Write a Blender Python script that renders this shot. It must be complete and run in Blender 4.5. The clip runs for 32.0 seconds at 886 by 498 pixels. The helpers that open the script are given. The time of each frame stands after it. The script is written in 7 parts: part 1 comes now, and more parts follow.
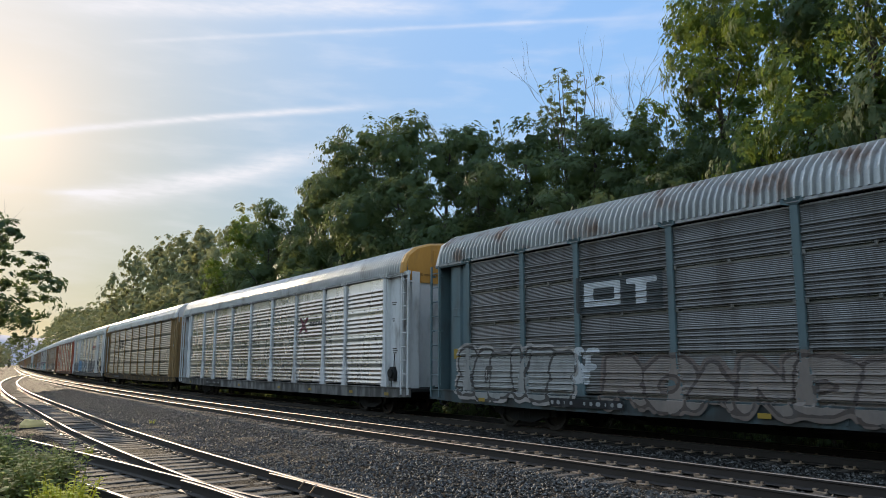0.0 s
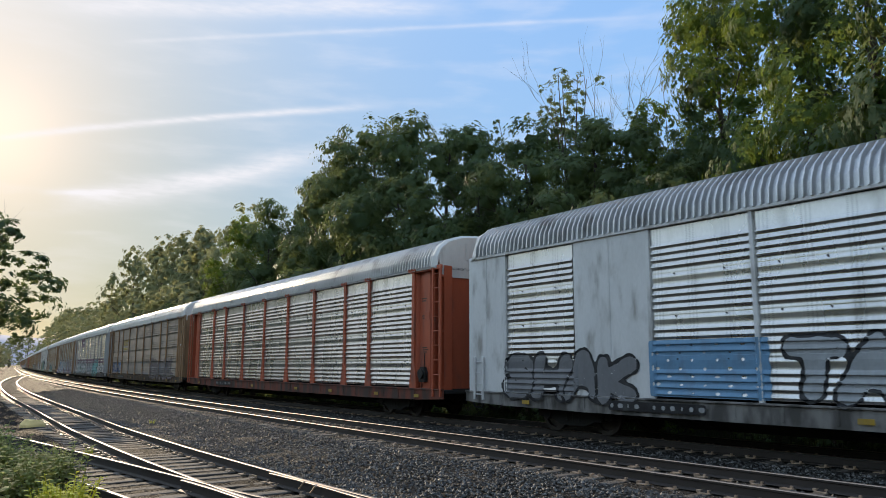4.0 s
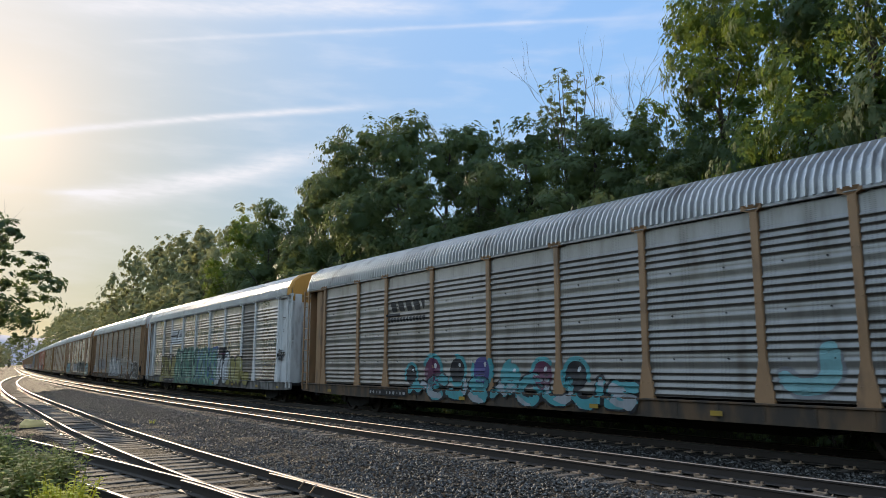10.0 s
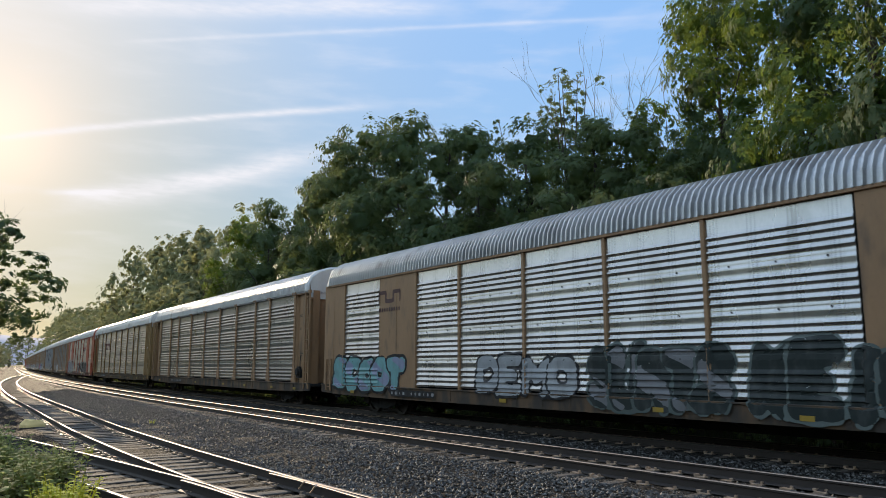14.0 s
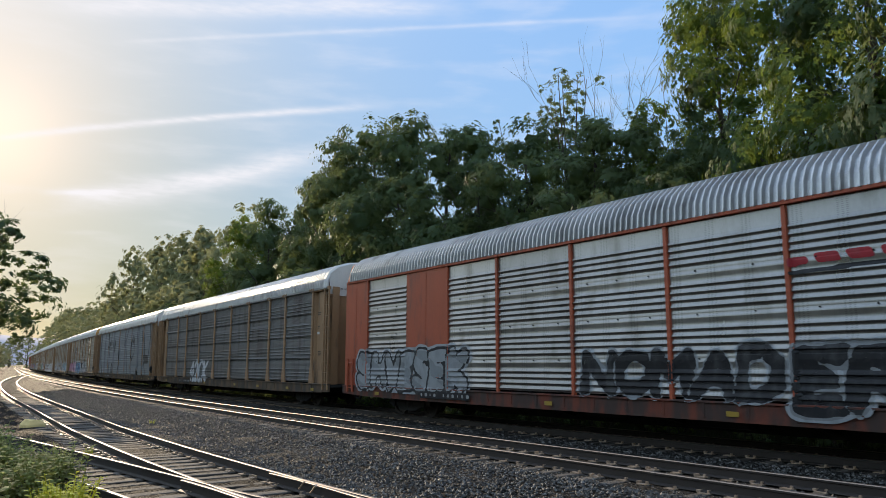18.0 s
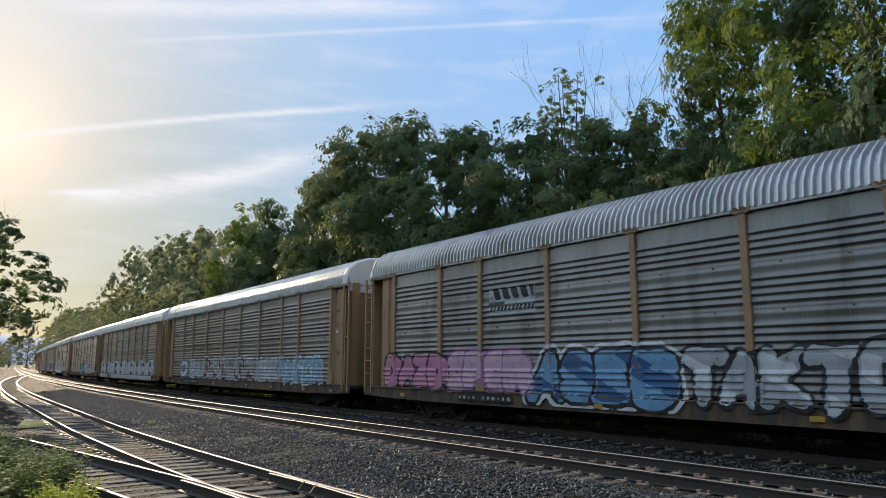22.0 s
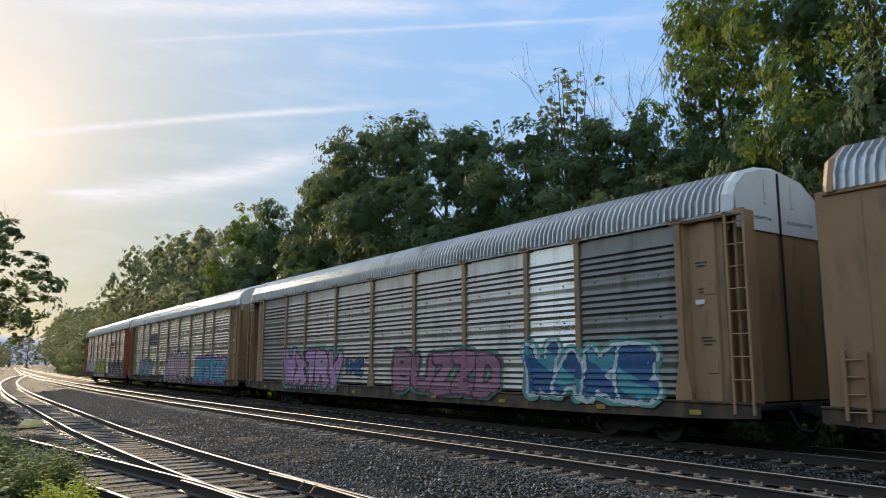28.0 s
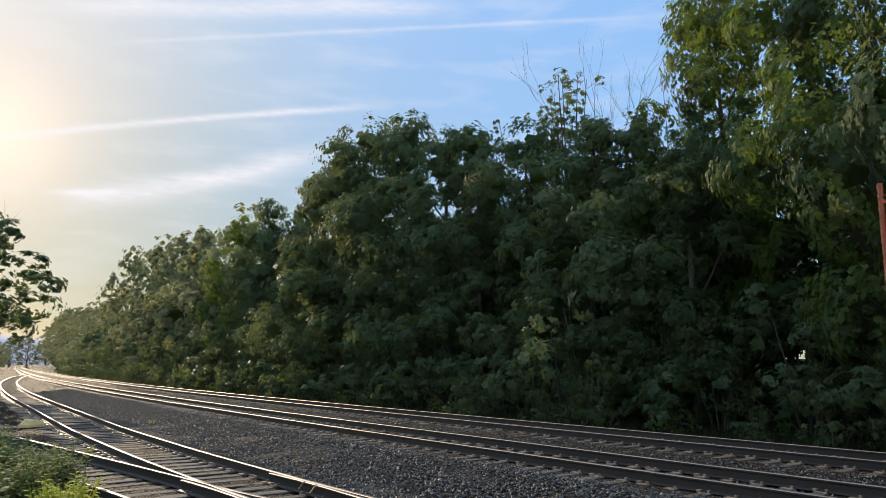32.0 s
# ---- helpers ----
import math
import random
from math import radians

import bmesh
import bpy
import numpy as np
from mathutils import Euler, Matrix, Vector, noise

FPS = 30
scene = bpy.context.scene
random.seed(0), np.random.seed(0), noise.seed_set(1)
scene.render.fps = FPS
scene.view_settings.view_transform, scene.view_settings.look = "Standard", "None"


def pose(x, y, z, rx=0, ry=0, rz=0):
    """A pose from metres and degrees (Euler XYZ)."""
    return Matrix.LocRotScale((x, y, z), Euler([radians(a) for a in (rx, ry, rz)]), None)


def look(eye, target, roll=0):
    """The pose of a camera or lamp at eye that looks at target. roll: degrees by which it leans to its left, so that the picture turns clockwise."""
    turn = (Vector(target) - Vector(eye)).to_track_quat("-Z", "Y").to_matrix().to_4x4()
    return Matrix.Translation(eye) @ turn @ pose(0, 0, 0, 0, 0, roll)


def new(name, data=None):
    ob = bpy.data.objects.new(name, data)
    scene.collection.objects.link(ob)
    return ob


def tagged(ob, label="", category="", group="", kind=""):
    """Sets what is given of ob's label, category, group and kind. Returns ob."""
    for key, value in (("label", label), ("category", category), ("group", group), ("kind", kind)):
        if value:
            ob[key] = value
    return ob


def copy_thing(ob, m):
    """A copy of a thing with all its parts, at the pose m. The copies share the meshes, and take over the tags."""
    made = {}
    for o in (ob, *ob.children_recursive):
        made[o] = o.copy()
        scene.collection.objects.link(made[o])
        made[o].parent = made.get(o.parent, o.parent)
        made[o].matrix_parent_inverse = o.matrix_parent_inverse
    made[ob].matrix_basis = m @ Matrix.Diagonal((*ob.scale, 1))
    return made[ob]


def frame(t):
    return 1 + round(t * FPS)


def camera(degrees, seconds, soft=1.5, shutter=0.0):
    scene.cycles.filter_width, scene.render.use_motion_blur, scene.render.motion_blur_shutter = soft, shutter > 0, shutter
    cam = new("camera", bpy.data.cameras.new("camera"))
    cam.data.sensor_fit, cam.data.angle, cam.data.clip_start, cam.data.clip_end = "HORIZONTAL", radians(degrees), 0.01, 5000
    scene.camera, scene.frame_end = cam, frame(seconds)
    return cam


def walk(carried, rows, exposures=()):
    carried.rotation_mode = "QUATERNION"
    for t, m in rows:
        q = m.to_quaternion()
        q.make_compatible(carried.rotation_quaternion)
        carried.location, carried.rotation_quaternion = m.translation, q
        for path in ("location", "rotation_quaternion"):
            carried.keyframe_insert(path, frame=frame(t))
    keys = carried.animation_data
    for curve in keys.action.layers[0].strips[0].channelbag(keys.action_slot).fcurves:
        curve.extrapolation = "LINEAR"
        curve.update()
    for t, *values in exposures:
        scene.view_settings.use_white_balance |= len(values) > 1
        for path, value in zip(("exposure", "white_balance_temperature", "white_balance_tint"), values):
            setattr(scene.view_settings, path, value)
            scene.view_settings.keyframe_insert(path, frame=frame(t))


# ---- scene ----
EYE = Vector((0.0, 0.0, 1.627))
YAW, PITCH = radians(35.90), radians(8.893)
AHEAD = Vector((-math.cos(YAW) * math.cos(PITCH), math.sin(YAW) * math.cos(PITCH), math.sin(PITCH)))
cam = camera(61.07, 32.0, soft=0.5, shutter=0.04)
walk(cam, [(0.0, look(EYE, EYE + AHEAD, 0.1)), (32.0, look(EYE, EYE + AHEAD, 0.1))])

# ---- light ----
SUN_DIR = Vector((-0.9634, 0.0722, 0.2583)).normalized()
SUN_EL = math.asin(SUN_DIR.z)
SUN_AZ = math.atan2(SUN_DIR.x, SUN_DIR.y)
scene.view_settings.exposure = 0.06

world = bpy.data.worlds.new("sky")
scene.world = world
world.use_nodes = True


def build_sky(nt):
    nt.nodes.clear()
    N, L = nt.nodes.new, nt.links.new

    def val(op, a, b=None, c=None):
        n = N("ShaderNodeMath")
        n.operation = op
        for i, v in enumerate((a, b, c)):
            if v is None:
                continue
            if isinstance(v, (int, float)):
                n.inputs[i].default_value = v
            else:
                L(v, n.inputs[i])
        return n.outputs[0]

    def dot(a, v):
        n = N("ShaderNodeVectorMath")
        n.operation = "DOT_PRODUCT"
        L(a, n.inputs[0])
        n.inputs[1].default_value = v
        return n.outputs["Value"]

    out, bg = N("ShaderNodeOutputWorld"), N("ShaderNodeBackground")
    sky = N("ShaderNodeTexSky")
    sky.sky_type, sky.sun_disc = "NISHITA", False
    sky.sun_elevation, sky.sun_rotation = SUN_EL, SUN_AZ
    sky.air_density, sky.dust_density, sky.ozone_density = 1.0, 0.6, 1.6
    bg.inputs["Strength"].default_value = SKY_STRENGTH
    way = N("ShaderNodeTexCoord").outputs["Generated"]
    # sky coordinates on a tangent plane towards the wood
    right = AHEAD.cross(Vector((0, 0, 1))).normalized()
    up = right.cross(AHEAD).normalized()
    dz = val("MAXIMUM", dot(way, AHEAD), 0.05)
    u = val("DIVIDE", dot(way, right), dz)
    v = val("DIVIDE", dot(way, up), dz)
    # warm haze round the sun
    near = val("MAXIMUM", dot(way, SUN_DIR), 0.0)
    g1 = val("MULTIPLY", val("POWER", near, 110.0), 1.6)
    g2 = val("MULTIPLY", val("POWER", near, 420.0), 2.2)
    # and a band of it along the horizon
    low = val("POWER", val("SUBTRACT", 1.0, val("ABSOLUTE", dot(way, (0.0, 0.0, 1.0)))), 9.0)
    g3 = val("MULTIPLY", val("MULTIPLY", val("POWER", near, 10.0), low), 1.3)
    glow = val("ADD", val("ADD", g1, g2), g3)
    warm = N("ShaderNodeMix")
    warm.data_type, warm.blend_type = "RGBA", "ADD"
    warm.inputs["Factor"].default_value = 1.0
    # hazy evening air evens out the sky: bright parts are held back, the blue kept
    lum = dot(sky.outputs[0], (0.25, 0.6, 0.15))
    held = N("ShaderNodeVectorMath")
    held.operation = "SCALE"
    L(sky.outputs[0], held.inputs[0])
    L(val("DIVIDE", SKY_GAIN, val("ADD", 1.0, val("MULTIPLY", lum, SKY_HOLD))), held.inputs["Scale"])
    blue = N("ShaderNodeHueSaturation")
    blue.inputs["Saturation"].default_value = SKY_SAT
    L(held.outputs[0], blue.inputs["Color"])
    cool = N("ShaderNodeVectorMath")
    cool.operation = "MULTIPLY"
    cool.inputs[1].default_value = SKY_TINT
    L(blue.outputs[0], cool.inputs[0])
    # the unseen sky behind is brightened and warmed, added fill for the train
    back = N("ShaderNodeMapRange")
    back.interpolation_type = "SMOOTHSTEP"
    L(dot(way, (0.15, -0.78, 0.61)), back.inputs[0])
    for i, x in enumerate((-0.35, 0.75, 0.0, 1.0)):
        back.inputs[i + 1].default_value = x
    pale = N("ShaderNodeMix")
    pale.data_type, pale.blend_type = "RGBA", "MULTIPLY"
    pale.inputs["B"].default_value = (2.95, 2.15, 1.55, 1)
    L(back.outputs[0], pale.inputs["Factor"])
    L(cool.outputs[0], pale.inputs["A"])
    L(pale.outputs["Result"], warm.inputs["A"])
    tint = N("ShaderNodeVectorMath")
    tint.operation = "SCALE"
    tint.inputs[0].default_value = (1.0, 0.61, 0.38)
    L(glow, tint.inputs["Scale"])
    L(tint.outputs[0], warm.inputs["B"])
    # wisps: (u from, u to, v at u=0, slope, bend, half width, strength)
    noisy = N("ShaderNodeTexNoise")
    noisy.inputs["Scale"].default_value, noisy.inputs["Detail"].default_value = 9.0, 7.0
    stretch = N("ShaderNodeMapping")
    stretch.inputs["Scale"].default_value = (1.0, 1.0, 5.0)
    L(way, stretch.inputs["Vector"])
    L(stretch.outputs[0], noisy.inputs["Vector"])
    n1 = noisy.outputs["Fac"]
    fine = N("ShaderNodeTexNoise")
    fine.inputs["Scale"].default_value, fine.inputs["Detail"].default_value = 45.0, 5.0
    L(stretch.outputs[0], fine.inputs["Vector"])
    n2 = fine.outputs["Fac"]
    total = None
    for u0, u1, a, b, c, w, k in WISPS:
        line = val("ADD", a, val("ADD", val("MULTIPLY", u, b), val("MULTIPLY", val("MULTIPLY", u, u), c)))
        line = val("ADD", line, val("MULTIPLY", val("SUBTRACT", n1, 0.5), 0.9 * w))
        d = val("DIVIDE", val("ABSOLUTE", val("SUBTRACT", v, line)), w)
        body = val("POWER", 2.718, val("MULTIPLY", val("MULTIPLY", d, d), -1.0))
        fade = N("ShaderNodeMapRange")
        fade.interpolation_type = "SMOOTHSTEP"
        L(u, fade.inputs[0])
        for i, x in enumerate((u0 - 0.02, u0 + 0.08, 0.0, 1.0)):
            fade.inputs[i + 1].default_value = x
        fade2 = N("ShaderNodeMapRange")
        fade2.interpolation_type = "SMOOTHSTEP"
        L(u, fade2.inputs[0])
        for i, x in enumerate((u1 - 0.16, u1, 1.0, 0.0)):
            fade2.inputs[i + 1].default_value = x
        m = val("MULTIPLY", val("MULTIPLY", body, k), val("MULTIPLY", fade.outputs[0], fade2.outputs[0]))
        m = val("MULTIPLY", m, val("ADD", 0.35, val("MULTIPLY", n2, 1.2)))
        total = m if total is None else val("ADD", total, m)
    # thin high veil over the whole sky
    veil = N("ShaderNodeMapRange")
    veil.interpolation_type = "SMOOTHSTEP"
    L(n1, veil.inputs[0])
    for i, x in enumerate((0.42, 0.8, 0.0, 0.22)):
        veil.inputs[i + 1].default_value = x
    total = val("ADD", total, veil.outputs[0])
    cloud = N("ShaderNodeMix")
    cloud.data_type, cloud.blend_type = "RGBA", "MIX"
    cloud.inputs["B"].default_value = CLOUD_COL
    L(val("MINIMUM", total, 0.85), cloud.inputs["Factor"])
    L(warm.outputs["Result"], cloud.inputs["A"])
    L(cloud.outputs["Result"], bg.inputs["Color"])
    L(bg.outputs[0], out.inputs["Surface"])


SKY_STRENGTH, SKY_GAIN, SKY_HOLD, SKY_SAT = 0.10, 13.0, 2.1, 0.95
SKY_TINT = (0.81, 0.975, 1.13)
CLOUD_COL = (9.5, 9.2, 9.6, 1.0)
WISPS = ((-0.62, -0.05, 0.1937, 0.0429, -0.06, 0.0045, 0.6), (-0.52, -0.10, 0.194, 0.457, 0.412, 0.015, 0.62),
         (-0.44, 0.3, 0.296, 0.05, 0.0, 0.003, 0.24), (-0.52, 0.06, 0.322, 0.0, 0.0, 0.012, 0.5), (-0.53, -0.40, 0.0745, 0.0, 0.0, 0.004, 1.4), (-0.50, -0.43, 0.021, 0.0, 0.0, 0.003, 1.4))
build_sky(world.node_tree)

sun = new("sun", bpy.data.lights.new("sun", "SUN"))
sun.data.energy, sun.data.angle, sun.data.color = 4.6, radians(0.6), (1.0, 0.80, 0.56)
sun.matrix_world = look((0, 0, 60), Vector((0, 0, 60)) - SUN_DIR)


# ---- materials ----
def material(name, base, rough=0.6, metal=0.0, spread=0.25, scale=3.0, fine=40.0, bump=0.15, streak=1.0, dirt=None, dirt_at=(0.5, 0.75), per_thing=0.0, spec=0.4, holes=0.0):
    """Principled surface with coarse and fine variation; dirt is a second colour in stains."""
    m = bpy.data.materials.new(name)
    m.use_nodes = True
    nt = m.node_tree
    b = nt.nodes["Principled BSDF"]
    N, L = nt.nodes.new, nt.links.new
    tc = N("ShaderNodeTexCoord")
    mp = N("ShaderNodeMapping")
    mp.inputs["Scale"].default_value = (1.0, 1.0, 1.0 / streak)
    info = N("ShaderNodeObjectInfo")
    shift = N("ShaderNodeVectorMath")
    shift.operation = "MULTIPLY_ADD"
    shift.inputs[1].default_value = (37.0, 19.0, 11.0)
    L(info.outputs["Random"], shift.inputs[0])
    L(tc.outputs["Object"], shift.inputs[2])
    L(shift.outputs[0], mp.inputs["Vector"])
    n1, n2 = N("ShaderNodeTexNoise"), N("ShaderNodeTexNoise")
    n1.inputs["Scale"].default_value, n1.inputs["Detail"].default_value = scale, 5.0
    n2.inputs["Scale"].default_value, n2.inputs["Detail"].default_value = fine, 4.0
    L(mp.outputs[0], n1.inputs["Vector"])
    L(mp.outputs[0], n2.inputs["Vector"])
    lo = [c * (1 - spread) for c in base]
    hi = [min(1.0, c * (1 + spread)) for c in base]
    ramp = N("ShaderNodeMix")
    ramp.data_type = "RGBA"
    ramp.inputs["A"].default_value, ramp.inputs["B"].default_value = (*lo, 1), (*hi, 1)
    add = N("ShaderNodeMath")
    add.operation = "MULTIPLY_ADD"
    L(n2.outputs["Fac"], add.inputs[0])
    add.inputs[1].default_value = 0.6
    half = N("ShaderNodeMath")
    half.operation = "MULTIPLY_ADD"
    L(n1.outputs["Fac"], half.inputs[0])
    half.inputs[1].default_value, half.inputs[2].default_value = 1.2, -0.4
    L(half.outputs[0], add.inputs[2])
    L(add.outputs[0], ramp.inputs["Factor"])
    col = ramp.outputs["Result"]
    if dirt:
        mix = N("ShaderNodeMix")
        mix.data_type = "RGBA"
        mix.inputs["B"].default_value = (*dirt, 1)
        n3 = N("ShaderNodeTexNoise")
        n3.inputs["Scale"].default_value, n3.inputs["Detail"].default_value = scale * 1.7, 8.0
        L(mp.outputs[0], n3.inputs["Vector"])
        mr = N("ShaderNodeMapRange")
        mr.interpolation_type = "SMOOTHSTEP"
        L(n3.outputs["Fac"], mr.inputs[0])
        for i, x in enumerate((*dirt_at, 0.0, 0.85)):
            mr.inputs[i + 1].default_value = x
        L(mr.outputs[0], mix.inputs["Factor"])
        L(col, mix.inputs["A"])
        col = mix.outputs["Result"]
    if holes:
        # bundles of fine perforations in upright columns
        axes = N("ShaderNodeSeparateXYZ")
        L(tc.outputs["Object"], axes.inputs[0])

        def wave(socket, period, above):
            a, s, g = N("ShaderNodeMath"), N("ShaderNodeMath"), N("ShaderNodeMath")
            a.operation, s.operation, g.operation = "MULTIPLY", "SINE", "GREATER_THAN"
            a.inputs[1].default_value, g.inputs[1].default_value = 2 * math.pi / period, above
            L(socket, a.inputs[0])
            L(a.outputs[0], s.inputs[0])
            L(s.outputs[0], g.inputs[0])
            return g.outputs[0]

        mask = None
        for w in (wave(axes.outputs["X"], 0.83, 0.62), wave(axes.outputs["X"], 0.085, 0.1), wave(axes.outputs["Z"], 0.036, -0.1)):
            if mask is None:
                mask = w
            else:
                both = N("ShaderNodeMath")
                both.operation = "MULTIPLY"
                L(mask, both.inputs[0])
                L(w, both.inputs[1])
                mask = both.outputs[0]
        soft = N("ShaderNodeMath")
        soft.operation = "MULTIPLY"
        soft.inputs[1].default_value = holes
        L(mask, soft.inputs[0])
        pit = N("ShaderNodeMix")
        pit.data_type = "RGBA"
        pit.inputs["B"].default_value = (0.03, 0.03, 0.03, 1)
        L(soft.outputs[0], pit.inputs["Factor"])
        L(col, pit.inputs["A"])
        col = pit.outputs["Result"]
    if per_thing:
        hsv = N("ShaderNodeHueSaturation")
        mr = N("ShaderNodeMapRange")
        L(info.outputs["Random"], mr.inputs[0])
        mr.inputs[3].default_value, mr.inputs[4].default_value = 1 - per_thing, 1 + per_thing
        L(mr.outputs[0], hsv.inputs["Value"])
        L(col, hsv.inputs["Color"])
        col = hsv.outputs[0]
    L(col, b.inputs["Base Color"])
    rr = N("ShaderNodeMapRange")
    L(n1.outputs["Fac"], rr.inputs[0])
    rr.inputs[3].default_value, rr.inputs[4].default_value = max(0.05, rough - 0.12), min(1.0, rough + 0.12)
    L(rr.outputs[0], b.inputs["Roughness"])
    b.inputs["Metallic"].default_value = metal
    b.inputs["Specular IOR Level"].default_value = spec
    if bump:
        bp = N("ShaderNodeBump")
        bp.inputs["Strength"].default_value, bp.inputs["Distance"].default_value = bump, 0.02
        L(n2.outputs["Fac"], bp.inputs["Height"])
        L(bp.outputs[0], b.inputs["Normal"])
    return m


def leaf_material(name, dark, light, through_col, gloss=0.45, through_share=0.45):
    """Leaves: a diffuse, slightly glossy face that lets some light through; each leaf differs."""
    m = bpy.data.materials.new(name)
    m.use_nodes = True
    nt = m.node_tree
    N, L = nt.nodes.new, nt.links.new
    b = nt.nodes["Principled BSDF"]
    out = nt.nodes["Material Output"]
    geo, info = N("ShaderNodeNewGeometry"), N("ShaderNodeObjectInfo")
    noise_t = N("ShaderNodeTexNoise")
    noise_t.inputs["Scale"].default_value = 0.5
    tc = N("ShaderNodeTexCoord")
    L(tc.outputs["Object"], noise_t.inputs["Vector"])
    f = N("ShaderNodeMath")
    f.operation = "MULTIPLY_ADD"
    f.inputs[1].default_value = 0.3
    L(geo.outputs["Random Per Island"], f.inputs[0])
    f2 = N("ShaderNodeMath")
    f2.operation = "MULTIPLY_ADD"
    f2.inputs[1].default_value, f2.inputs[2].default_value = 1.0, -0.15
    L(noise_t.outputs["Fac"], f2.inputs[0])
    L(f2.outputs[0], f.inputs[2])
    mix = N("ShaderNodeMix")
    mix.data_type = "RGBA"
    mix.inputs["A"].default_value, mix.inputs["B"].default_value = (*dark, 1), (*light, 1)
    L(f.outputs[0], mix.inputs["Factor"])
    hsv = N("ShaderNodeHueSaturation")
    hue, vl = N("ShaderNodeMapRange"), N("ShaderNodeMapRange")
    L(info.outputs["Random"], hue.inputs[0])
    hue.inputs[3].default_value, hue.inputs[4].default_value = 0.48, 0.52
    L(info.outputs["Random"], vl.inputs[0])
    vl.inputs[3].default_value, vl.inputs[4].default_value = 1.2, 0.75
    L(hue.outputs[0], hsv.inputs["Hue"])
    L(vl.outputs[0], hsv.inputs["Value"])
    L(mix.outputs["Result"], hsv.inputs["Color"])
    L(hsv.outputs[0], b.inputs["Base Color"])
    b.inputs["Roughness"].default_value = gloss
    b.inputs["Specular IOR Level"].default_value = 0.08
    ragged = N("ShaderNodeTexNoise")
    ragged.inputs["Scale"].default_value, ragged.inputs["Detail"].default_value = 7.0, 4.0
    L(tc.outputs["Object"], ragged.inputs["Vector"])
    bp = N("ShaderNodeBump")
    bp.inputs["Strength"].default_value, bp.inputs["Distance"].default_value = 0.7, 0.12
    L(ragged.outputs["Fac"], bp.inputs["Height"])
    L(bp.outputs[0], b.inputs["Normal"])
    tr = N("ShaderNodeBsdfTranslucent")
    tr.inputs["Color"].default_value = (*through_col, 1)
    ms = N("ShaderNodeMixShader")
    ms.inputs[0].default_value = through_share
    L(b.outputs[0], ms.inputs[1])
    L(tr.outputs[0], ms.inputs[2])
    L(ms.outputs[0], out.inputs["Surface"])
    return m


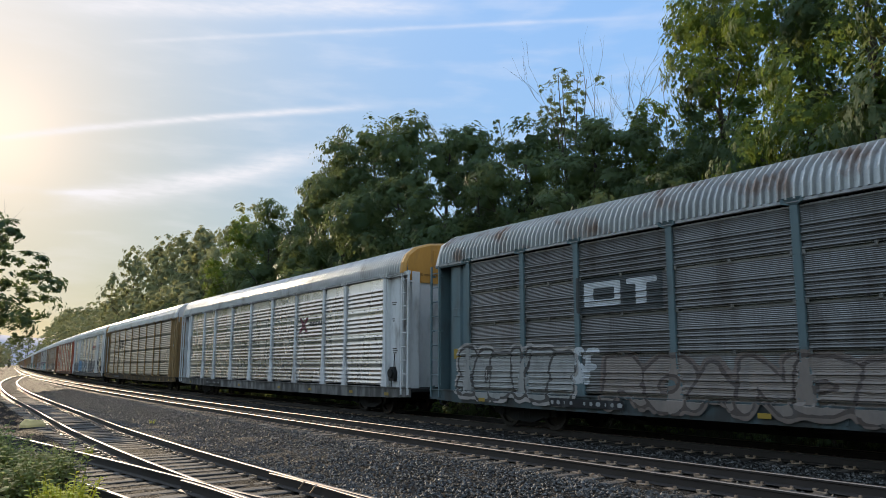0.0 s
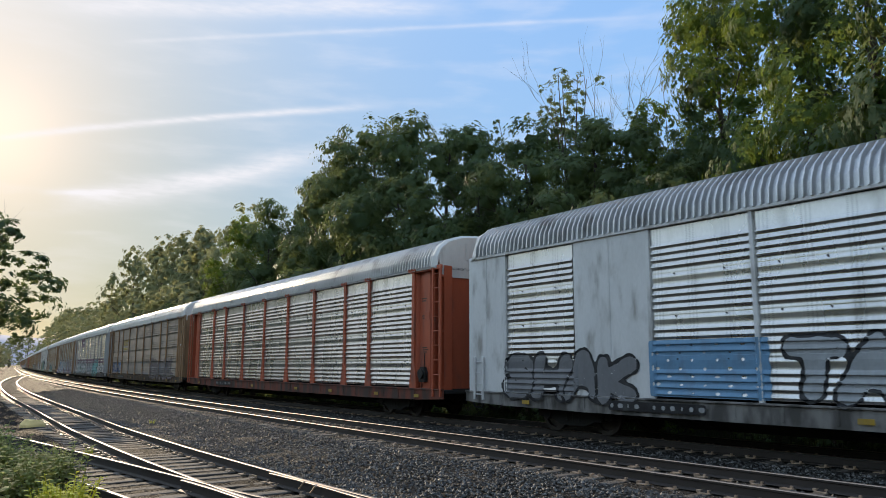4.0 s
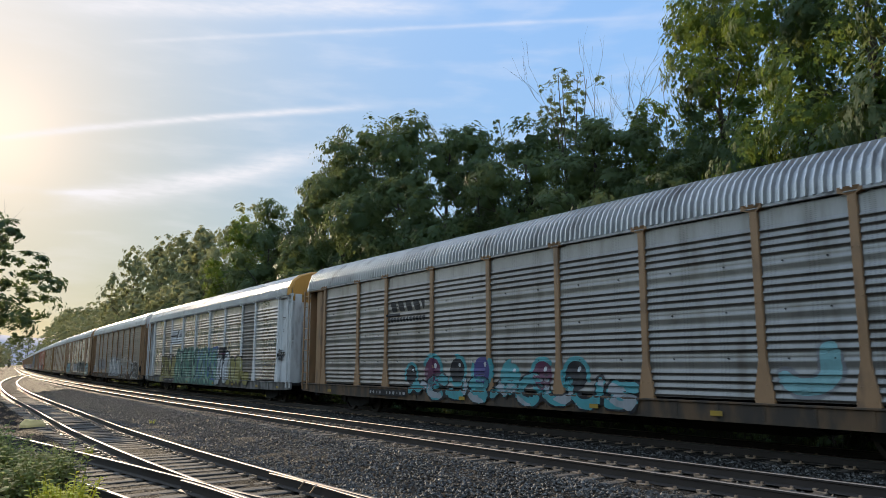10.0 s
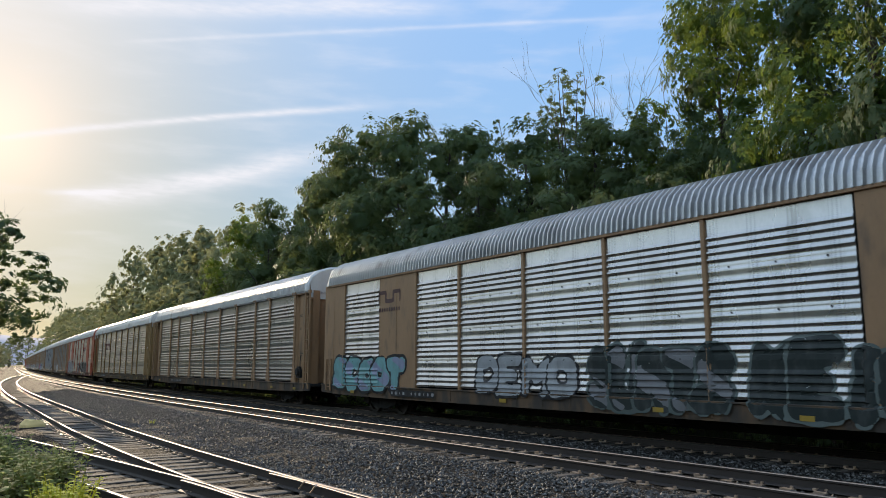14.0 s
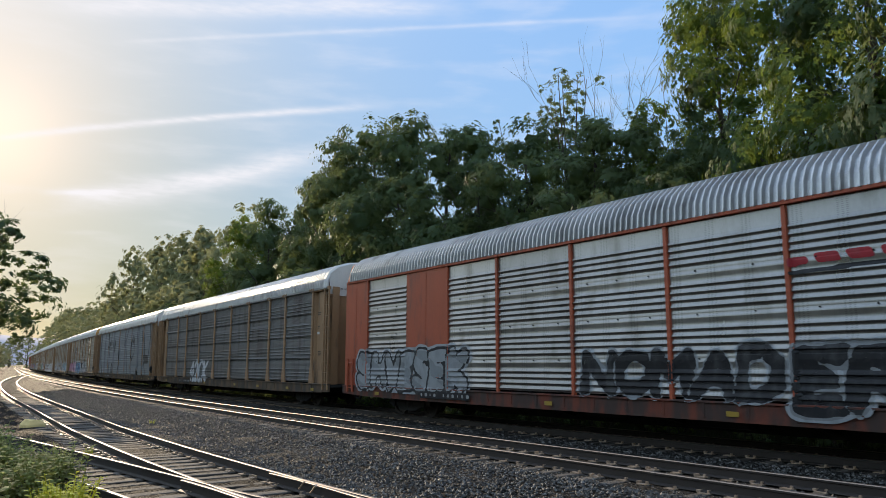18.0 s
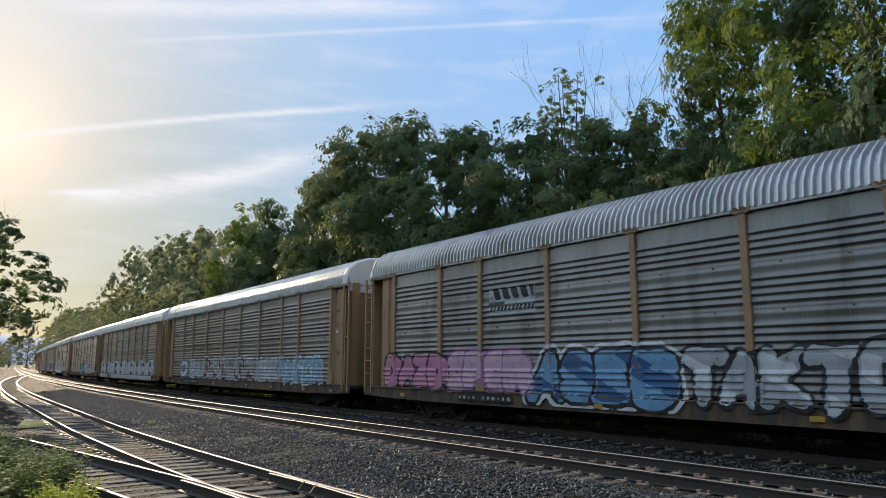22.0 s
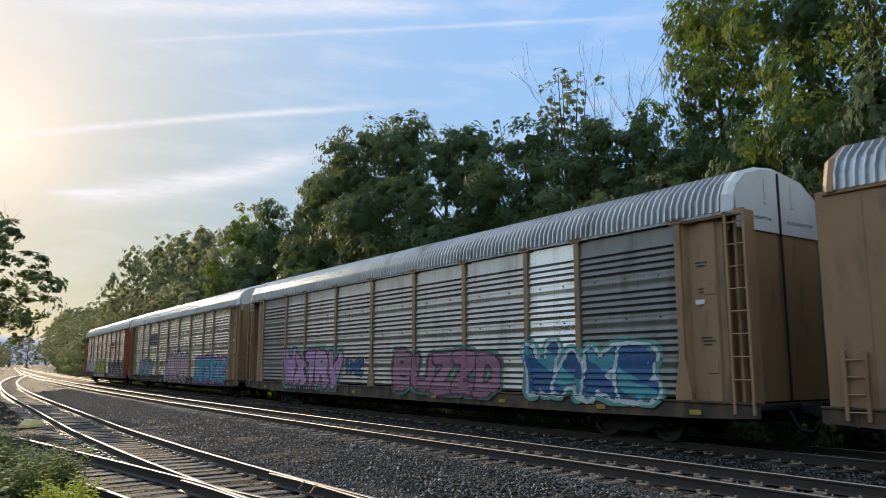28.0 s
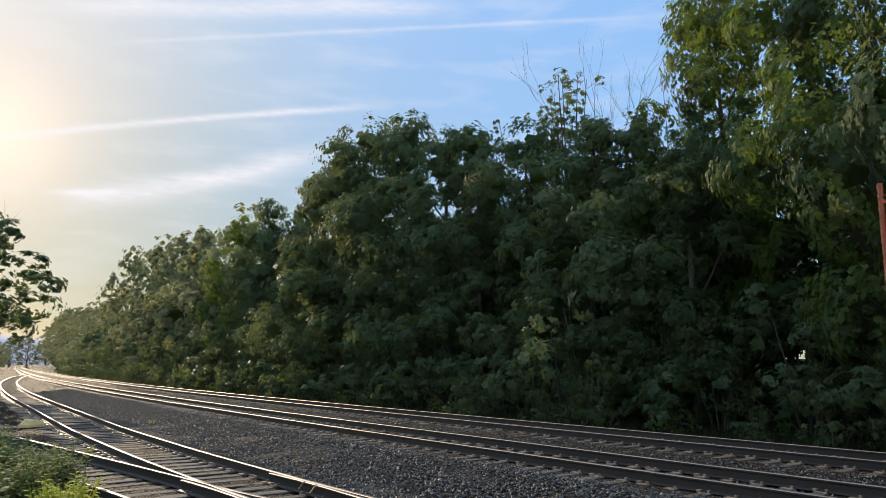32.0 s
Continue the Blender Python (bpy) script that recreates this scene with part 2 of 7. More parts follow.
# ---- mesh helpers ----
class Shape:
    """Vertices and faces that become one mesh."""

    def __init__(self):
        self.v, self.f = [], []

    def add(self, verts, faces):
        k = len(self.v)
        self.v += [tuple(p) for p in verts]
        self.f += [tuple(i + k for i in f) for f in faces]
        return self

    def box(self, lo, hi, b=0.0):
        """A block between two corners with its edges chamfered by b."""
        (x0, y0, z0), (x1, y1, z1) = lo, hi
        if b <= 0:
            v = [(x, y, z) for x in (x0, x1) for y in (y0, y1) for z in (z0, z1)]
            return self.add(v, [(0, 1, 3, 2), (4, 6, 7, 5), (0, 4, 5, 1), (2, 3, 7, 6), (0, 2, 6, 4), (1, 5, 7, 3)])
        v, at = [], {}
        for sx in (0, 1):
            for sy in (0, 1):
                for sz in (0, 1):
                    c = (x1 if sx else x0, y1 if sy else y0, z1 if sz else z0)
                    d = (-b if sx else b, -b if sy else b, -b if sz else b)
                    for ax in range(3):
                        at[sx, sy, sz, ax] = len(v)
                        v.append(tuple(c[i] if i == ax else c[i] + d[i] for i in range(3)))
        f = []
        ring = ((0, 0), (1, 0), (1, 1), (0, 1))
        for ax in range(3):
            o = [i for i in range(3) if i != ax]
            for s in (0, 1):
                quad = []
                for a, c in ring:
                    key = [0, 0, 0]
                    key[ax], key[o[0]], key[o[1]] = s, a, c
                    quad.append(at[(*key, ax)])
                f.append(tuple(quad))
            for a, c in ring:
                k0, k1 = [0, 0, 0], [0, 0, 0]
                k0[o[0]] = k1[o[0]] = a
                k0[o[1]] = k1[o[1]] = c
                k1[ax] = 1
                f.append((at[(*k0, o[0])], at[(*k1, o[0])], at[(*k1, o[1])], at[(*k0, o[1])]))
        for sx in (0, 1):
            for sy in (0, 1):
                for sz in (0, 1):
                    f.append(tuple(at[sx, sy, sz, ax] for ax in range(3)))
        return self.add(v, f)

    def tube(self, points, radii, sides=6, cap=True):
        """A tapered round bar through points."""
        pts = [Vector(p) for p in points]
        rings = []
        ref = None
        for i, p in enumerate(pts):
            t = (pts[min(i + 1, len(pts) - 1)] - pts[max(i - 1, 0)]).normalized()
            if ref is None:
                ref = Vector((0, 0, 1)) if abs(t.z) < 0.9 else Vector((1, 0, 0))
            a = t.cross(ref).normalized()
            b = t.cross(a).normalized()
            r = radii[i] if isinstance(radii, (list, tuple)) else radii
            rings.append([p + (a * math.cos(k) + b * math.sin(k)) * r for k in [2 * math.pi * j / sides for j in range(sides)]])
        v = [q for ring in rings for q in ring]
        f = []
        for i in range(len(pts) - 1):
            for j in range(sides):
                k = (j + 1) % sides
                f.append((i * sides + j, i * sides + k, (i + 1) * sides + k, (i + 1) * sides + j))
        if cap:
            f.append(tuple(range(sides)))
            f.append(tuple(range((len(pts) - 1) * sides, len(pts) * sides)))
        return self.add(v, f)

    def prism(self, outline, axis, lo, hi):
        """A flat outline (pairs in the two other axes) drawn out along an axis."""
        o = [i for i in range(3) if i != axis]
        n = len(outline)
        v = []
        for w in (lo, hi):
            for a, b in outline:
                p = [0, 0, 0]
                p[axis], p[o[0]], p[o[1]] = w, a, b
                v.append(tuple(p))
        f = [tuple(range(n)), tuple(range(n, 2 * n))] + [(i, (i + 1) % n, n + (i + 1) % n, n + i) for i in range(n)]
        return self.add(v, f)

    def wheel(self, c, r, w, sides=16):
        """A railway wheel on a y axle: tread, flange and dished web."""
        prof = [(-w / 2, 0.0), (-w / 2, 0.09), (-w * 0.2, 0.12), (-w * 0.2, r * 0.78), (-w / 2, r * 0.82), (-w / 2, r), (w * 0.3, r), (w * 0.38, r + 0.025), (w / 2, r + 0.02), (w / 2, r * 0.82), (0, r * 0.78), (0, 0.12), (w / 2, 0.09), (w / 2, 0.0)]
        v, f, m = [], [], len(prof)
        for j in range(sides):
            a = 2 * math.pi * j / sides
            for y, q in prof:
                v.append((c[0] + q * math.cos(a), c[1] + y, c[2] + q * math.sin(a)))
        for j in range(sides):
            k = (j + 1) % sides
            for i in range(m - 1):
                f.append((j * m + i, j * m + i + 1, k * m + i + 1, k * m + i))
        return self.add(v, f)

    def mesh(self, name, smooth=False, fix=True):
        me = bpy.data.meshes.new(name)
        me.from_pydata(self.v, [], self.f)
        if fix:
            bm = bmesh.new()
            bm.from_mesh(me)
            bmesh.ops.recalc_face_normals(bm, faces=bm.faces)
            bm.to_mesh(me)
            bm.free()
        if smooth:
            me.shade_smooth()
        me.materials.append(None)
        return me


def part(name, me, mat, parent=None, label="", at=None):
    """One mesh object (a Shape or a shared mesh) under a thing or a part."""
    if isinstance(me, Shape):
        me = me.mesh(name)
    ob = new(name, me)
    ob.material_slots[0].link = "OBJECT"
    ob.material_slots[0].material = mat
    if parent is not None:
        ob.parent = parent
    if at is not None:
        ob.matrix_basis = at
    if label:
        ob["label"] = label
    return ob


# ---- the line of the railway ----
BEND, SWING, LINE_Y = 0.001052, 0.110932, 9.796
_s = np.arange(-1000.0, 900.01, 0.1)
_a = SWING * np.tanh(-_s * BEND / SWING)
_x = np.concatenate([[0], np.cumsum((np.cos(_a)[1:] + np.cos(_a)[:-1]) * 0.05)])
_y = np.concatenate([[0], np.cumsum(-(np.sin(_a)[1:] + np.sin(_a)[:-1]) * 0.05)])
_x -= np.interp(0, _s, _x)
_y -= np.interp(0, _s, _y)


def on_line(s, off=0.0):
    """Plan place and heading at s metres along the near rail of the main line, off metres beyond it."""
    a = float(np.interp(s, _s, _a))
    return float(np.interp(s, _s, _x)) + math.sin(a) * off, float(np.interp(s, _s, _y)) + LINE_Y + math.cos(a) * off, a


def line_y(x):
    return float(np.interp(x, _x, _y)) + LINE_Y


MAIN_NEAR, MAIN_FAR = 0.7175, 5.154
# centre line of the siding: x, y, height of its rail tops
SIDING = [(10, 5.6, -0.22), (-9.5, 5.02, -0.22), (-12.6, 4.96, -0.22), (-16.6, 4.96, -0.22), (-19.8, 5.02, -0.22), (-25.5, 5.2, -0.22), (-36, 5.75, -0.2), (-54, 6.75, -0.18),
          (-72, 8.1, -0.15), (-92, 10.1, -0.1), (-112, 12.8, -0.05), (-131, 15.6, -0.01), (-150, 18.9, 0.0), (-170, 21.9, 0.0)]
SPUR = [(-8.0, 4.0, -0.22), (-11.4, 3.62, -0.22), (-12.9, 3.45, -0.22), (-15.3, 3.15, -0.22), (-18.3, 2.78, -0.23), (-23.5, 2.12, -0.25), (-30, 1.2, -0.28), (-42, -0.7, -0.3)]


def smooth_path(rows, step):
    """Evenly spaced points, with headings, on a smooth curve through rows."""
    out = []
    P = [Vector(r) for r in rows]
    P = [P[0] * 2 - P[1]] + P + [P[-1] * 2 - P[-2]]
    fine = []
    for i in range(1, len(P) - 2):
        for j in range(24):
            t = j / 24
            a, b, c, d = P[i - 1], P[i], P[i + 1], P[i + 2]
            fine.append(0.5 * ((2 * b) + (c - a) * t + (2 * a - 5 * b + 4 * c - d) * t * t + (3 * b - a - 3 * c + d) * t ** 3))
    fine.append(P[-2])
    run, last = 0.0, fine[0]
    out.append(fine[0])
    for q in fine[1:]:
        seg = (q - last).length
        while run + seg >= step:
            k = (step - run) / seg
            last = last.lerp(q, k)
            out.append(last.copy())
            seg = (q - last).length
            run = 0.0
        run += seg
        last = q
    return out


def main_path(off, s0, s1, step):
    n = int((s1 - s0) / step)
    return [Vector((*on_line(s0 + (s1 - s0) * i / n, off)[:2], 0.0)) for i in range(n + 1)]


def ground_height(x, o):
    """Ground level at x along and o metres beyond the near main rail."""
    side = np.interp(x, [-150, -90, -36, 10], [-0.24, -0.33, -0.42, -0.42])
    pts = [(-400, -1.0), (-60, -0.9), (-14, -0.75), (-9, -0.6), (-7.4, float(side) - 0.02), (-3.0, float(side)), (-1.1, -0.20), (6.9, -0.20), (8.3, -0.55), (10, -0.6), (16, -0.1), (26, 1.2), (60, 3.0), (400, 6.0)]
    return float(np.interp(o, [p[0] for p in pts], [p[1] for p in pts]))


def build_ground():
    xs = list(np.concatenate([np.linspace(-2500, -420, 12), np.arange(-400, -80, 12), np.arange(-80, -30, 2.5), np.arange(-30, 14, 0.5), np.arange(16, 200, 14), np.linspace(220, 2500, 10)]))
    os_ = list(np.concatenate([np.linspace(-2500, -60, 8), np.arange(-40, -12, 3), np.arange(-11.5, 10.5, 0.3), np.arange(11, 32, 2.5), np.linspace(40, 2500, 10)]))
    v, f, k = [], [], []
    for x in xs:
        y0 = line_y(max(-990, min(890, x)))
        for o in os_:
            z = ground_height(x, o)
            if -30 < x < 14 and -11.5 < o < 10:
                z += 0.05 * (noise.noise((x * 0.7, o * 0.7, 3)) * 0.7 + noise.noise((x * 2.1, o * 2.1, 5)) * 0.5) * (0.35 if -1.2 < o < 7 else 1.0)
            elif not -13 < o < 9:
                z += 0.25 * noise.noise((x * 0.11, o * 0.11, 7))
            v.append((x, y0 + o, z))
            # share of clean stone, share of dirty gravel
            k.append((float(np.interp(o, [-4.4, -2.6, 7.6, 8.8], [0, 1, 1, 0])), float(np.interp(o, [-9.2, -7.6, 8.2, 9.6], [0, 1, 1, 0])), 0.0, 1.0))
    n = len(os_)
    for i in range(len(xs) - 1):
        for j in range(n - 1):
            f.append((i * n + j, (i + 1) * n + j, (i + 1) * n + j + 1, i * n + j + 1))
    me = bpy.data.meshes.new("ground")
    me.from_pydata(v, [], f)
    me.materials.append(GROUND)
    cover = me.color_attributes.new("cover", "FLOAT_COLOR", "POINT")
    cover.data.foreach_set("color", [c for q in k for c in q])
    me.shade_smooth()
    return tagged(new("ground", me), "grey ballast bed between grassy earth verges", "ground", kind="structure")


def ground_material():
    """Crushed stone, dirty gravel and weedy earth, with ragged borders where the cover changes."""
    m = bpy.data.materials.new("ballast and earth")
    m.use_nodes = True
    nt = m.node_tree
    N, L = nt.nodes.new, nt.links.new
    b = nt.nodes["Principled BSDF"]
    tc, at = N("ShaderNodeTexCoord"), N("ShaderNodeAttribute")
    at.attribute_name = "cover"
    sp = N("ShaderNodeSeparateColor")
    L(at.outputs["Color"], sp.inputs[0])

    def noise_tex(scale, detail=5.0):
        n = N("ShaderNodeTexNoise")
        n.inputs["Scale"].default_value, n.inputs["Detail"].default_value = scale, detail
        L(tc.outputs["Object"], n.inputs["Vector"])
        return n.outputs["Fac"]

    def mix(fac, a, c, blend="MIX"):
        n = N("ShaderNodeMix")
        n.data_type, n.blend_type = "RGBA", blend
        for key, x in (("Factor", fac), ("A", a), ("B", c)):
            if isinstance(x, float):
                n.inputs[key].default_value = x
            elif isinstance(x, tuple):
                n.inputs[key].default_value = (*x, 1)
            else:
                L(x, n.inputs[key])
        return n.outputs["Result"]

    def ragged(share):
        n = N("ShaderNodeMath")
        n.operation = "MULTIPLY_ADD"
        L(noise_tex(1.7, 7.0), n.inputs[0])
        n.inputs[1].default_value = 1.1
        L(share, n.inputs[2])
        r = N("ShaderNodeMapRange")
        r.interpolation_type = "SMOOTHSTEP"
        L(n.outputs[0], r.inputs[0])
        r.inputs[1].default_value, r.inputs[2].default_value = 0.98, 1.12
        return r.outputs[0]

    def cells(scale, dark, light):
        vo = N("ShaderNodeTexVoronoi")
        vo.inputs["Scale"].default_value = scale
        L(tc.outputs["Object"], vo.inputs["Vector"])
        s = N("ShaderNodeSeparateColor")
        L(vo.outputs["Color"], s.inputs[0])
        p = N("ShaderNodeMath")
        p.operation = "POWER"
        L(s.outputs[0], p.inputs[0])
        p.inputs[1].default_value = 2.5
        return mix(p.outputs[0], dark, light), s.outputs[1], vo.outputs["Distance"]

    stone, h1, d1 = cells(19.0, (0.015, 0.014, 0.0135), (0.088, 0.082, 0.077))
    grit, h2, d2 = cells(30.0, (0.011, 0.010, 0.009), (0.05, 0.043, 0.038))
    stone = mix(0.5, stone, mix(noise_tex(0.5), (0.5, 0.5, 0.5), (1.5, 1.45, 1.4)), "MULTIPLY")
    earth = mix(noise_tex(2.2, 8.0), (0.016, 0.015, 0.009), (0.055, 0.055, 0.024))
    col = mix(ragged(sp.outputs[1]), earth, grit)
    col = mix(ragged(sp.outputs[0]), col, stone)
    L(col, b.inputs["Base Color"])
    b.inputs["Roughness"].default_value = 0.8
    b.inputs["Specular IOR Level"].default_value = 0.1
    hh = N("ShaderNodeMath")
    hh.operation = "MULTIPLY_ADD"
    L(d1, hh.inputs[0])
    hh.inputs[1].default_value = -14.0
    L(h1, hh.inputs[2])
    bp = N("ShaderNodeBump")
    bp.inputs["Strength"].default_value, bp.inputs["Distance"].default_value = 1.0, 0.045
    L(hh.outputs[0], bp.inputs["Height"])
    L(bp.outputs[0], b.inputs["Normal"])
    return m


GROUND = ground_material()
BALLAST = material("loose ballast stone", (0.085, 0.085, 0.09), 0.62, spread=0.5, scale=6.0, fine=40, bump=0.3, spec=0.3)
STEEL = material("dark rusty rail steel", (0.030, 0.022, 0.018), 0.65, 0.1, spread=0.3, scale=2.0, fine=60, bump=0.1, spec=0.5)
HEAD = material("polished rail head", (0.32, 0.26, 0.215), 0.46, 1.0, spread=0.15, scale=3, fine=50, bump=0.03)
TIE = material("weathered grey tie wood", (0.075, 0.062, 0.052), 0.85, spread=0.4, scale=4, fine=55, bump=0.5, per_thing=0.35)
PLATE = material("rust-brown tie plate", (0.34, 0.25, 0.18), 0.45, 0.35, spread=0.4, scale=9, fine=70, bump=0.3)
build_ground()


def rail_mesh(points, off, zlift=0.0):
    """A rail (foot, web, head) swept along points, set off to one side; returns body and head strip."""
    prof = [(-0.075, -0.18), (0.075, -0.18), (0.07, -0.165), (0.012, -0.145), (0.010, -0.045), (0.036, -0.035), (0.036, -0.010), (-0.036, -0.010), (-0.036, -0.035), (-0.010, -0.045), (-0.012, -0.145), (-0.07, -0.165)]
    top = [(-0.0355, -0.0105), (-0.031, -0.002), (-0.018, 0.0), (0.018, 0.0), (0.031, -0.002), (0.0355, -0.0105)]
    body, crown = Shape(), Shape()
    n = len(points)
    for sh, pr, closed in ((body, prof, True), (crown, top, False)):
        v, f, m = [], [], len(pr)
        for i, p in enumerate(points):
            t = (points[min(i + 1, n - 1)] - points[max(i - 1, 0)])
            t.z = 0
            t.normalize()
            nx, ny = -t.y, t.x
            for a, z in pr:
                v.append((p.x + nx * (off + a), p.y + ny * (off + a), p.z + z + zlift))
        for i in range(n - 1):
            for j in range(m if closed else m - 1):
                k = (j + 1) % m
                f.append((i * m + j, i * m + k, (i + 1) * m + k, (i + 1) * m + j))
        if closed:
            f += [tuple(range(m)), tuple(range((n - 1) * m, n * m))]
        sh.add(v, f)
    return body, crown


def tie_mesh(length, seed):
    r = random.Random(seed)
    s = Shape()
    s.box((-length / 2, -0.112, -0.17), (length / 2, 0.112, 0.0), 0.012)
    s.v = [(x + r.uniform(-0.012, 0.012), y + r.uniform(-0.008, 0.008), z + r.uniform(-0.006, 0.004)) for x, y, z in s.v]
    return s.mesh("tie")


TIES = [tie_mesh(2.6, k) for k in range(4)]


def plate_into(s, M):
    """A tie plate with two rail anchors and spikes."""
    for lo, hi, b in (((-0.19, -0.09, 0.0), (0.19, 0.09, 0.018), 0.004), ((-0.13, -0.075, 0.018), (-0.085, -0.04, 0.055), 0.008), ((0.085, 0.04, 0.018), (0.13, 0.075, 0.055), 0.008), ((-0.16, 0.07, 0.018), (-0.075, 0.125, 0.05), 0.01)):
        t = Shape().box(lo, hi, 0)
        s.add([M @ Vector(p) for p in t.v], t.f)


def build_track(name, label, rail_path, tie_path, near, zdrop=0.0):
    """A track: two rails, ties as parts in the near stretch and joined beyond it, tie plates."""
    tr = tagged(new(name), label, "railway track", kind="structure")
    for side in (-0.7175, 0.7175):
        b, h = rail_mesh(rail_path, side)
        rail = part("rail", b, STEEL, tr)
        part("rail_head", h.mesh("rail_head", smooth=True), HEAD, rail, "worn bright running surface")
    far, plates = Shape(), Shape()
    n = len(tie_path)
    for i, p in enumerate(tie_path):
        t = (tie_path[min(i + 1, n - 1)] - tie_path[max(i - 1, 0)]).normalized()
        ang = math.atan2(t.y, t.x) + math.pi / 2 + random.uniform(-0.035, 0.035)
        M = Matrix.Translation((p.x + random.uniform(-0.03, 0.03), p.y + random.uniform(-0.06, 0.06), p.z - 0.188 + random.uniform(-0.018, 0.004))) @ Matrix.Rotation(ang, 4, "Z")
        if near[0] < p.x < near[1]:
            part("tie", TIES[i % 4], TIE, tr, at=M)
        else:
            b = Shape().box((-1.3, -0.112, -0.1), (1.3, 0.112, 0.0))
            far.add([M @ Vector(q) for q in b.v], b.f)
        if p.x > -75:
            for side in (-0.7175, 0.7175):
                plate_into(plates, M @ Matrix.Translation((side + random.uniform(-0.01, 0.01), random.uniform(-0.015, 0.015), 0.0)) @ Matrix.Rotation(math.pi if i % 2 else 0, 4, "Z"))
    tagged(part("ties", far.mesh("ties", fix=False), TIE, tr), kind="stuff")
    tagged(part("tie_plates", plates.mesh("tie_plates", fix=False), PLATE, tr), kind="stuff")
    return tr


build_track("track_1", "empty railway track with polished rails on grey ballast", main_path(MAIN_NEAR, -900, 700, 2.5), main_path(MAIN_NEAR, -220, 60, 0.5), (-62, 4))
build_track("track_2", "railway track under the train on grey ballast", main_path(MAIN_FAR, -900, 700, 2.5), main_path(MAIN_FAR, -220, 60, 0.5), (-50, 4))
build_track("track_3", "old siding track with weathered ties", smooth_path(SIDING, 0.8), smooth_path(SIDING, 0.55), (-60, 4))


def loose_rail(name, rows, label):
    """A single short rail of the switch."""
    b, h = rail_mesh(smooth_path(rows, 0.5), 0.0)
    rail = part(name, b, STEEL, SWITCH, label)
    part("rail_head", h.mesh("rail_head", smooth=True), HEAD, rail)


# the spur that leaves the siding: its rails, frog wings and guard rail
SWITCH = tagged(new("track_4"), "rusty spur rails branching from the siding at a frog", "railway track", kind="structure")
loose_rail("rail", [(-9.6, 4.62, -0.22), (-11.4, 4.33, -0.22), (-12.9, 4.16, -0.22), (-15.3, 3.86, -0.22), (-18.3, 3.49, -0.23), (-23.5, 2.83, -0.25), (-30, 1.9, -0.28), (-42, 0.0, -0.3)], "bright spur rail crossing the siding rail")
loose_rail("rail", [(-8.0, 3.25, -0.22), (-11.4, 2.90, -0.22), (-12.9, 2.73, -0.22), (-15.3, 2.43, -0.22), (-18.3, 2.06, -0.23), (-23.5, 1.4, -0.25), (-30, 0.5, -0.28), (-42, -1.4, -0.3)], "spur rail half hidden by weeds")
loose_rail("wing_rail", [(-9.4, 4.16, -0.222), (-11.0, 4.18, -0.222), (-12.6, 4.07, -0.222), (-13.3, 3.97, -0.222)], "short wing rail beside the frog")
loose_rail("guard_rail", [(-9.3, 5.58, -0.218), (-10.4, 5.60, -0.218), (-11.6, 5.60, -0.218), (-12.8, 5.54, -0.218)], "short guard rail inside the siding rail")


for lo, hi in ((((-11.38, 5.42, -0.3), (-10.91, 5.28, -0.12)), ((-10.88, 5.37, -0.3), (-10.45, 5.25, -0.12)))):
    part("rail_brace", Shape().tube([lo, hi], 0.016, 6), HEAD, SWITCH, "small bright steel rod")


def spur_ties():
    path = smooth_path(SPUR, 0.56)
    for i, p in enumerate(path[8:]):
        t = path[min(i + 9, len(path) - 1)] - path[i + 7]
        M = Matrix.Translation((p.x, p.y, p.z - 0.19)) @ Matrix.Rotation(math.atan2(t.y, t.x) + math.pi / 2, 4, "Z")
        part("tie", TIES[i % 4], TIE, SWITCH, at=M)


spur_ties()


def build_stones():
    """Loose ballast stones between the tracks, the nearest ones as real stones."""
    r = np.random.RandomState(4)
    base = np.array([(1, 0, 0), (-1, 0, 0), (0, 1, 0), (0, -1, 0), (0, 0, 1), (0, 0, -1)], float)
    tri = np.array([(0, 2, 4), (2, 1, 4), (1, 3, 4), (3, 0, 4), (2, 0, 5), (1, 2, 5), (3, 1, 5), (0, 3, 5)])
    n = 62000
    x = -3.5 - 62.0 * r.rand(n) ** 1.9
    o = np.where(r.rand(n) < 0.62, -3.6 + 3.4 * r.rand(n), -0.3 + 7.2 * r.rand(n))
    keep = ~((np.abs(o) < 0.09) | (np.abs(o - 1.435) < 0.09) | (np.abs(o - 4.437) < 0.09) | (np.abs(o - 5.872) < 0.09))
    x, o = x[keep], o[keep]
    y = np.array([line_y(a) for a in x]) + o
    z = np.array([ground_height(a, c) for a, c in zip(x, o)])
    inside = ((o > -0.6) & (o < 2.0)) | ((o > 3.8) & (o < 6.5))
    z = z + np.where(inside, -0.008, 0.012)
    n = len(x)
    size = (0.015 + 0.017 * r.rand(n))[:, None, None]
    V = base[None] * size * (0.6 + 0.8 * r.rand(n, 6, 1)) + (r.rand(n, 6, 3) - 0.5) * size * 0.7
    a = r.rand(n) * 6.28
    c, s_ = np.cos(a)[:, None], np.sin(a)[:, None]
    V = np.stack([V[..., 0] * c - V[..., 1] * s_, V[..., 0] * s_ + V[..., 1] * c, V[..., 2] * 0.8], -1)
    V += np.stack([x, y, z], 1)[:, None, :]
    F = (tri[None] + 6 * np.arange(n)[:, None, None]).reshape(-1, 3)
    me = bpy.data.meshes.new("ballast_stones")
    me.from_pydata(V.reshape(-1, 3).tolist(), [], F.tolist())
    me.materials.append(STONE)
    tagged(new("ballast_stones", me), "loose angular grey ballast stones on the track bed", "gravel", kind="stuff")


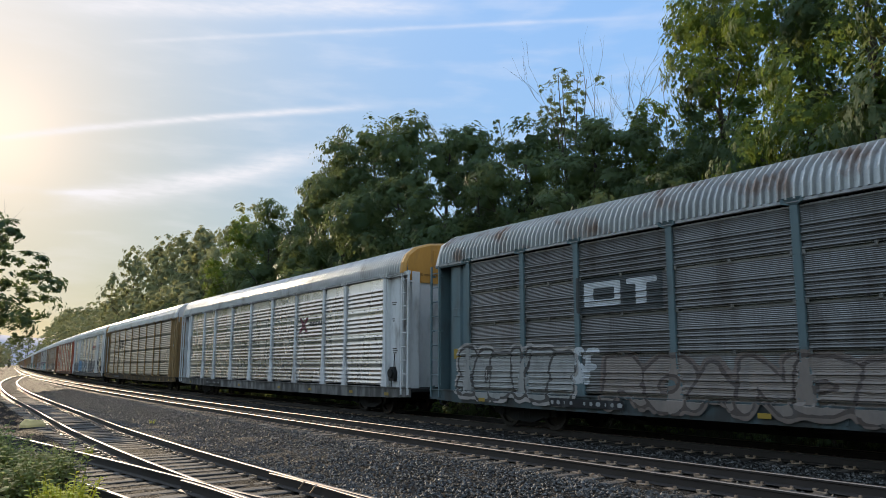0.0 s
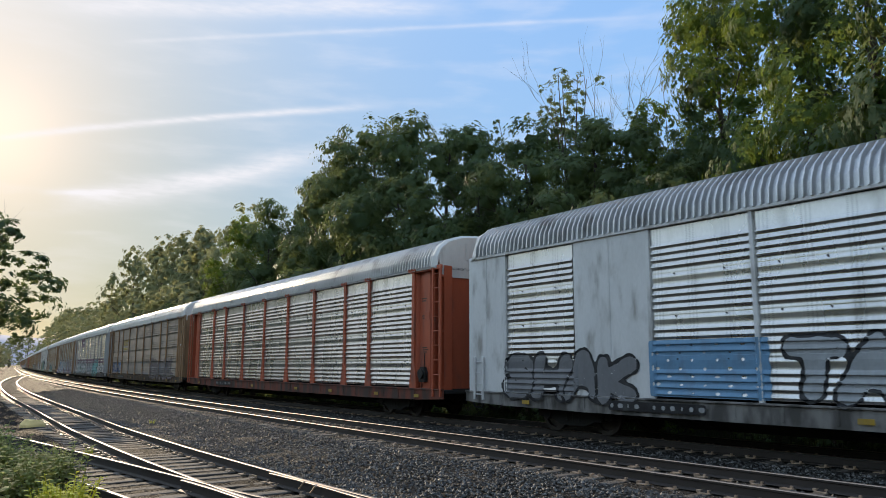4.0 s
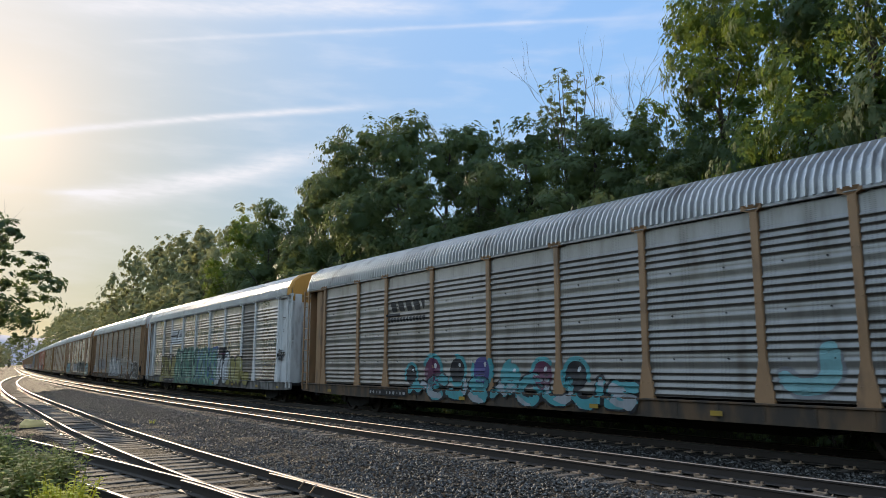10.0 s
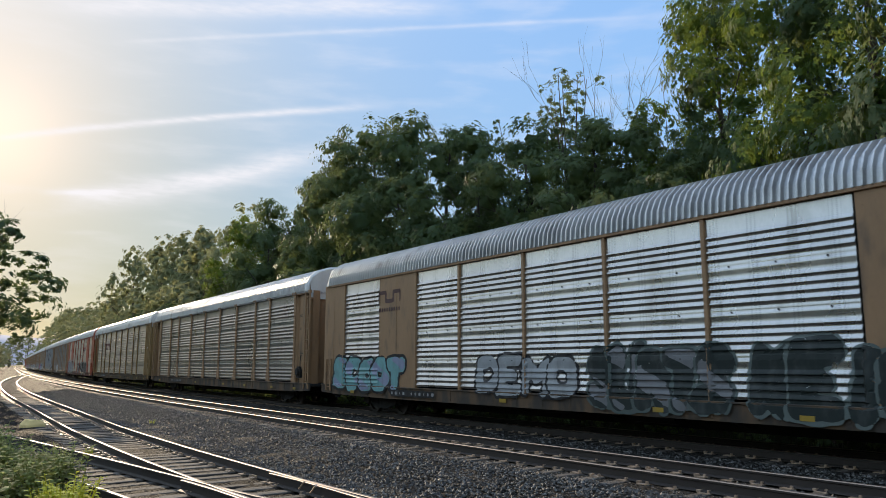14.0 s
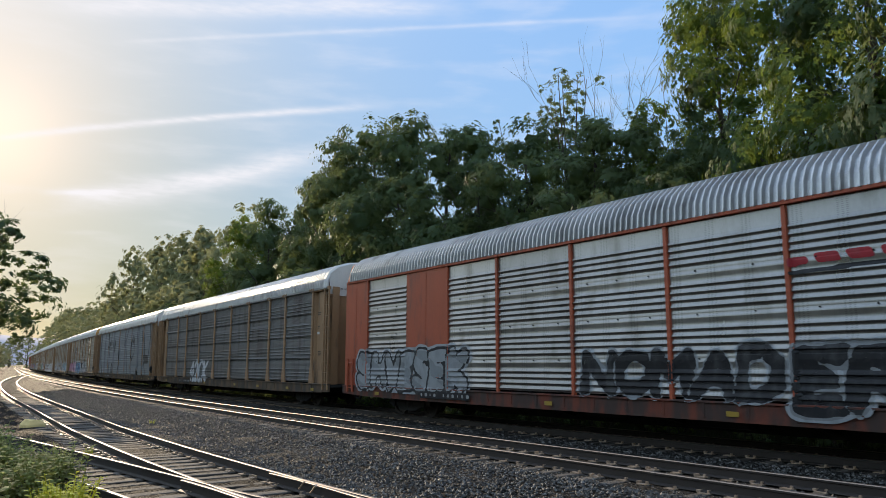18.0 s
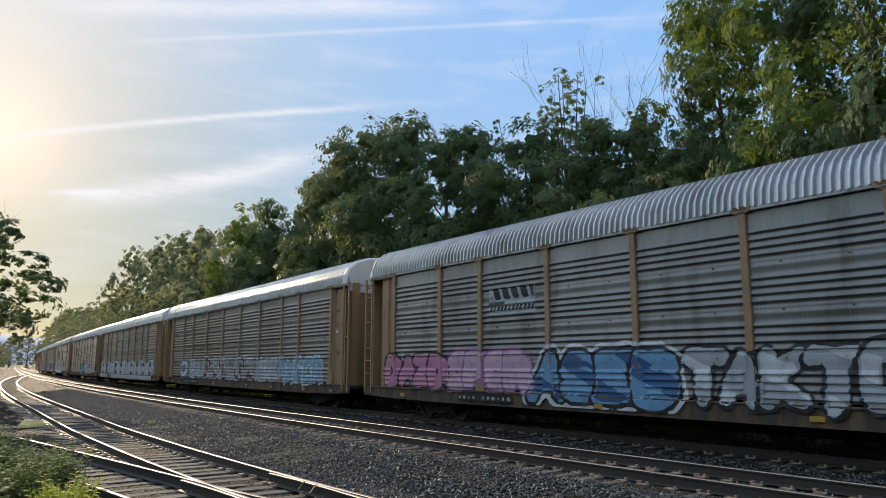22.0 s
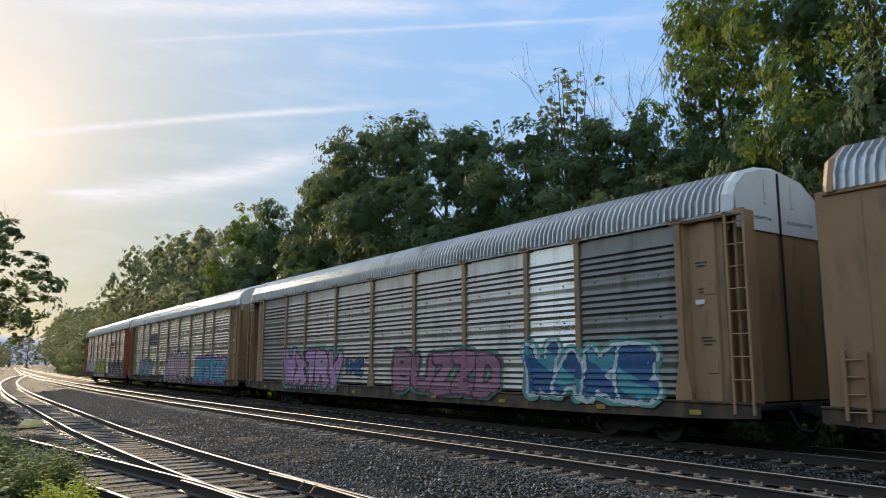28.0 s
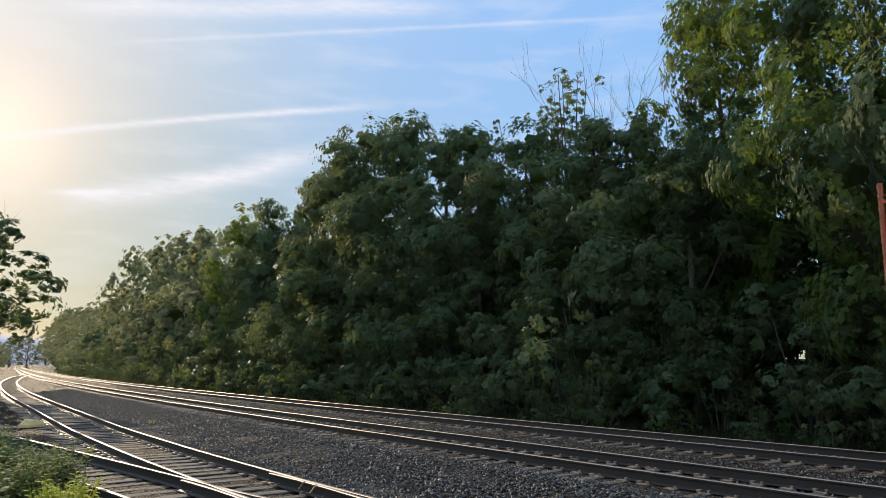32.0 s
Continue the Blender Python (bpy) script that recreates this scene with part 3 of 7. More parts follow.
def stone_bits():
    m = BALLAST.copy()
    nt = m.node_tree
    b = nt.nodes["Principled BSDF"]
    geo, mix, pw = nt.nodes.new("ShaderNodeNewGeometry"), nt.nodes.new("ShaderNodeMix"), nt.nodes.new("ShaderNodeMath")
    mix.data_type = "RGBA"
    pw.operation = "POWER"
    pw.inputs[1].default_value = 2.6
    nt.links.new(geo.outputs["Random Per Island"], pw.inputs[0])
    nt.links.new(pw.outputs[0], mix.inputs["Factor"])
    mix.inputs["A"].default_value, mix.inputs["B"].default_value = (0.036, 0.034, 0.032, 1), (0.150, 0.142, 0.132, 1)
    nt.links.new(mix.outputs["Result"], b.inputs["Base Color"])
    return m


STONE = stone_bits()
build_stones()


# ---- the train ----
HALF = 13.5
PITCH_OF_CARS, SPEED = 28.5, 21.641924


def tail_run(t):
    """How far along the line the rear end of the last wagon is at t seconds."""
    return SPEED * (t - 32.0) - 1.1207e-04 * t ** 3 + 2.5425e-03 * t ** 2 + 0.187961 * t - 10.5966


GALV = material("galvanised sheet", (0.275, 0.268, 0.258), 0.31, 0.85, spread=0.22, scale=1.1, fine=26, bump=0.05, streak=3.0, dirt=(0.15, 0.14, 0.125), dirt_at=(0.5, 0.78), per_thing=0.12, holes=0.3)
GALV_DULL = material("dull galvanised sheet", (0.150, 0.146, 0.140), 0.40, 0.7, spread=0.24, scale=1.3, fine=26, bump=0.06, streak=4.0, dirt=(0.09, 0.08, 0.07), dirt_at=(0.46, 0.75), per_thing=0.15, holes=0.25)
GALV_WORN = material("worn galvanised sheet", (0.20, 0.195, 0.187), 0.36, 0.75, spread=0.24, scale=1.3, fine=26, bump=0.06, streak=4.0, dirt=(0.12, 0.11, 0.095), dirt_at=(0.46, 0.75), per_thing=0.15, holes=0.25)
GALV_DARK = material("sooty galvanised sheet", (0.10, 0.102, 0.10), 0.55, 0.4, spread=0.3, scale=1.5, fine=26, bump=0.1, streak=5.0, dirt=(0.05, 0.042, 0.038), dirt_at=(0.45, 0.72), per_thing=0.15)
GALV_BRIGHT = material("bright aluminium sheet", (0.44, 0.432, 0.422), 0.28, 0.9, spread=0.2, scale=1.0, fine=26, bump=0.05, streak=3.0, dirt=(0.27, 0.26, 0.24), dirt_at=(0.5, 0.8), per_thing=0.1, holes=0.3)
GALV_SHINY = material("shiny aluminium sheet", (0.49, 0.482, 0.474), 0.27, 0.92, spread=0.14, scale=1.0, fine=26, bump=0.04, streak=3.0, dirt=(0.42, 0.41, 0.40), dirt_at=(0.55, 0.85), per_thing=0.06, holes=0.25)
GALV_FINE = material("finely ribbed galvanised sheet", (0.225, 0.228, 0.222), 0.31, 0.87, spread=0.2, scale=1.1, fine=26, bump=0.05, streak=3.0, dirt=(0.17, 0.165, 0.15), dirt_at=(0.5, 0.8), per_thing=0.1)
ROOF = material("galvanised roof sheet", (0.47, 0.47, 0.475), 0.38, 0.8, spread=0.2, scale=0.8, fine=20, bump=0.04, dirt=(0.22, 0.20, 0.19), dirt_at=(0.52, 0.8))
ROOF_RUSTY = material("rust-stained roof sheet", (0.40, 0.40, 0.39), 0.5, 0.6, spread=0.2, scale=0.7, fine=20, bump=0.05, dirt=(0.20, 0.12, 0.08), dirt_at=(0.52, 0.7))
EAVE = material("grey galvanised eave strip", (0.30, 0.30, 0.305), 0.5, 0.5, spread=0.3, scale=2, fine=22, bump=0.06, dirt=(0.05, 0.045, 0.04))

def paint(name, c, rough=0.5, dirt=(0.06, 0.05, 0.045), worn=(0.5, 0.85)):
    return material(name, c, rough, 0.0, spread=0.16, scale=1.6, fine=22, bump=0.08, streak=3.0, dirt=dirt, dirt_at=worn, spec=0.35)


TAN = paint("sun-faded tan paint", (0.265, 0.155, 0.082))
OCHRE = paint("yellow ochre paint", (0.265, 0.165, 0.07))
BROWN = paint("brown paint", (0.25, 0.14, 0.07))
RED = paint("rust-red paint", (0.34, 0.075, 0.035))
WHITE = paint("off-white paint", (0.54, 0.535, 0.53), dirt=(0.16, 0.14, 0.12), worn=(0.48, 0.8))
TEAL = paint("grey-green paint", (0.085, 0.125, 0.135))
CREAM = paint("white band paint", (0.52, 0.505, 0.485), dirt=(0.3, 0.27, 0.24), worn=(0.6, 0.9))
YELLOW = paint("yellow band paint", (0.42, 0.205, 0.04))
GUNMETAL = paint("dull grey band", (0.38, 0.37, 0.36))
SILLS = {p.name: paint("grimy " + p.name, c, 0.7, dirt=(0.03, 0.027, 0.024), worn=(0.36, 0.62)) for p, c in ((TAN, (0.105, 0.064, 0.035)), (OCHRE, (0.11, 0.068, 0.028)), (BROWN, (0.10, 0.056, 0.03)), (RED, (0.14, 0.036, 0.02)), (WHITE, (0.18, 0.17, 0.16)), (TEAL, (0.05, 0.07, 0.075)), (GUNMETAL, (0.09, 0.085, 0.08)))}
UNDER = material("black underframe grime", (0.014, 0.013, 0.012), 0.8, 0.1, spread=0.4, scale=3, fine=30, bump=0.3)
WHEEL = material("worn wheel steel", (0.045, 0.038, 0.033), 0.5, 0.6, spread=0.3, scale=5, fine=40, bump=0.1)
SEAM = material("black rubber seam", (0.012, 0.012, 0.013), 0.7, spread=0.3, bump=0.1)


def ribs_grouped(h):
    """Sheet profile: four groups of four louvre-like beads, with a bowed flat and a lapped joint above each group."""
    pts, step = [(0.0, 0.0)], h / 4
    for g in range(4):
        z = g * step + 0.02
        for k in range(4):
            pts += [(z + 0.004, 0.0), (z + 0.014, 0.022), (z + 0.026, 0.033), (z + 0.042, 0.031), (z + 0.072, 0.018), (z + 0.098, 0.005), (z + 0.114, 0.0)]
            z += 0.15
        if g < 3:
            pts += [(z + 0.02, 0.002), (z + 0.09, 0.008), (z + 0.145, 0.012), (z + 0.150, 0.006), (z + 0.20, 0.009), (z + 0.24, 0.007), (z + 0.26, 0.0)]
    return pts + [(h, 0.0)]


def ribs_stacked(h):
    """Sheet profile: four sheets, each with four beads between fine ribs, and open joints between."""
    pts, step = [], h / 4
    for k in range(4):
        z, end = k * step + 0.03, (k + 1) * step - 0.025
        pts += [(k * step, -0.05), (z - 0.012, -0.05), (z - 0.01, 0.012), (z, 0.012)]
        z += 0.012
        for j in range(4):
            pts += [(z, 0.0), (z + 0.008, 0.026), (z + 0.022, 0.034), (z + 0.04, 0.028), (z + 0.064, 0.004), (z + 0.084, 0.011), (z + 0.104, 0.002), (z + 0.124, 0.010)]
            z += 0.144
        while z + 0.05 < end:
            pts += [(z, 0.002), (z + 0.018, 0.011)]
            z += 0.036
        pts += [(end - 0.004, 0.012), (end, 0.012), (end + 0.004, -0.05)]
    return pts


def ribs_joined(h):
    """Sheet profile: four sheets of six louvre-like beads with dark open joints between."""
    pts, step = [], h / 4
    for k in range(4):
        z, end = k * step + 0.035, (k + 1) * step - 0.03
        pts += [(k * step, -0.05), (z - 0.012, -0.05), (z - 0.01, 0.012), (z, 0.012)]
        z += 0.03
        for j in range(6):
            pts += [(z, 0.002), (z + 0.012, 0.034), (z + 0.024, 0.042), (z + 0.04, 0.038), (z + 0.08, 0.018), (z + 0.12, 0.004)]
            z += 0.128
        pts += [(end - 0.004, 0.012), (end, 0.012), (end + 0.004, -0.05)]
    return pts


RIBS = {"grouped": ribs_grouped, "stacked": ribs_stacked, "joined": ribs_joined}
PANEL_LOW, PANEL_TOP = 1.0, 4.645
_panels = {}


def sheet_depth(style):
    pr = RIBS[style](PANEL_TOP - PANEL_LOW)
    return [p[0] + PANEL_LOW for p in pr], [p[1] for p in pr]


def panel_mesh(style, w):
    """A ribbed side sheet of width w with folded edges, bottom edge at the origin."""
    key = style, round(w, 3)
    if key not in _panels:
        h = PANEL_TOP - PANEL_LOW
        pr = RIBS[style](h)
        n = len(pr)
        s = Shape()
        s.add([(x, -d, z) for x in (0.006, w - 0.006) for z, d in pr], [(i, n + i, n + i + 1, i + 1) for i in range(n - 1)])
        n_face = len(s.f)
        for x, e in ((0.006, 0.0), (w - 0.006, w)):
            s.add([(x, -d, z) for z, d in pr] + [(e, 0.03, z) for z, d in pr], [(i, i + 1, n + i + 1, n + i) for i in range(n - 1)])
        s.box((0.004, 0.012, 0.0), (w - 0.004, 0.03, 0.02))
        n_sheet = len(s.f)
        step, count = h / 4, max(2, int(w / 0.9))
        for g in (1, 2, 3):
            for j in range(count):
                x = w * (j + 0.5) / count
                if style == "grouped":
                    z = g * step - 0.12
                    s.box((x - 0.012, -0.03, z - 0.014), (x + 0.012, -0.008, z + 0.014))
        n_bolt = len(s.f)
        if style != "grouped":
            for g in (1, 2, 3):
                for x in (0.03, w / 2, w - 0.03):
                    s.box((x - 0.035, -0.03, g * step - 0.05), (x + 0.035, -0.012, g * step + 0.045), 0.006)
        me = s.mesh("panel", fix=False)
        me.materials.append(SEAM)
        for i in range(n_sheet, n_bolt):
            me.polygons[i].material_index = 1
        for i in range(n_face if style == "grouped" else 0):
            me.polygons[i].use_smooth = True
        _panels[key] = me
    return _panels[key]


def roof_outline():
    return [(-1.60, 4.75), (-1.57, 5.02), (-1.44, 5.28), (-1.14, 5.52), (-0.62, 5.68), (0.0, 5.74), (0.9, 5.61), (1.44, 5.28), (1.60, 4.75)]


def roof_mesh():
    """Arched roof of cross ribs with a turned-down edge."""
    out, pitch = roof_outline(), 0.168
    prof = [(0.0, 0.0), (0.48, 0.0), (0.54, 0.085), (0.60, 0.1), (0.78, 0.1), (0.90, 0.0)]
    xs, ds = [-13.2], [0.0]
    n = int(26.3 / pitch)
    for k in range(n):
        for a, d in prof:
            xs.append(-13.15 + (k + a) * pitch)
            ds.append(d)
    xs.append(13.2)
    ds.append(0.0)
    v, f = [], []
    full = [(-1.60, 4.70)] + out + [(1.60, 4.70)]
    m = len(full)
    for x, d in zip(xs, ds):
        for i, (y, z) in enumerate(full):
            nx = Vector((y * 0.45, z - 4.9)).normalized() if 0 < i < m - 1 else Vector((0, 0))
            v.append((x, y + nx.x * d, z + nx.y * d))
    for i in range(len(xs) - 1):
        for j in range(m - 1):
            f.append((i * m + j, i * m + j + 1, (i + 1) * m + j + 1, (i + 1) * m + j))
    return Shape().add(v, f).mesh("roof", fix=False)


def post_mesh(wide=0.16, flare=True):
    """A side post with a cap at the eave and a flared foot."""
    w = wide / 2
    o = [(-w, 4.62), (-w - 0.14, 4.66), (-w - 0.14, 4.76), (w + 0.14, 4.76), (w + 0.14, 4.66), (w, 4.62), (w, 1.75), (w + (0.12 if flare else 0), 1.12), (w + (0.12 if flare else 0), 0.93), (-w - (0.12 if flare else 0), 0.93), (-w - (0.12 if flare else 0), 1.12), (-w, 1.75)]
    if not flare:
        o = [(-w, 4.76), (w, 4.76), (w, 0.93), (-w, 0.93)]
    s = Shape()
    n = len(o)
    # the cap stands proud of the eave strip
    out = [0.065 if flare and z > 4.65 else 0.0 for x, z in o]
    v = [(x, -0.055 - e, z) for (x, z), e in zip(o, out)] + [(x * 0.9, -0.065 - e, z) for (x, z), e in zip(o, out)] + [(x, 0.03, z) for x, z in o]
    f = [tuple(range(n, 2 * n))]
    for i in range(n):
        k = (i + 1) % n
        f += [(i, k, n + k, n + i), (i, k, 2 * n + k, 2 * n + i)]
    s.add(v, f)
    if flare:
        for z in (1.06, 1.3, 2.0, 2.85, 3.7, 4.5):
            for sx in (-1, 1):
                x = sx * (w - 0.025 + (0.09 if z < 1.2 else 0.03 if z < 1.5 else 0))
                s.box((x - 0.014, -0.076, z - 0.014), (x + 0.014, -0.06, z + 0.014), 0.004)
    return s.mesh("post")


def ladder_mesh(z0, z1, wide=0.42, rungs=9):
    s = Shape()
    for x in (-wide / 2, wide / 2):
        s.box((x - 0.03, -0.03, z0), (x + 0.03, 0.03, z1), 0.006)
    for k in range(rungs):
        z = z0 + (z1 - z0) * (k + 0.5) / rungs
        s.tube([(-wide / 2, 0, z), (wide / 2, 0, z)], 0.016, 6)
    for z in (z0 + 0.3, (z0 + z1) / 2, z1 - 0.3):
        s.box((-wide / 2 - 0.02, 0.03, z - 0.03), (-wide / 2 + 0.02, 0.14, z + 0.03), 0.005)
        s.box((wide / 2 - 0.02, 0.03, z - 0.03), (wide / 2 + 0.02, 0.14, z + 0.03), 0.005)
    return s.mesh("ladder")


def side_door_mesh():
    """The pressed end bay beside the door: folded plate with a raised panel."""
    o = [(0.0, 0.0), (0.08, 0.0), (0.12, 0.11), (0.40, 0.11), (0.44, 0.05), (0.80, 0.05), (0.84, 0.11), (0.96, 0.11), (0.97, 0.42), (1.48, 0.42), (1.50, 0.1)]
    s = Shape()
    for z0, z1 in ((0.93, 4.74),):
        v = [(x, y, z) for z in (z0, z1) for x, y in o]
        n = len(o)
        s.add(v, [(i, i + 1, n + i + 1, n + i) for i in range(n - 1)])
    s.box((-0.05, -0.07, 4.62), (1.56, 0.02, 4.75), 0.012)
    s.box((0.5, 0.035, 1.5), (0.75, 0.052, 1.75), 0.006)
    s.box((0.5, 0.035, 3.1), (0.78, 0.052, 3.35), 0.006)
    return s.mesh("end_bay")


def plain_bay_mesh(w):
    s = Shape()
    s.box((0, 0.0, 0.93), (w, 0.03, 4.75), 0.008)
    if w > 1.5:
        s.box((w / 2 - 0.012, -0.012, 1.0), (w / 2 + 0.012, 0.0, 4.7), 0.003)
    for z in (1.2, 2.0, 2.8, 3.6, 4.4):
        for x in (0.12, w - 0.12):
            s.box((x - 0.014, -0.01, z - 0.014), (x + 0.014, 0.0, z + 0.014), 0.003)
    return s.mesh("plain_bay")


def end_outline(k=1.0):
    return [(-1.5 * k, 0.95), (1.5 * k, 0.95), (1.5 * k, 4.72)] + [(y * 0.97, z * 0.998) for y, z in reversed(roof_outline()[1:-1])] + [(-1.5 * k, 4.72)]


def end_door_mesh(sign):
    """One leaf of the end doors with pressed folds; sign gives the side of the car's middle."""
    s = Shape()
    o = [(y, z) for y, z in end_outline() if y * sign >= 0.0]
    top = max(z for y, z in o)
    o = [(0.02 * sign, 0.95)] + [p for p in o if abs(p[0]) > 0.05] + [(0.02 * sign, top)]
    o.sort(key=lambda p: math.atan2(p[1] - 2.9, p[0] - 0.75 * sign))
    s.prism(o, 0, -0.05, 0.0)
    return s.mesh("end_door")


def band_mesh(z0, depth):
    """The painted band over the end doors, from z0 to the roof."""
    o = [(y * 1.005, z * 1.001) for y, z in end_outline() if z > 4.6]
    o = sorted(o + [(1.505, z0), (-1.505, z0)], key=lambda p: math.atan2(p[1] - 4.9, p[0]))
    s = Shape().prism(o, 0, 0.0, depth)
    return s.mesh("band")


def roof_cap_mesh():
    """A plain steel arch that closes the ribbed roof at one end."""
    full = [(-1.60, 4.70)] + roof_outline() + [(1.60, 4.70)]
    s, m = Shape(), len(full)
    xs = ((13.04, 0.004), (13.06, 0.095), (13.19, 0.095), (13.29, 0.02), (13.29, -0.03))
    v = []
    for x, d in xs:
        for y, z in full:
            n = Vector((y * 0.45, z - 4.7)).normalized()
            v.append((x, y + n.x * d, z + n.y * d))
    f = [(i * m + j, i * m + j + 1, (i + 1) * m + j + 1, (i + 1) * m + j) for i in range(len(xs) - 1) for j in range(m - 1)]
    return s.add(v, f).mesh("roof_cap")


def brake_mesh():
    """Hand-brake housing with a crank and a hanging rod."""
    s = Shape()
    s.prism([(-0.16, 1.15), (-0.2, 1.4), (-0.1, 1.62), (0.12, 1.62), (0.2, 1.42), (0.17, 1.15)], 1, -0.13, 0.06)
    s.tube([(0.0, -0.14, 1.4), (0.0, -0.2, 1.4)], 0.15, 12)
    s.tube([(0.05, -0.06, 1.6), (0.08, -0.06, 2.05)], 0.018, 6)
    s.tube([(-0.1, -0.05, 1.15), (-0.12, -0.03, 0.75)], 0.015, 6)
    return s.mesh("hand_brake")


def truck_meshes():
    frame_s = Shape()
    o = [(-1.25, 0.36), (-1.25, 0.52), (-0.75, 0.56), (-0.42, 0.74), (0.42, 0.74), (0.75, 0.56), (1.25, 0.52), (1.25, 0.36), (0.75, 0.32), (0.42, 0.18), (-0.42, 0.18), (-0.75, 0.32)]
    frame_s.prism(o, 1, -0.07, 0.07)
    for x in (-0.9, 0.9):
        frame_s.tube([(x, -0.12, 0.42), (x, 0.1, 0.42)], 0.13, 12)
    for x in (-0.22, 0.0, 0.22):
        frame_s.tube([(x, 0, 0.26), (x, 0, 0.66)], 0.08, 8)
    ws = Shape()
    for y in (-0.75, 0.75):
        ws.wheel((0, y, 0.0), 0.42, 0.14 if y > 0 else -0.14)
    ws.tube([(0, -0.85, 0), (0, 0.85, 0)], 0.08, 10)
    bolster = Shape().box((-0.2, -0.95, 0.42), (0.2, 0.95, 0.68), 0.04)
    return frame_s.mesh("side_frame"), ws.mesh("wheelset"), bolster.mesh("bolster")


def sill_mesh():
    """The deep side sill of the flat wagon, stepped at its ends."""
    s = Shape()
    o = [(-13.6, 0.66), (-13.6, 0.95), (13.6, 0.95), (13.6, 0.66), (12.2, 0.60), (9.0, 0.56), (-9.0, 0.56), (-12.2, 0.60)]
    s.prism(o, 1, -0.03, 0.03)
    s.box((-13.6, -0.07, 0.91), (13.6, 0.03, 0.955), 0.008)
    for k in range(27):
        x = -13.0 + k
        s.box((x - 0.03, -0.045, 0.62), (x + 0.03, -0.03, 0.91), 0.004)
    return s.mesh("side_sill")


def underframe_mesh():
    s = Shape()
    s.box((-13.55, -1.5, 0.80), (13.55, 1.5, 0.92), 0.02)
    s.prism([(-13.5, 0.55), (-8.2, 0.5), (-7.0, 0.26), (7.0, 0.26), (8.2, 0.5), (13.5, 0.55), (13.5, 0.82), (-13.5, 0.82)], 1, -0.3, 0.3)
    for x in (-6.5, -3, 0.5, 4, 7.5):
        s.prism([(-1.45, 0.62), (-0.3, 0.34), (0.3, 0.34), (1.45, 0.62), (1.45, 0.82), (-1.45, 0.82)], 0, x - 0.08, x + 0.08)
    s.box((-2.0, -0.9, 0.42), (-0.6, -0.4, 0.78), 0.05)
    s.tube([(1.4, -0.85, 0.56), (2.6, -0.85, 0.56)], 0.2, 12)
    s.tube([(-11, -1.25, 0.6), (11, -1.25, 0.6)], 0.025, 6)
    return s.mesh("underframe")


def coupler_mesh():
    s = Shape()
    s.box((0.0, -0.09, 0.72), (0.42, 0.09, 0.9), 0.02)
    s.prism([(0.36, -0.16), (0.56, -0.19), (0.66, -0.05), (0.6, 0.0), (0.68, 0.12), (0.56, 0.19), (0.36, 0.16)], 2, 0.68, 0.95)
    s.tube([(0.05, -0.5, 0.8), (0.25, -0.48, 0.42), (0.5, -0.42, 0.4), (0.62, -0.4, 0.6)], 0.028, 6)
    return s.mesh("coupler")


def far_side_mesh():
    """The side away from the camera: one ribbed wall with its posts."""
    zs, ds = sheet_depth("grouped")
    v = [(x, d, z) for x in (-11.9, 11.7) for z, d in zip(zs, ds)]
    n = len(zs)
    s = Shape().add(v, [(i, i + 1, n + i + 1, n + i) for i in range(n - 1)])
    for x in POSTS:
        s.box((x - 0.09, 0.0, 0.93), (x + 0.09, 0.065, 4.75))
    for x0, x1 in ((-13.45, -11.9), (11.7, 13.45)):
        s.box((x0, -0.02, 0.93), (x1, 0.02, 4.75))
    return s.mesh("far_side")


POSTS = [-11.7, -8.75, -6.75, -3.95, -1.1, 1.7, 4.45, 7.25, 9.15, 11.9]
SMOOTH_BAYS = [(-11.85, -9.25, 1), (-9.25, -6.95, 0), (-6.95, -4.15, 1), (-4.15, -1.25, 1), (-1.25, 1.65, 1), (1.65, 4.4, 1), (4.4, 7.1, 1), (7.1, 9.15, 0), (9.15, 11.8, 1)]
M_ROOF, M_POST, M_THIN, M_LADDER, M_BAY, M_SILL, M_UNDER, M_COUPLER, M_FARSIDE = roof_mesh(), post_mesh(), post_mesh(0.09, False), ladder_mesh(0.72, 4.70), side_door_mesh(), sill_mesh(), underframe_mesh(), coupler_mesh(), far_side_mesh()
M_CAP, M_BRAKE = roof_cap_mesh(), brake_mesh()
M_EAVE = Shape().box((-13.3, -1.655, 4.66), (13.3, -1.56, 4.735), 0.01).mesh("eave_rail")
M_PLACARD = Shape().box((-0.11, -0.008, -0.05), (0.11, 0.0, 0.05), 0.003).mesh("placard")
M_SHORT = ladder_mesh(0.72, 1.9, 0.36, 4)
M_FRAME, M_WHEELS, M_BOLSTER = truck_meshes()
M_DOOR = {k: end_door_mesh(k) for k in (-1, 1)}
M_BAND, M_SEAM = band_mesh(4.40, 0.012), Shape().box((0.0, -0.03, 0.95), (0.03, 0.03, 5.7), 0.005).mesh("seam")
M_PLAIN = {}


def post_places(shift):
    """Where the posts stand along a wagon whose inner bays are set off by shift."""
    return [x + (shift if abs(x) < 11 else 0.0) for x in POSTS]


def smooth_bays(shift):
    def at(x):
        return x + (shift if abs(x) < 5 else 0.0)
    return [(at(x0), at(x1), k) for x0, x1, k in SMOOTH_BAYS]


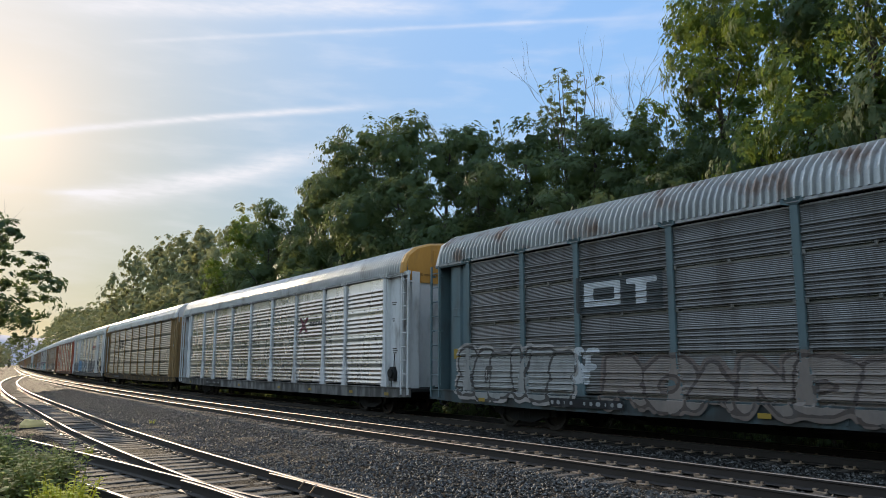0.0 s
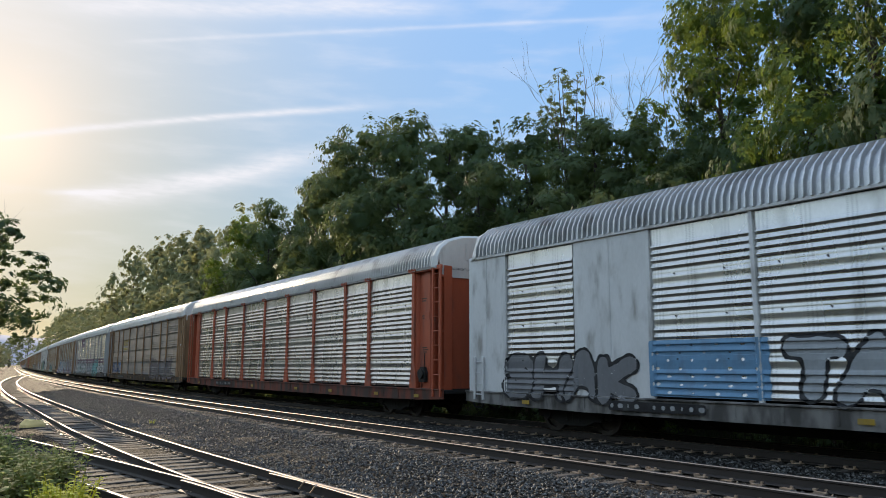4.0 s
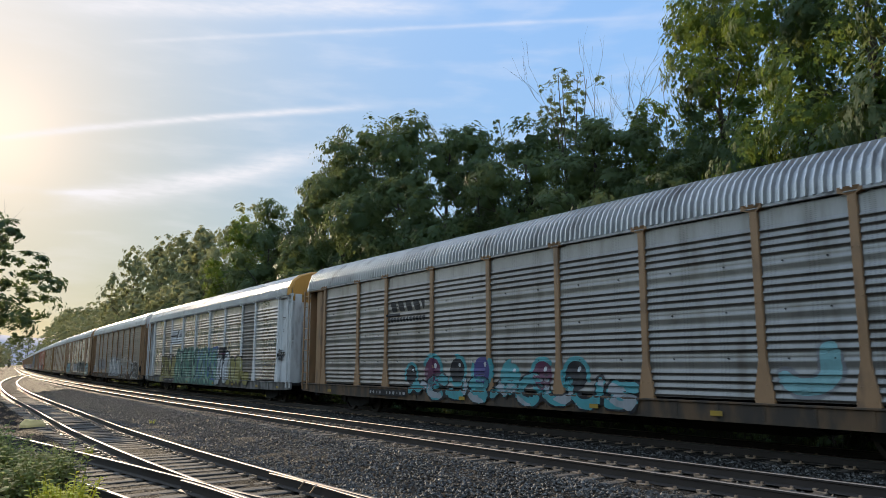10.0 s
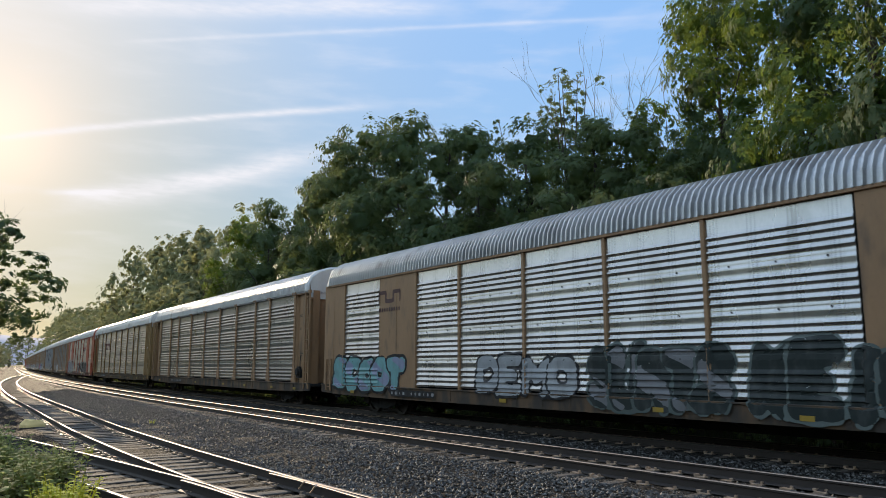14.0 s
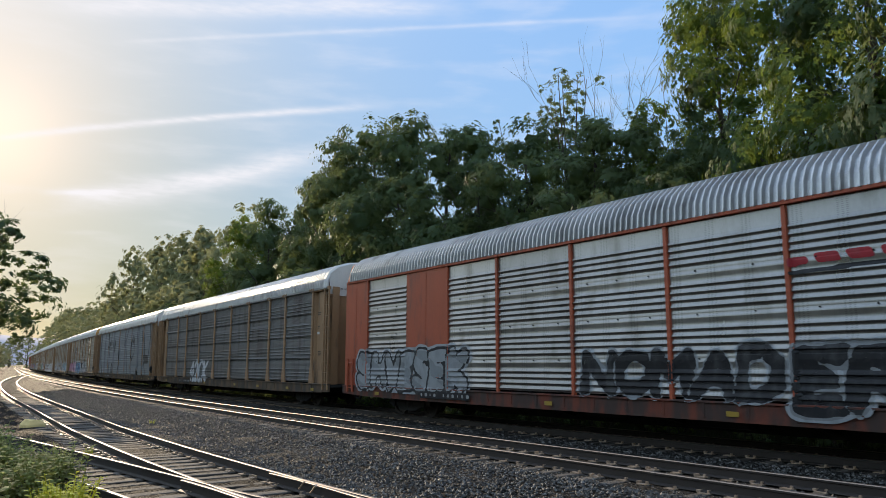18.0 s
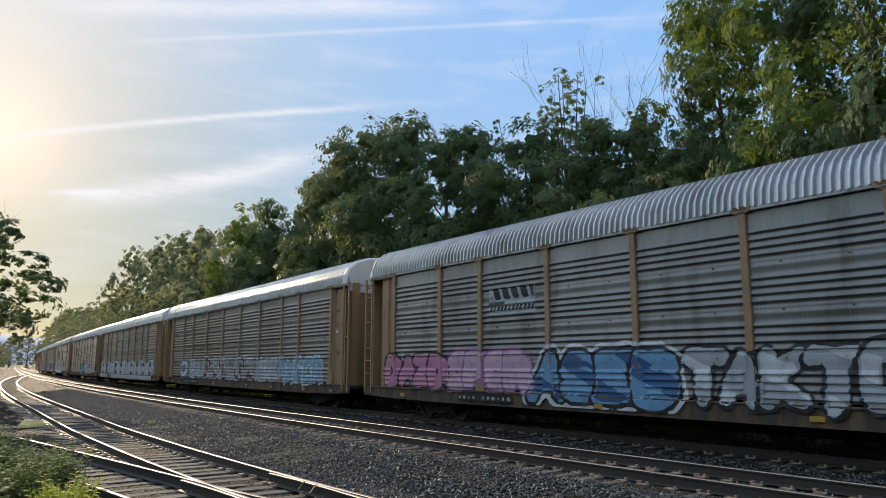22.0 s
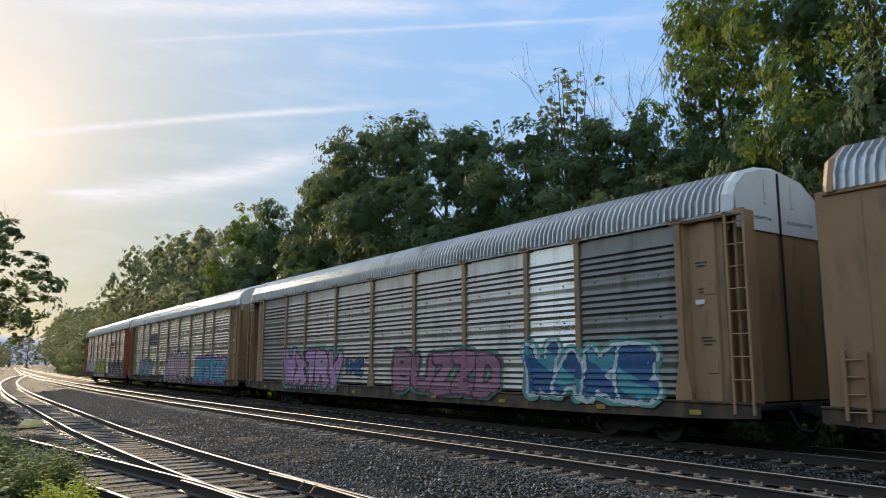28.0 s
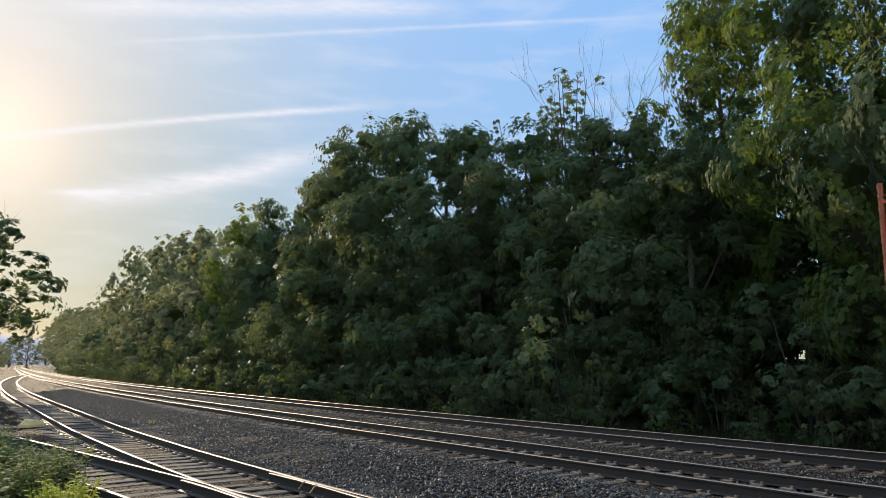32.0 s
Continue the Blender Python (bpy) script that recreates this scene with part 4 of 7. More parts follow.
def autorack(label, style, frame_paint, sheet, band, roof=None, odd=(), smooth=False, brake=False, shift=-0.27):
    """A covered car-carrier wagon; its origin lies between the rails under its middle."""
    car = tagged(new("autorack_wagon"), label, "railroad car", "wagons of the train")
    roof = roof or ROOF
    Y = -1.56
    part("roof", M_ROOF, roof, car, "corrugated galvanised arched roof")
    if smooth:
        for x0, x1, ribbed in smooth_bays(shift):
            if ribbed:
                part("panel", panel_mesh(style, x1 - x0 - 0.1), sheet, car, at=pose(x0 + 0.05, Y, PANEL_LOW))
                part("post", M_THIN, frame_paint, car, at=pose(x0, Y, 0))
            else:
                w = round(x1 - x0, 3)
                M_PLAIN.setdefault(w, plain_bay_mesh(w))
                part("plain_bay", M_PLAIN[w], frame_paint, car, at=pose(x0, Y - 0.045, 0))
        part("post", M_THIN, frame_paint, car, at=pose(11.8, Y, 0))
        for x0, x1 in ((-13.45, -11.85), (11.8, 13.45)):
            w = round(x1 - x0, 3)
            M_PLAIN.setdefault(w, plain_bay_mesh(w))
            part("end_bay", M_PLAIN[w], frame_paint, car, at=pose(x0, Y - 0.045, 0))
        part("eave_rail", M_EAVE, frame_paint, car)
        for x in (-12.95, 13.0):
            part("ladder", M_SHORT, frame_paint, car, at=pose(x, -1.66, 0))
    else:
        posts = post_places(shift)
        for i in range(len(posts) - 1):
            w = posts[i + 1] - posts[i]
            mat = dict(odd).get(i, sheet)
            part("panel", panel_mesh(style, w - 0.17), mat, car, at=pose(posts[i] + 0.085, Y, PANEL_LOW))
        for x in posts:
            part("post", M_POST, frame_paint, car, at=pose(x, Y, 0))
        part("end_bay", M_BAY, frame_paint, car, at=pose(11.95, Y, 0))
        part("end_bay", M_BAY, frame_paint, car, at=pose(-11.75, -Y - 3.12, 0) @ Matrix.Diagonal((-1, 1, 1, 1)))
        part("eave_rail", M_EAVE, EAVE, car)
        for x in (-13.31, 13.31):
            part("ladder", M_LADDER, frame_paint, car, at=pose(x, -1.63, 0))
    part("far_side", M_FARSIDE, sheet, car, at=pose(0, 1.56, 0))
    for sx in (-1, 1):
        flip = pose(sx * 13.25, 0, 0, 0, 0, 0 if sx > 0 else 180)
        for k in (-1, 1):
            part("end_door", M_DOOR[k], frame_paint, car, at=flip)
        part("end_band", M_BAND, band, car, "painted band over the end doors", at=flip @ pose(0.03, 0, 0))
        part("door_seam", M_SEAM, SEAM, car, at=flip @ pose(0.042, 0, 0))
        part("roof_cap", M_CAP, ((frame_paint if smooth else band) if sx > 0 or band.name != YELLOW.name else CREAM), car, "plain steel roof end", at=pose(0, 0, 0, 0, 0, 0 if sx > 0 else 180))
        part("coupler", M_COUPLER, UNDER, car, at=flip @ pose(0.22, 0, 0))
        bogie = part("truck", M_BOLSTER, UNDER, car, "black four-wheel truck", at=pose(sx * 9.9, 0, 0))
        for y in (-1.0, 1.0):
            part("side_frame", M_FRAME, UNDER, bogie, at=pose(0, y, 0))
        for x in (-0.9, 0.9):
            part("wheelset", M_WHEELS, WHEEL, bogie, at=pose(x, 0, 0.42))
    if brake:
        part("hand_brake", M_BRAKE, UNDER, car, "black hand brake housing", at=pose(12.45, -1.58 if smooth else -1.5, 0))
    else:
        part("placard", M_PLACARD, CREAM, car, "small white placard", at=pose(12.35, -1.62 if smooth else -1.52, 2.95))
    part("side_sill", M_SILL, SILLS.get(frame_paint.name, frame_paint), car, at=pose(0, -1.58, 0))
    part("side_sill", M_SILL, SILLS.get(frame_paint.name, frame_paint), car, at=pose(0, 1.58, 0, 0, 0, 180))
    part("underframe", M_UNDER, UNDER, car)
    return car


# how far the inner bays of each wagon are set off
SHIFT = {24: -0.58, 22: -0.38, 19: -0.38, 18: -0.38, 17: -0.3, 16: -0.22, 14: -0.22, 13: -0.42, 10: -0.42, 9: -0.2, 6: -0.42, 5: -0.34, 0: 0.0, 8: -0.1}
CARS = {
    0: autorack("rust-red tri-level car carrier with bright ribbed sheets and graffiti", "grouped", RED, GALV_SHINY, CREAM, shift=SHIFT.get(0, -0.27)),
    1: autorack("tan car carrier with bright ribbed sheets and teal graffiti", "grouped", TAN, GALV_BRIGHT, CREAM, shift=SHIFT.get(1, -0.27)),
    2: autorack("tan car carrier with patchy ribbed sheets and pink graffiti", "grouped", TAN, GALV, CREAM, odd=((0, GALV_DULL), (7, GALV_BRIGHT), (8, GALV_DULL)), shift=SHIFT.get(2, -0.27)),
    3: autorack("smooth-sided brown car carrier with ribbed bays and graffiti", "grouped", BROWN, GALV_BRIGHT, CREAM, smooth=True, shift=SHIFT.get(3, -0.27)),
    4: autorack("tan car carrier with grey ribbed sheets and red lettering", "grouped", TAN, GALV, CREAM, odd=((7, GALV_BRIGHT),), brake=True, shift=SHIFT.get(4, -0.27)),
    5: autorack("tan car carrier with whitewashed lower sheets", "grouped", TAN, GALV_DULL, CREAM, shift=SHIFT.get(5, -0.27)),
    6: autorack("tan car carrier with weathered grey sheets and faded graffiti", "grouped", TAN, GALV_DULL, CREAM, shift=SHIFT.get(6, -0.27)),
    7: autorack("tan car carrier with yellow end band and blue graffiti", "grouped", TAN, GALV_DULL, YELLOW, odd=((7, GALV_BRIGHT),), brake=True, shift=SHIFT.get(7, -0.27)),
    8: autorack("silver-painted car carrier covered by huge black letters", "grouped", TAN, GALV, CREAM, brake=True, shift=SHIFT.get(8, -0.27)),
    9: autorack("soot-dark car carrier with white graffiti", "stacked", TAN, GALV_DARK, CREAM, shift=SHIFT.get(9, -0.27)),
    10: autorack("smooth-sided rust-red car carrier with ribbed bays and graffiti", "grouped", RED, GALV, CREAM, smooth=True, shift=SHIFT.get(10, -0.27)),
    11: autorack("tan car carrier with clean ribbed sheets", "grouped", OCHRE, GALV, CREAM, shift=SHIFT.get(11, -0.27)),
    12: autorack("tan car carrier with plain grey ribbed sheets", "grouped", TAN, GALV, CREAM, brake=True, shift=SHIFT.get(12, -0.27)),
    13: autorack("smooth-sided tan car carrier with black and blue graffiti", "grouped", TAN, GALV_BRIGHT, YELLOW, smooth=True, shift=SHIFT.get(13, -0.27)),
    14: autorack("tan car carrier with dull sheets and grey graffiti", "grouped", TAN, GALV_DULL, CREAM, brake=True, shift=SHIFT.get(14, -0.27)),
    15: autorack("white-framed car carrier with green and yellow graffiti", "grouped", WHITE, GALV_BRIGHT, YELLOW, odd=((1, GALV), (7, GALV_DULL)), shift=SHIFT.get(15, -0.27)),
    16: autorack("tan car carrier with dull sheets and teal graffiti", "grouped", TAN, GALV_WORN, CREAM, brake=True, shift=SHIFT.get(16, -0.27)),
    17: autorack("tan car carrier with white outlined graffiti", "grouped", TAN, GALV_DULL, CREAM, shift=SHIFT.get(17, -0.27)),
    18: autorack("grey-framed car carrier with purple stripe and teal graffiti", "grouped", GUNMETAL, GALV_BRIGHT, CREAM, shift=SHIFT.get(18, -0.27)),
    19: autorack("tan-posted car carrier with dark stacked sheets", "stacked", TAN, GALV_WORN, CREAM, shift=SHIFT.get(19, -0.27)),
    20: autorack("rust-red car carrier with bright ribbed sheets", "grouped", RED, GALV_BRIGHT, CREAM, brake=True, shift=SHIFT.get(20, -0.27)),
    21: autorack("smooth-sided white car carrier with black graffiti", "grouped", WHITE, GALV_BRIGHT, YELLOW, smooth=True, brake=True, shift=SHIFT.get(21, -0.27)),
    22: autorack("ochre car carrier with stacked bright sheets", "joined", OCHRE, GALV_FINE, CREAM, shift=SHIFT.get(22, -0.27)),
    23: autorack("white-framed car carrier with clean bright ribbed sheets", "grouped", WHITE, GALV_SHINY, YELLOW, brake=True, shift=SHIFT.get(23, -0.27)),
    24: autorack("grey-green car carrier with sooty stacked sheets and graffiti", "stacked", TEAL, GALV_DULL, CREAM, roof=ROOF_RUSTY, shift=SHIFT.get(24, -0.27)),
}


# ---- paint on the wagons ----
STROKES = {"A": "00 48 80;23 63", "B": "00 08 58 77 66 54 04;54 73 71 50 00", "C": "77 58 28 06 02 20 50 71", "D": "00 08 48 76 72 40 00", "E": "78 08 00 70;04 54", "F": "78 08 00;04 54", "G": "77 58 28 06 02 20 60 73 43",
           "H": "00 08;80 88;04 84", "I": "40 48", "J": "78 72 50 20 02", "K": "00 08;78 04 70", "L": "08 00 70", "M": "00 08 44 88 80", "N": "00 08 80 88", "O": "28 06 02 20 60 82 86 68 28", "P": "00 08 58 76 54 04",
           "R": "00 08 58 76 54 04;44 80", "S": "77 58 18 06 15 63 72 60 20 01", "T": "08 88;48 40", "U": "08 02 20 60 82 88", "V": "08 40 88", "W": "08 20 45 60 88", "X": "08 80;00 88", "Y": "08 44 88;44 40", "Z": "08 88 00 80",
           "0": "28 06 02 20 60 82 86 68 28", "2": "06 28 68 86 64 00 80", "4": "60 68 03 83", "~": "02 26 42 66 84", "o": "22 26 66 62 22", "/": "10 78", "-": "04 84", "=": "02 82;05 85"}
_paints = {}


def spray(rgb, rough=0.55):
    key = tuple(round(c * 0.70, 3) for c in rgb)
    if key not in _paints:
        _paints[key] = material("spray paint", key, rough, 0.0, spread=0.22, scale=2.2, fine=18, bump=0.05, streak=2.0, dirt=tuple(c * 0.5 + 0.045 for c in key), dirt_at=(0.46, 0.78), spec=0.3)
    return _paints[key]


BLACK, CHALK, PALE, SKY_BLUE, DEEP_BLUE, AQUA, PINK, MAUVE, LIME, GOLD, SCARLET, GREEN, GREY, WINE, INDIGO = (0.015, 0.015, 0.017), (0.60, 0.61, 0.62), (0.36, 0.38, 0.40), (0.16, 0.32, 0.50), (0.03, 0.10, 0.24), (0.08, 0.33, 0.36), (0.55, 0.22, 0.34), (0.34, 0.13, 0.30), (0.42, 0.50, 0.16), (0.50, 0.38, 0.07), (0.42, 0.03, 0.04), (0.10, 0.30, 0.18), (0.20, 0.20, 0.21), (0.12, 0.03, 0.07), (0.07, 0.06, 0.20)


def skin(style, smooth, shift, X, Z):
    """Outer surface of a wagon's near side at points along X and Z."""
    zs, ds = sheet_depth(style)
    y = np.full(X.shape, -1.56) - np.interp(Z, zs, ds)
    if smooth:
        for x0, x1, ribbed in smooth_bays(shift):
            if not ribbed:
                y = np.where((X > x0) & (X < x1), -1.612, y)
            y = np.where(np.abs(X - x0) < 0.06, -1.63, y)
        y = np.where((X < -11.85) | (X > 11.8), -1.612, y)
    else:
        for p in post_places(shift):
            flare = 0.09 + 0.12 * np.clip((1.75 - Z) / 0.63, 0, 1)
            y = np.where(np.abs(X - p) < flare, -1.628, y)
    return np.where(Z < 0.96, -1.652, y) - 0.008


def sdf_lines(X, Z, spec, x, z, w, h, shear, r):
    d = np.full(X.shape, 9.0)
    for line in spec.split(";"):
        pts = [(x + w * int(p[0]) / 8 + shear * h * int(p[1]) / 8, z + h * int(p[1]) / 8) for p in line.split()]
        for (ax, az), (bx, bz) in zip(pts, pts[1:]):
            ux, uz = bx - ax, bz - az
            t = np.clip(((X - ax) * ux + (Z - az) * uz) / (ux * ux + uz * uz + 1e-9), 0, 1)
            d = np.minimum(d, np.hypot(X - ax - t * ux, Z - az - t * uz))
    return d


def soft_edges(classes, X, Z, rounds=4):
    """Round off the borders between the classes of a grid, so that painted edges run smooth."""
    c = np.pad(classes[:-1, :-1], 1)
    across, along = (c[1:-1, :-1] != c[1:-1, 1:]).astype(float), (c[:-1, 1:-1] != c[1:, 1:-1]).astype(float)
    n = np.zeros(X.shape)
    n[:-1] += across
    n[1:] += across
    n[:, :-1] += along
    n[:, 1:] += along
    out = []
    for P in (X.astype(float).copy(), Z.astype(float).copy()):
        for _ in range(rounds):
            a = np.zeros(P.shape)
            a[:-1] += across * P[1:]
            a[1:] += across * P[:-1]
            a[:, :-1] += along * P[:, 1:]
            a[:, 1:] += along * P[:, :-1]
            P = np.where(n > 1, 0.45 * P + 0.55 * a / np.maximum(n, 1), P)
        out.append(P)
    return out


def height_steps(n, z0, z1, cell):
    """Heights between z0 and z1 that include every fold of a wagon's sheets."""
    folds = [z for z in sheet_depth(LOOKS[n][0])[0] if z0 < z < z1] + [0.96]
    rows = sorted(set([z0, z1] + [z for z in folds if z0 < z < z1]))
    out = [z0]
    for a, b in zip(rows, rows[1:]):
        if b - out[-1] < 0.009:
            continue
        k = max(1, int(round((b - out[-1]) / cell)))
        out += [out[-1] + (b - out[-1]) * i / k for i in range(1, k + 1)]
    return np.array(out)


def paint_on(n, kinds, classes, X, Z, name, label=""):
    """Turn a grid of paint classes into one sheet of paint that follows the wagon's skin."""
    style, smooth = LOOKS[n]
    shift = SHIFT.get(n, -0.27)
    X, Z = soft_edges(classes, X + 0.35 + (0.0 if n in (0, 8) else shift - 0.08), Z)
    Y = skin(style, smooth, shift, X, Z)
    ni, nj = X.shape
    idx = np.arange(ni * nj).reshape(ni, nj)
    on = classes[:-1, :-1] > 0
    f = np.stack([idx[:-1, :-1], idx[1:, :-1], idx[1:, 1:], idx[:-1, 1:]], -1)[on]
    cls = classes[:-1, :-1][on]
    if not len(f):
        return None
    keep = np.unique(f)
    back = np.zeros(ni * nj, int)
    back[keep] = np.arange(len(keep))
    v = np.stack([X.ravel(), Y.ravel(), Z.ravel()], 1)[keep]
    me = bpy.data.meshes.new(name)
    me.from_pydata(v.tolist(), [], back[f].tolist())
    for k in kinds:
        me.materials.append(spray(k))
    me.polygons.foreach_set("material_index", (cls - 1).astype(int))
    ob = new(name, me)
    ob.parent = CARS[n]
    if label:
        ob["label"] = label
    return ob


def graffiti(n, x0, z0, x1, z1, text, fill, line, back=None, thick=0.15, edge=0.05, cell=0.047, shear=0.08, seed=0, glint=None, label="spray-painted graffiti lettering"):
    """A graffiti piece: fat outlined letters, drawn one over the next, with an optional cloud behind."""
    r = random.Random(seed * 31 + n)
    xs, zs = np.arange(x0 - 0.35, x1 + 0.35, cell), height_steps(n, max(0.58, z0 - 0.1), z1 + 0.3, cell)
    X, Z = np.meshgrid(xs, zs, indexing="ij")
    wob = 0.05 * (np.sin(X * 3.1 + n) * np.cos(Z * 4.3) + np.sin(X * 7.7 + Z * 5.1) * 0.5)
    cls = np.zeros(X.shape, int)
    h, m = z1 - z0, len(text)
    w = (x1 - x0) / max(1, m)
    t, e = thick * h, edge * h + 0.012
    for i, ch in enumerate(text):
        if ch == " ":
            continue
        k = r.uniform(0.88, 1.12)
        d = sdf_lines(X + wob, Z + wob * 0.6, STROKES.get(ch, STROKES["~"]), x0 + w * i + 0.12 * w, z0 + t + r.uniform(-0.04, 0.06) * h, w * 0.80, (h - 2 * t) * k, r.uniform(-0.1, 0.1) + shear, t)
        if back is not None:
            cls = np.where((d < t + e * 2.1) & (cls == 0), 3, cls)
        cls = np.where(d < t + e, 2, cls)
        cls = np.where(d < t, 1, cls)
        if glint is not None:
            cls = np.where((d < t * 0.8) & (np.sin(X * 2.3 + Z * 5 + i) > 0.35), 4, cls)
    fine = 0.5 + 0.5 * np.sin(X * 41.0 + 3 * np.sin(Z * 23)) * np.sin(Z * 37 + 2 * np.sin(X * 19))
    cls = np.where((cls > 0) & (fine < 0.09), 0, cls)
    kinds = [fill, line, back if back is not None else fill, glint if glint is not None else fill]
    return paint_on(n, kinds, cls, X, Z, "graffiti", label)


def tag(n, x0, z0, x1, z1, text, col, thick=0.05, cell=0.03, seed=0, label="thin spray-painted scrawl"):
    return graffiti(n, x0, z0, x1, z1, text, col, col, None, thick, 0.0, cell, 0.15, seed, None, label)


def patch(n, x0, z0, x1, z1, kinds, rule, cell=0.03, name="logo", label=""):
    """A flat painted mark; rule gives the class at unit coordinates over the patch."""
    xs, zs = np.arange(x0, x1 + cell, cell), height_steps(n, z0, z1 + cell, cell)
    X, Z = np.meshgrid(xs, zs, indexing="ij")
    return paint_on(n, kinds, rule((X - x0) / (x1 - x0), (Z - z0) / (z1 - z0)), X, Z, name, label)


def ring_and_bar(u, v):
    ring = (np.maximum(np.abs(u - 0.30) / 0.22, np.abs(v - 0.5) / 0.34) < 1) & (np.maximum(np.abs(u - 0.32) / 0.13, np.abs(v - 0.5) / 0.17) > 1)
    bar = ((np.abs(u - 0.76) < 0.055) & (v > 0.15) & (v < 0.84)) | ((np.abs(u - 0.76) < 0.17) & (v > 0.68) & (v < 0.84))
    return np.where(ring | bar, 2, 1)


def bars_mark(u, v):
    a = (v > 0.55) & (np.abs((u * 5.0 + v * 0.8) % 1.0 - 0.5) < 0.34) & (u > 0.04) & (u < 0.97)
    b = (v > 0.12) & (v < 0.34) & (np.abs((u * 12.0) % 1.0 - 0.5) < 0.36) & (u > 0.02)
    c = (v > 0.38) & (v < 0.5) & (u < 0.35)
    return np.where(a | b | c, 1, 0)


def bars_on_plate(u, v):
    return np.where(bars_mark(u, v) > 0, 2, 1)


def slash_mark(u, v):
    a = (np.abs(u - 0.2 - (v - 0.5) * 0.3) < 0.05) | (np.abs(u - 0.2 + (v - 0.5) * 0.3) < 0.05)
    b = (np.abs(v - 0.55) < 0.14) & (u > 0.42) & (np.abs((u * 9) % 1 - 0.5) < 0.36)
    return np.where(a, 1, np.where(b, 2, 0))


def wave_mark(u, v):
    a = np.abs(v - 0.5 - 0.34 * np.sign(np.sin(u * 9.5)) * np.minimum(1, np.abs(np.sin(u * 9.5)) * 3)) < 0.13
    return np.where(a | ((np.abs(np.sin(u * 9.5)) < 0.3) & (np.abs(v - 0.5) < 0.45)), 1, 0)


def lead_bar(u, v):
    a = (np.abs(v - 0.68 - (u - 0.5) * 0.1) < 0.16) & (np.abs((u * 4.2 + v * 0.4) % 1.0 - 0.5) < 0.38)
    b = np.abs(v - 0.32 - (u - 0.5) * 0.1) < 0.07
    return np.where(a, 1, np.where(b, 2, 0))


def wash(u, v):
    """A broken band of whitewash with square letter-like gaps."""
    k = np.floor(u * 10)
    p = (u * 10) % 1
    gap = (p > 0.35) & (p < 0.72) & (((np.abs(v - 0.75) < 0.1) | (np.abs(v - 0.3) < 0.11)) & (np.sin(k * 2.3) > -0.7) | (p < 0.45) & (v > 0.2) & (v < 0.8) & (np.sin(k * 3.1) > 0))
    dirt = np.sin(u * 130 + 3 * np.sin(v * 9)) * np.sin(v * 17 + u * 40) > 0.93
    edge = v < 0.93 + 0.07 * np.sin(u * 40)
    return np.where(edge & ~dirt, np.where(gap, 2, 1), 0)


LOOKS = {n: ("joined" if n == 22 else "stacked" if n in (9, 19, 24) else "grouped", n in (3, 10, 13, 21)) for n in CARS}


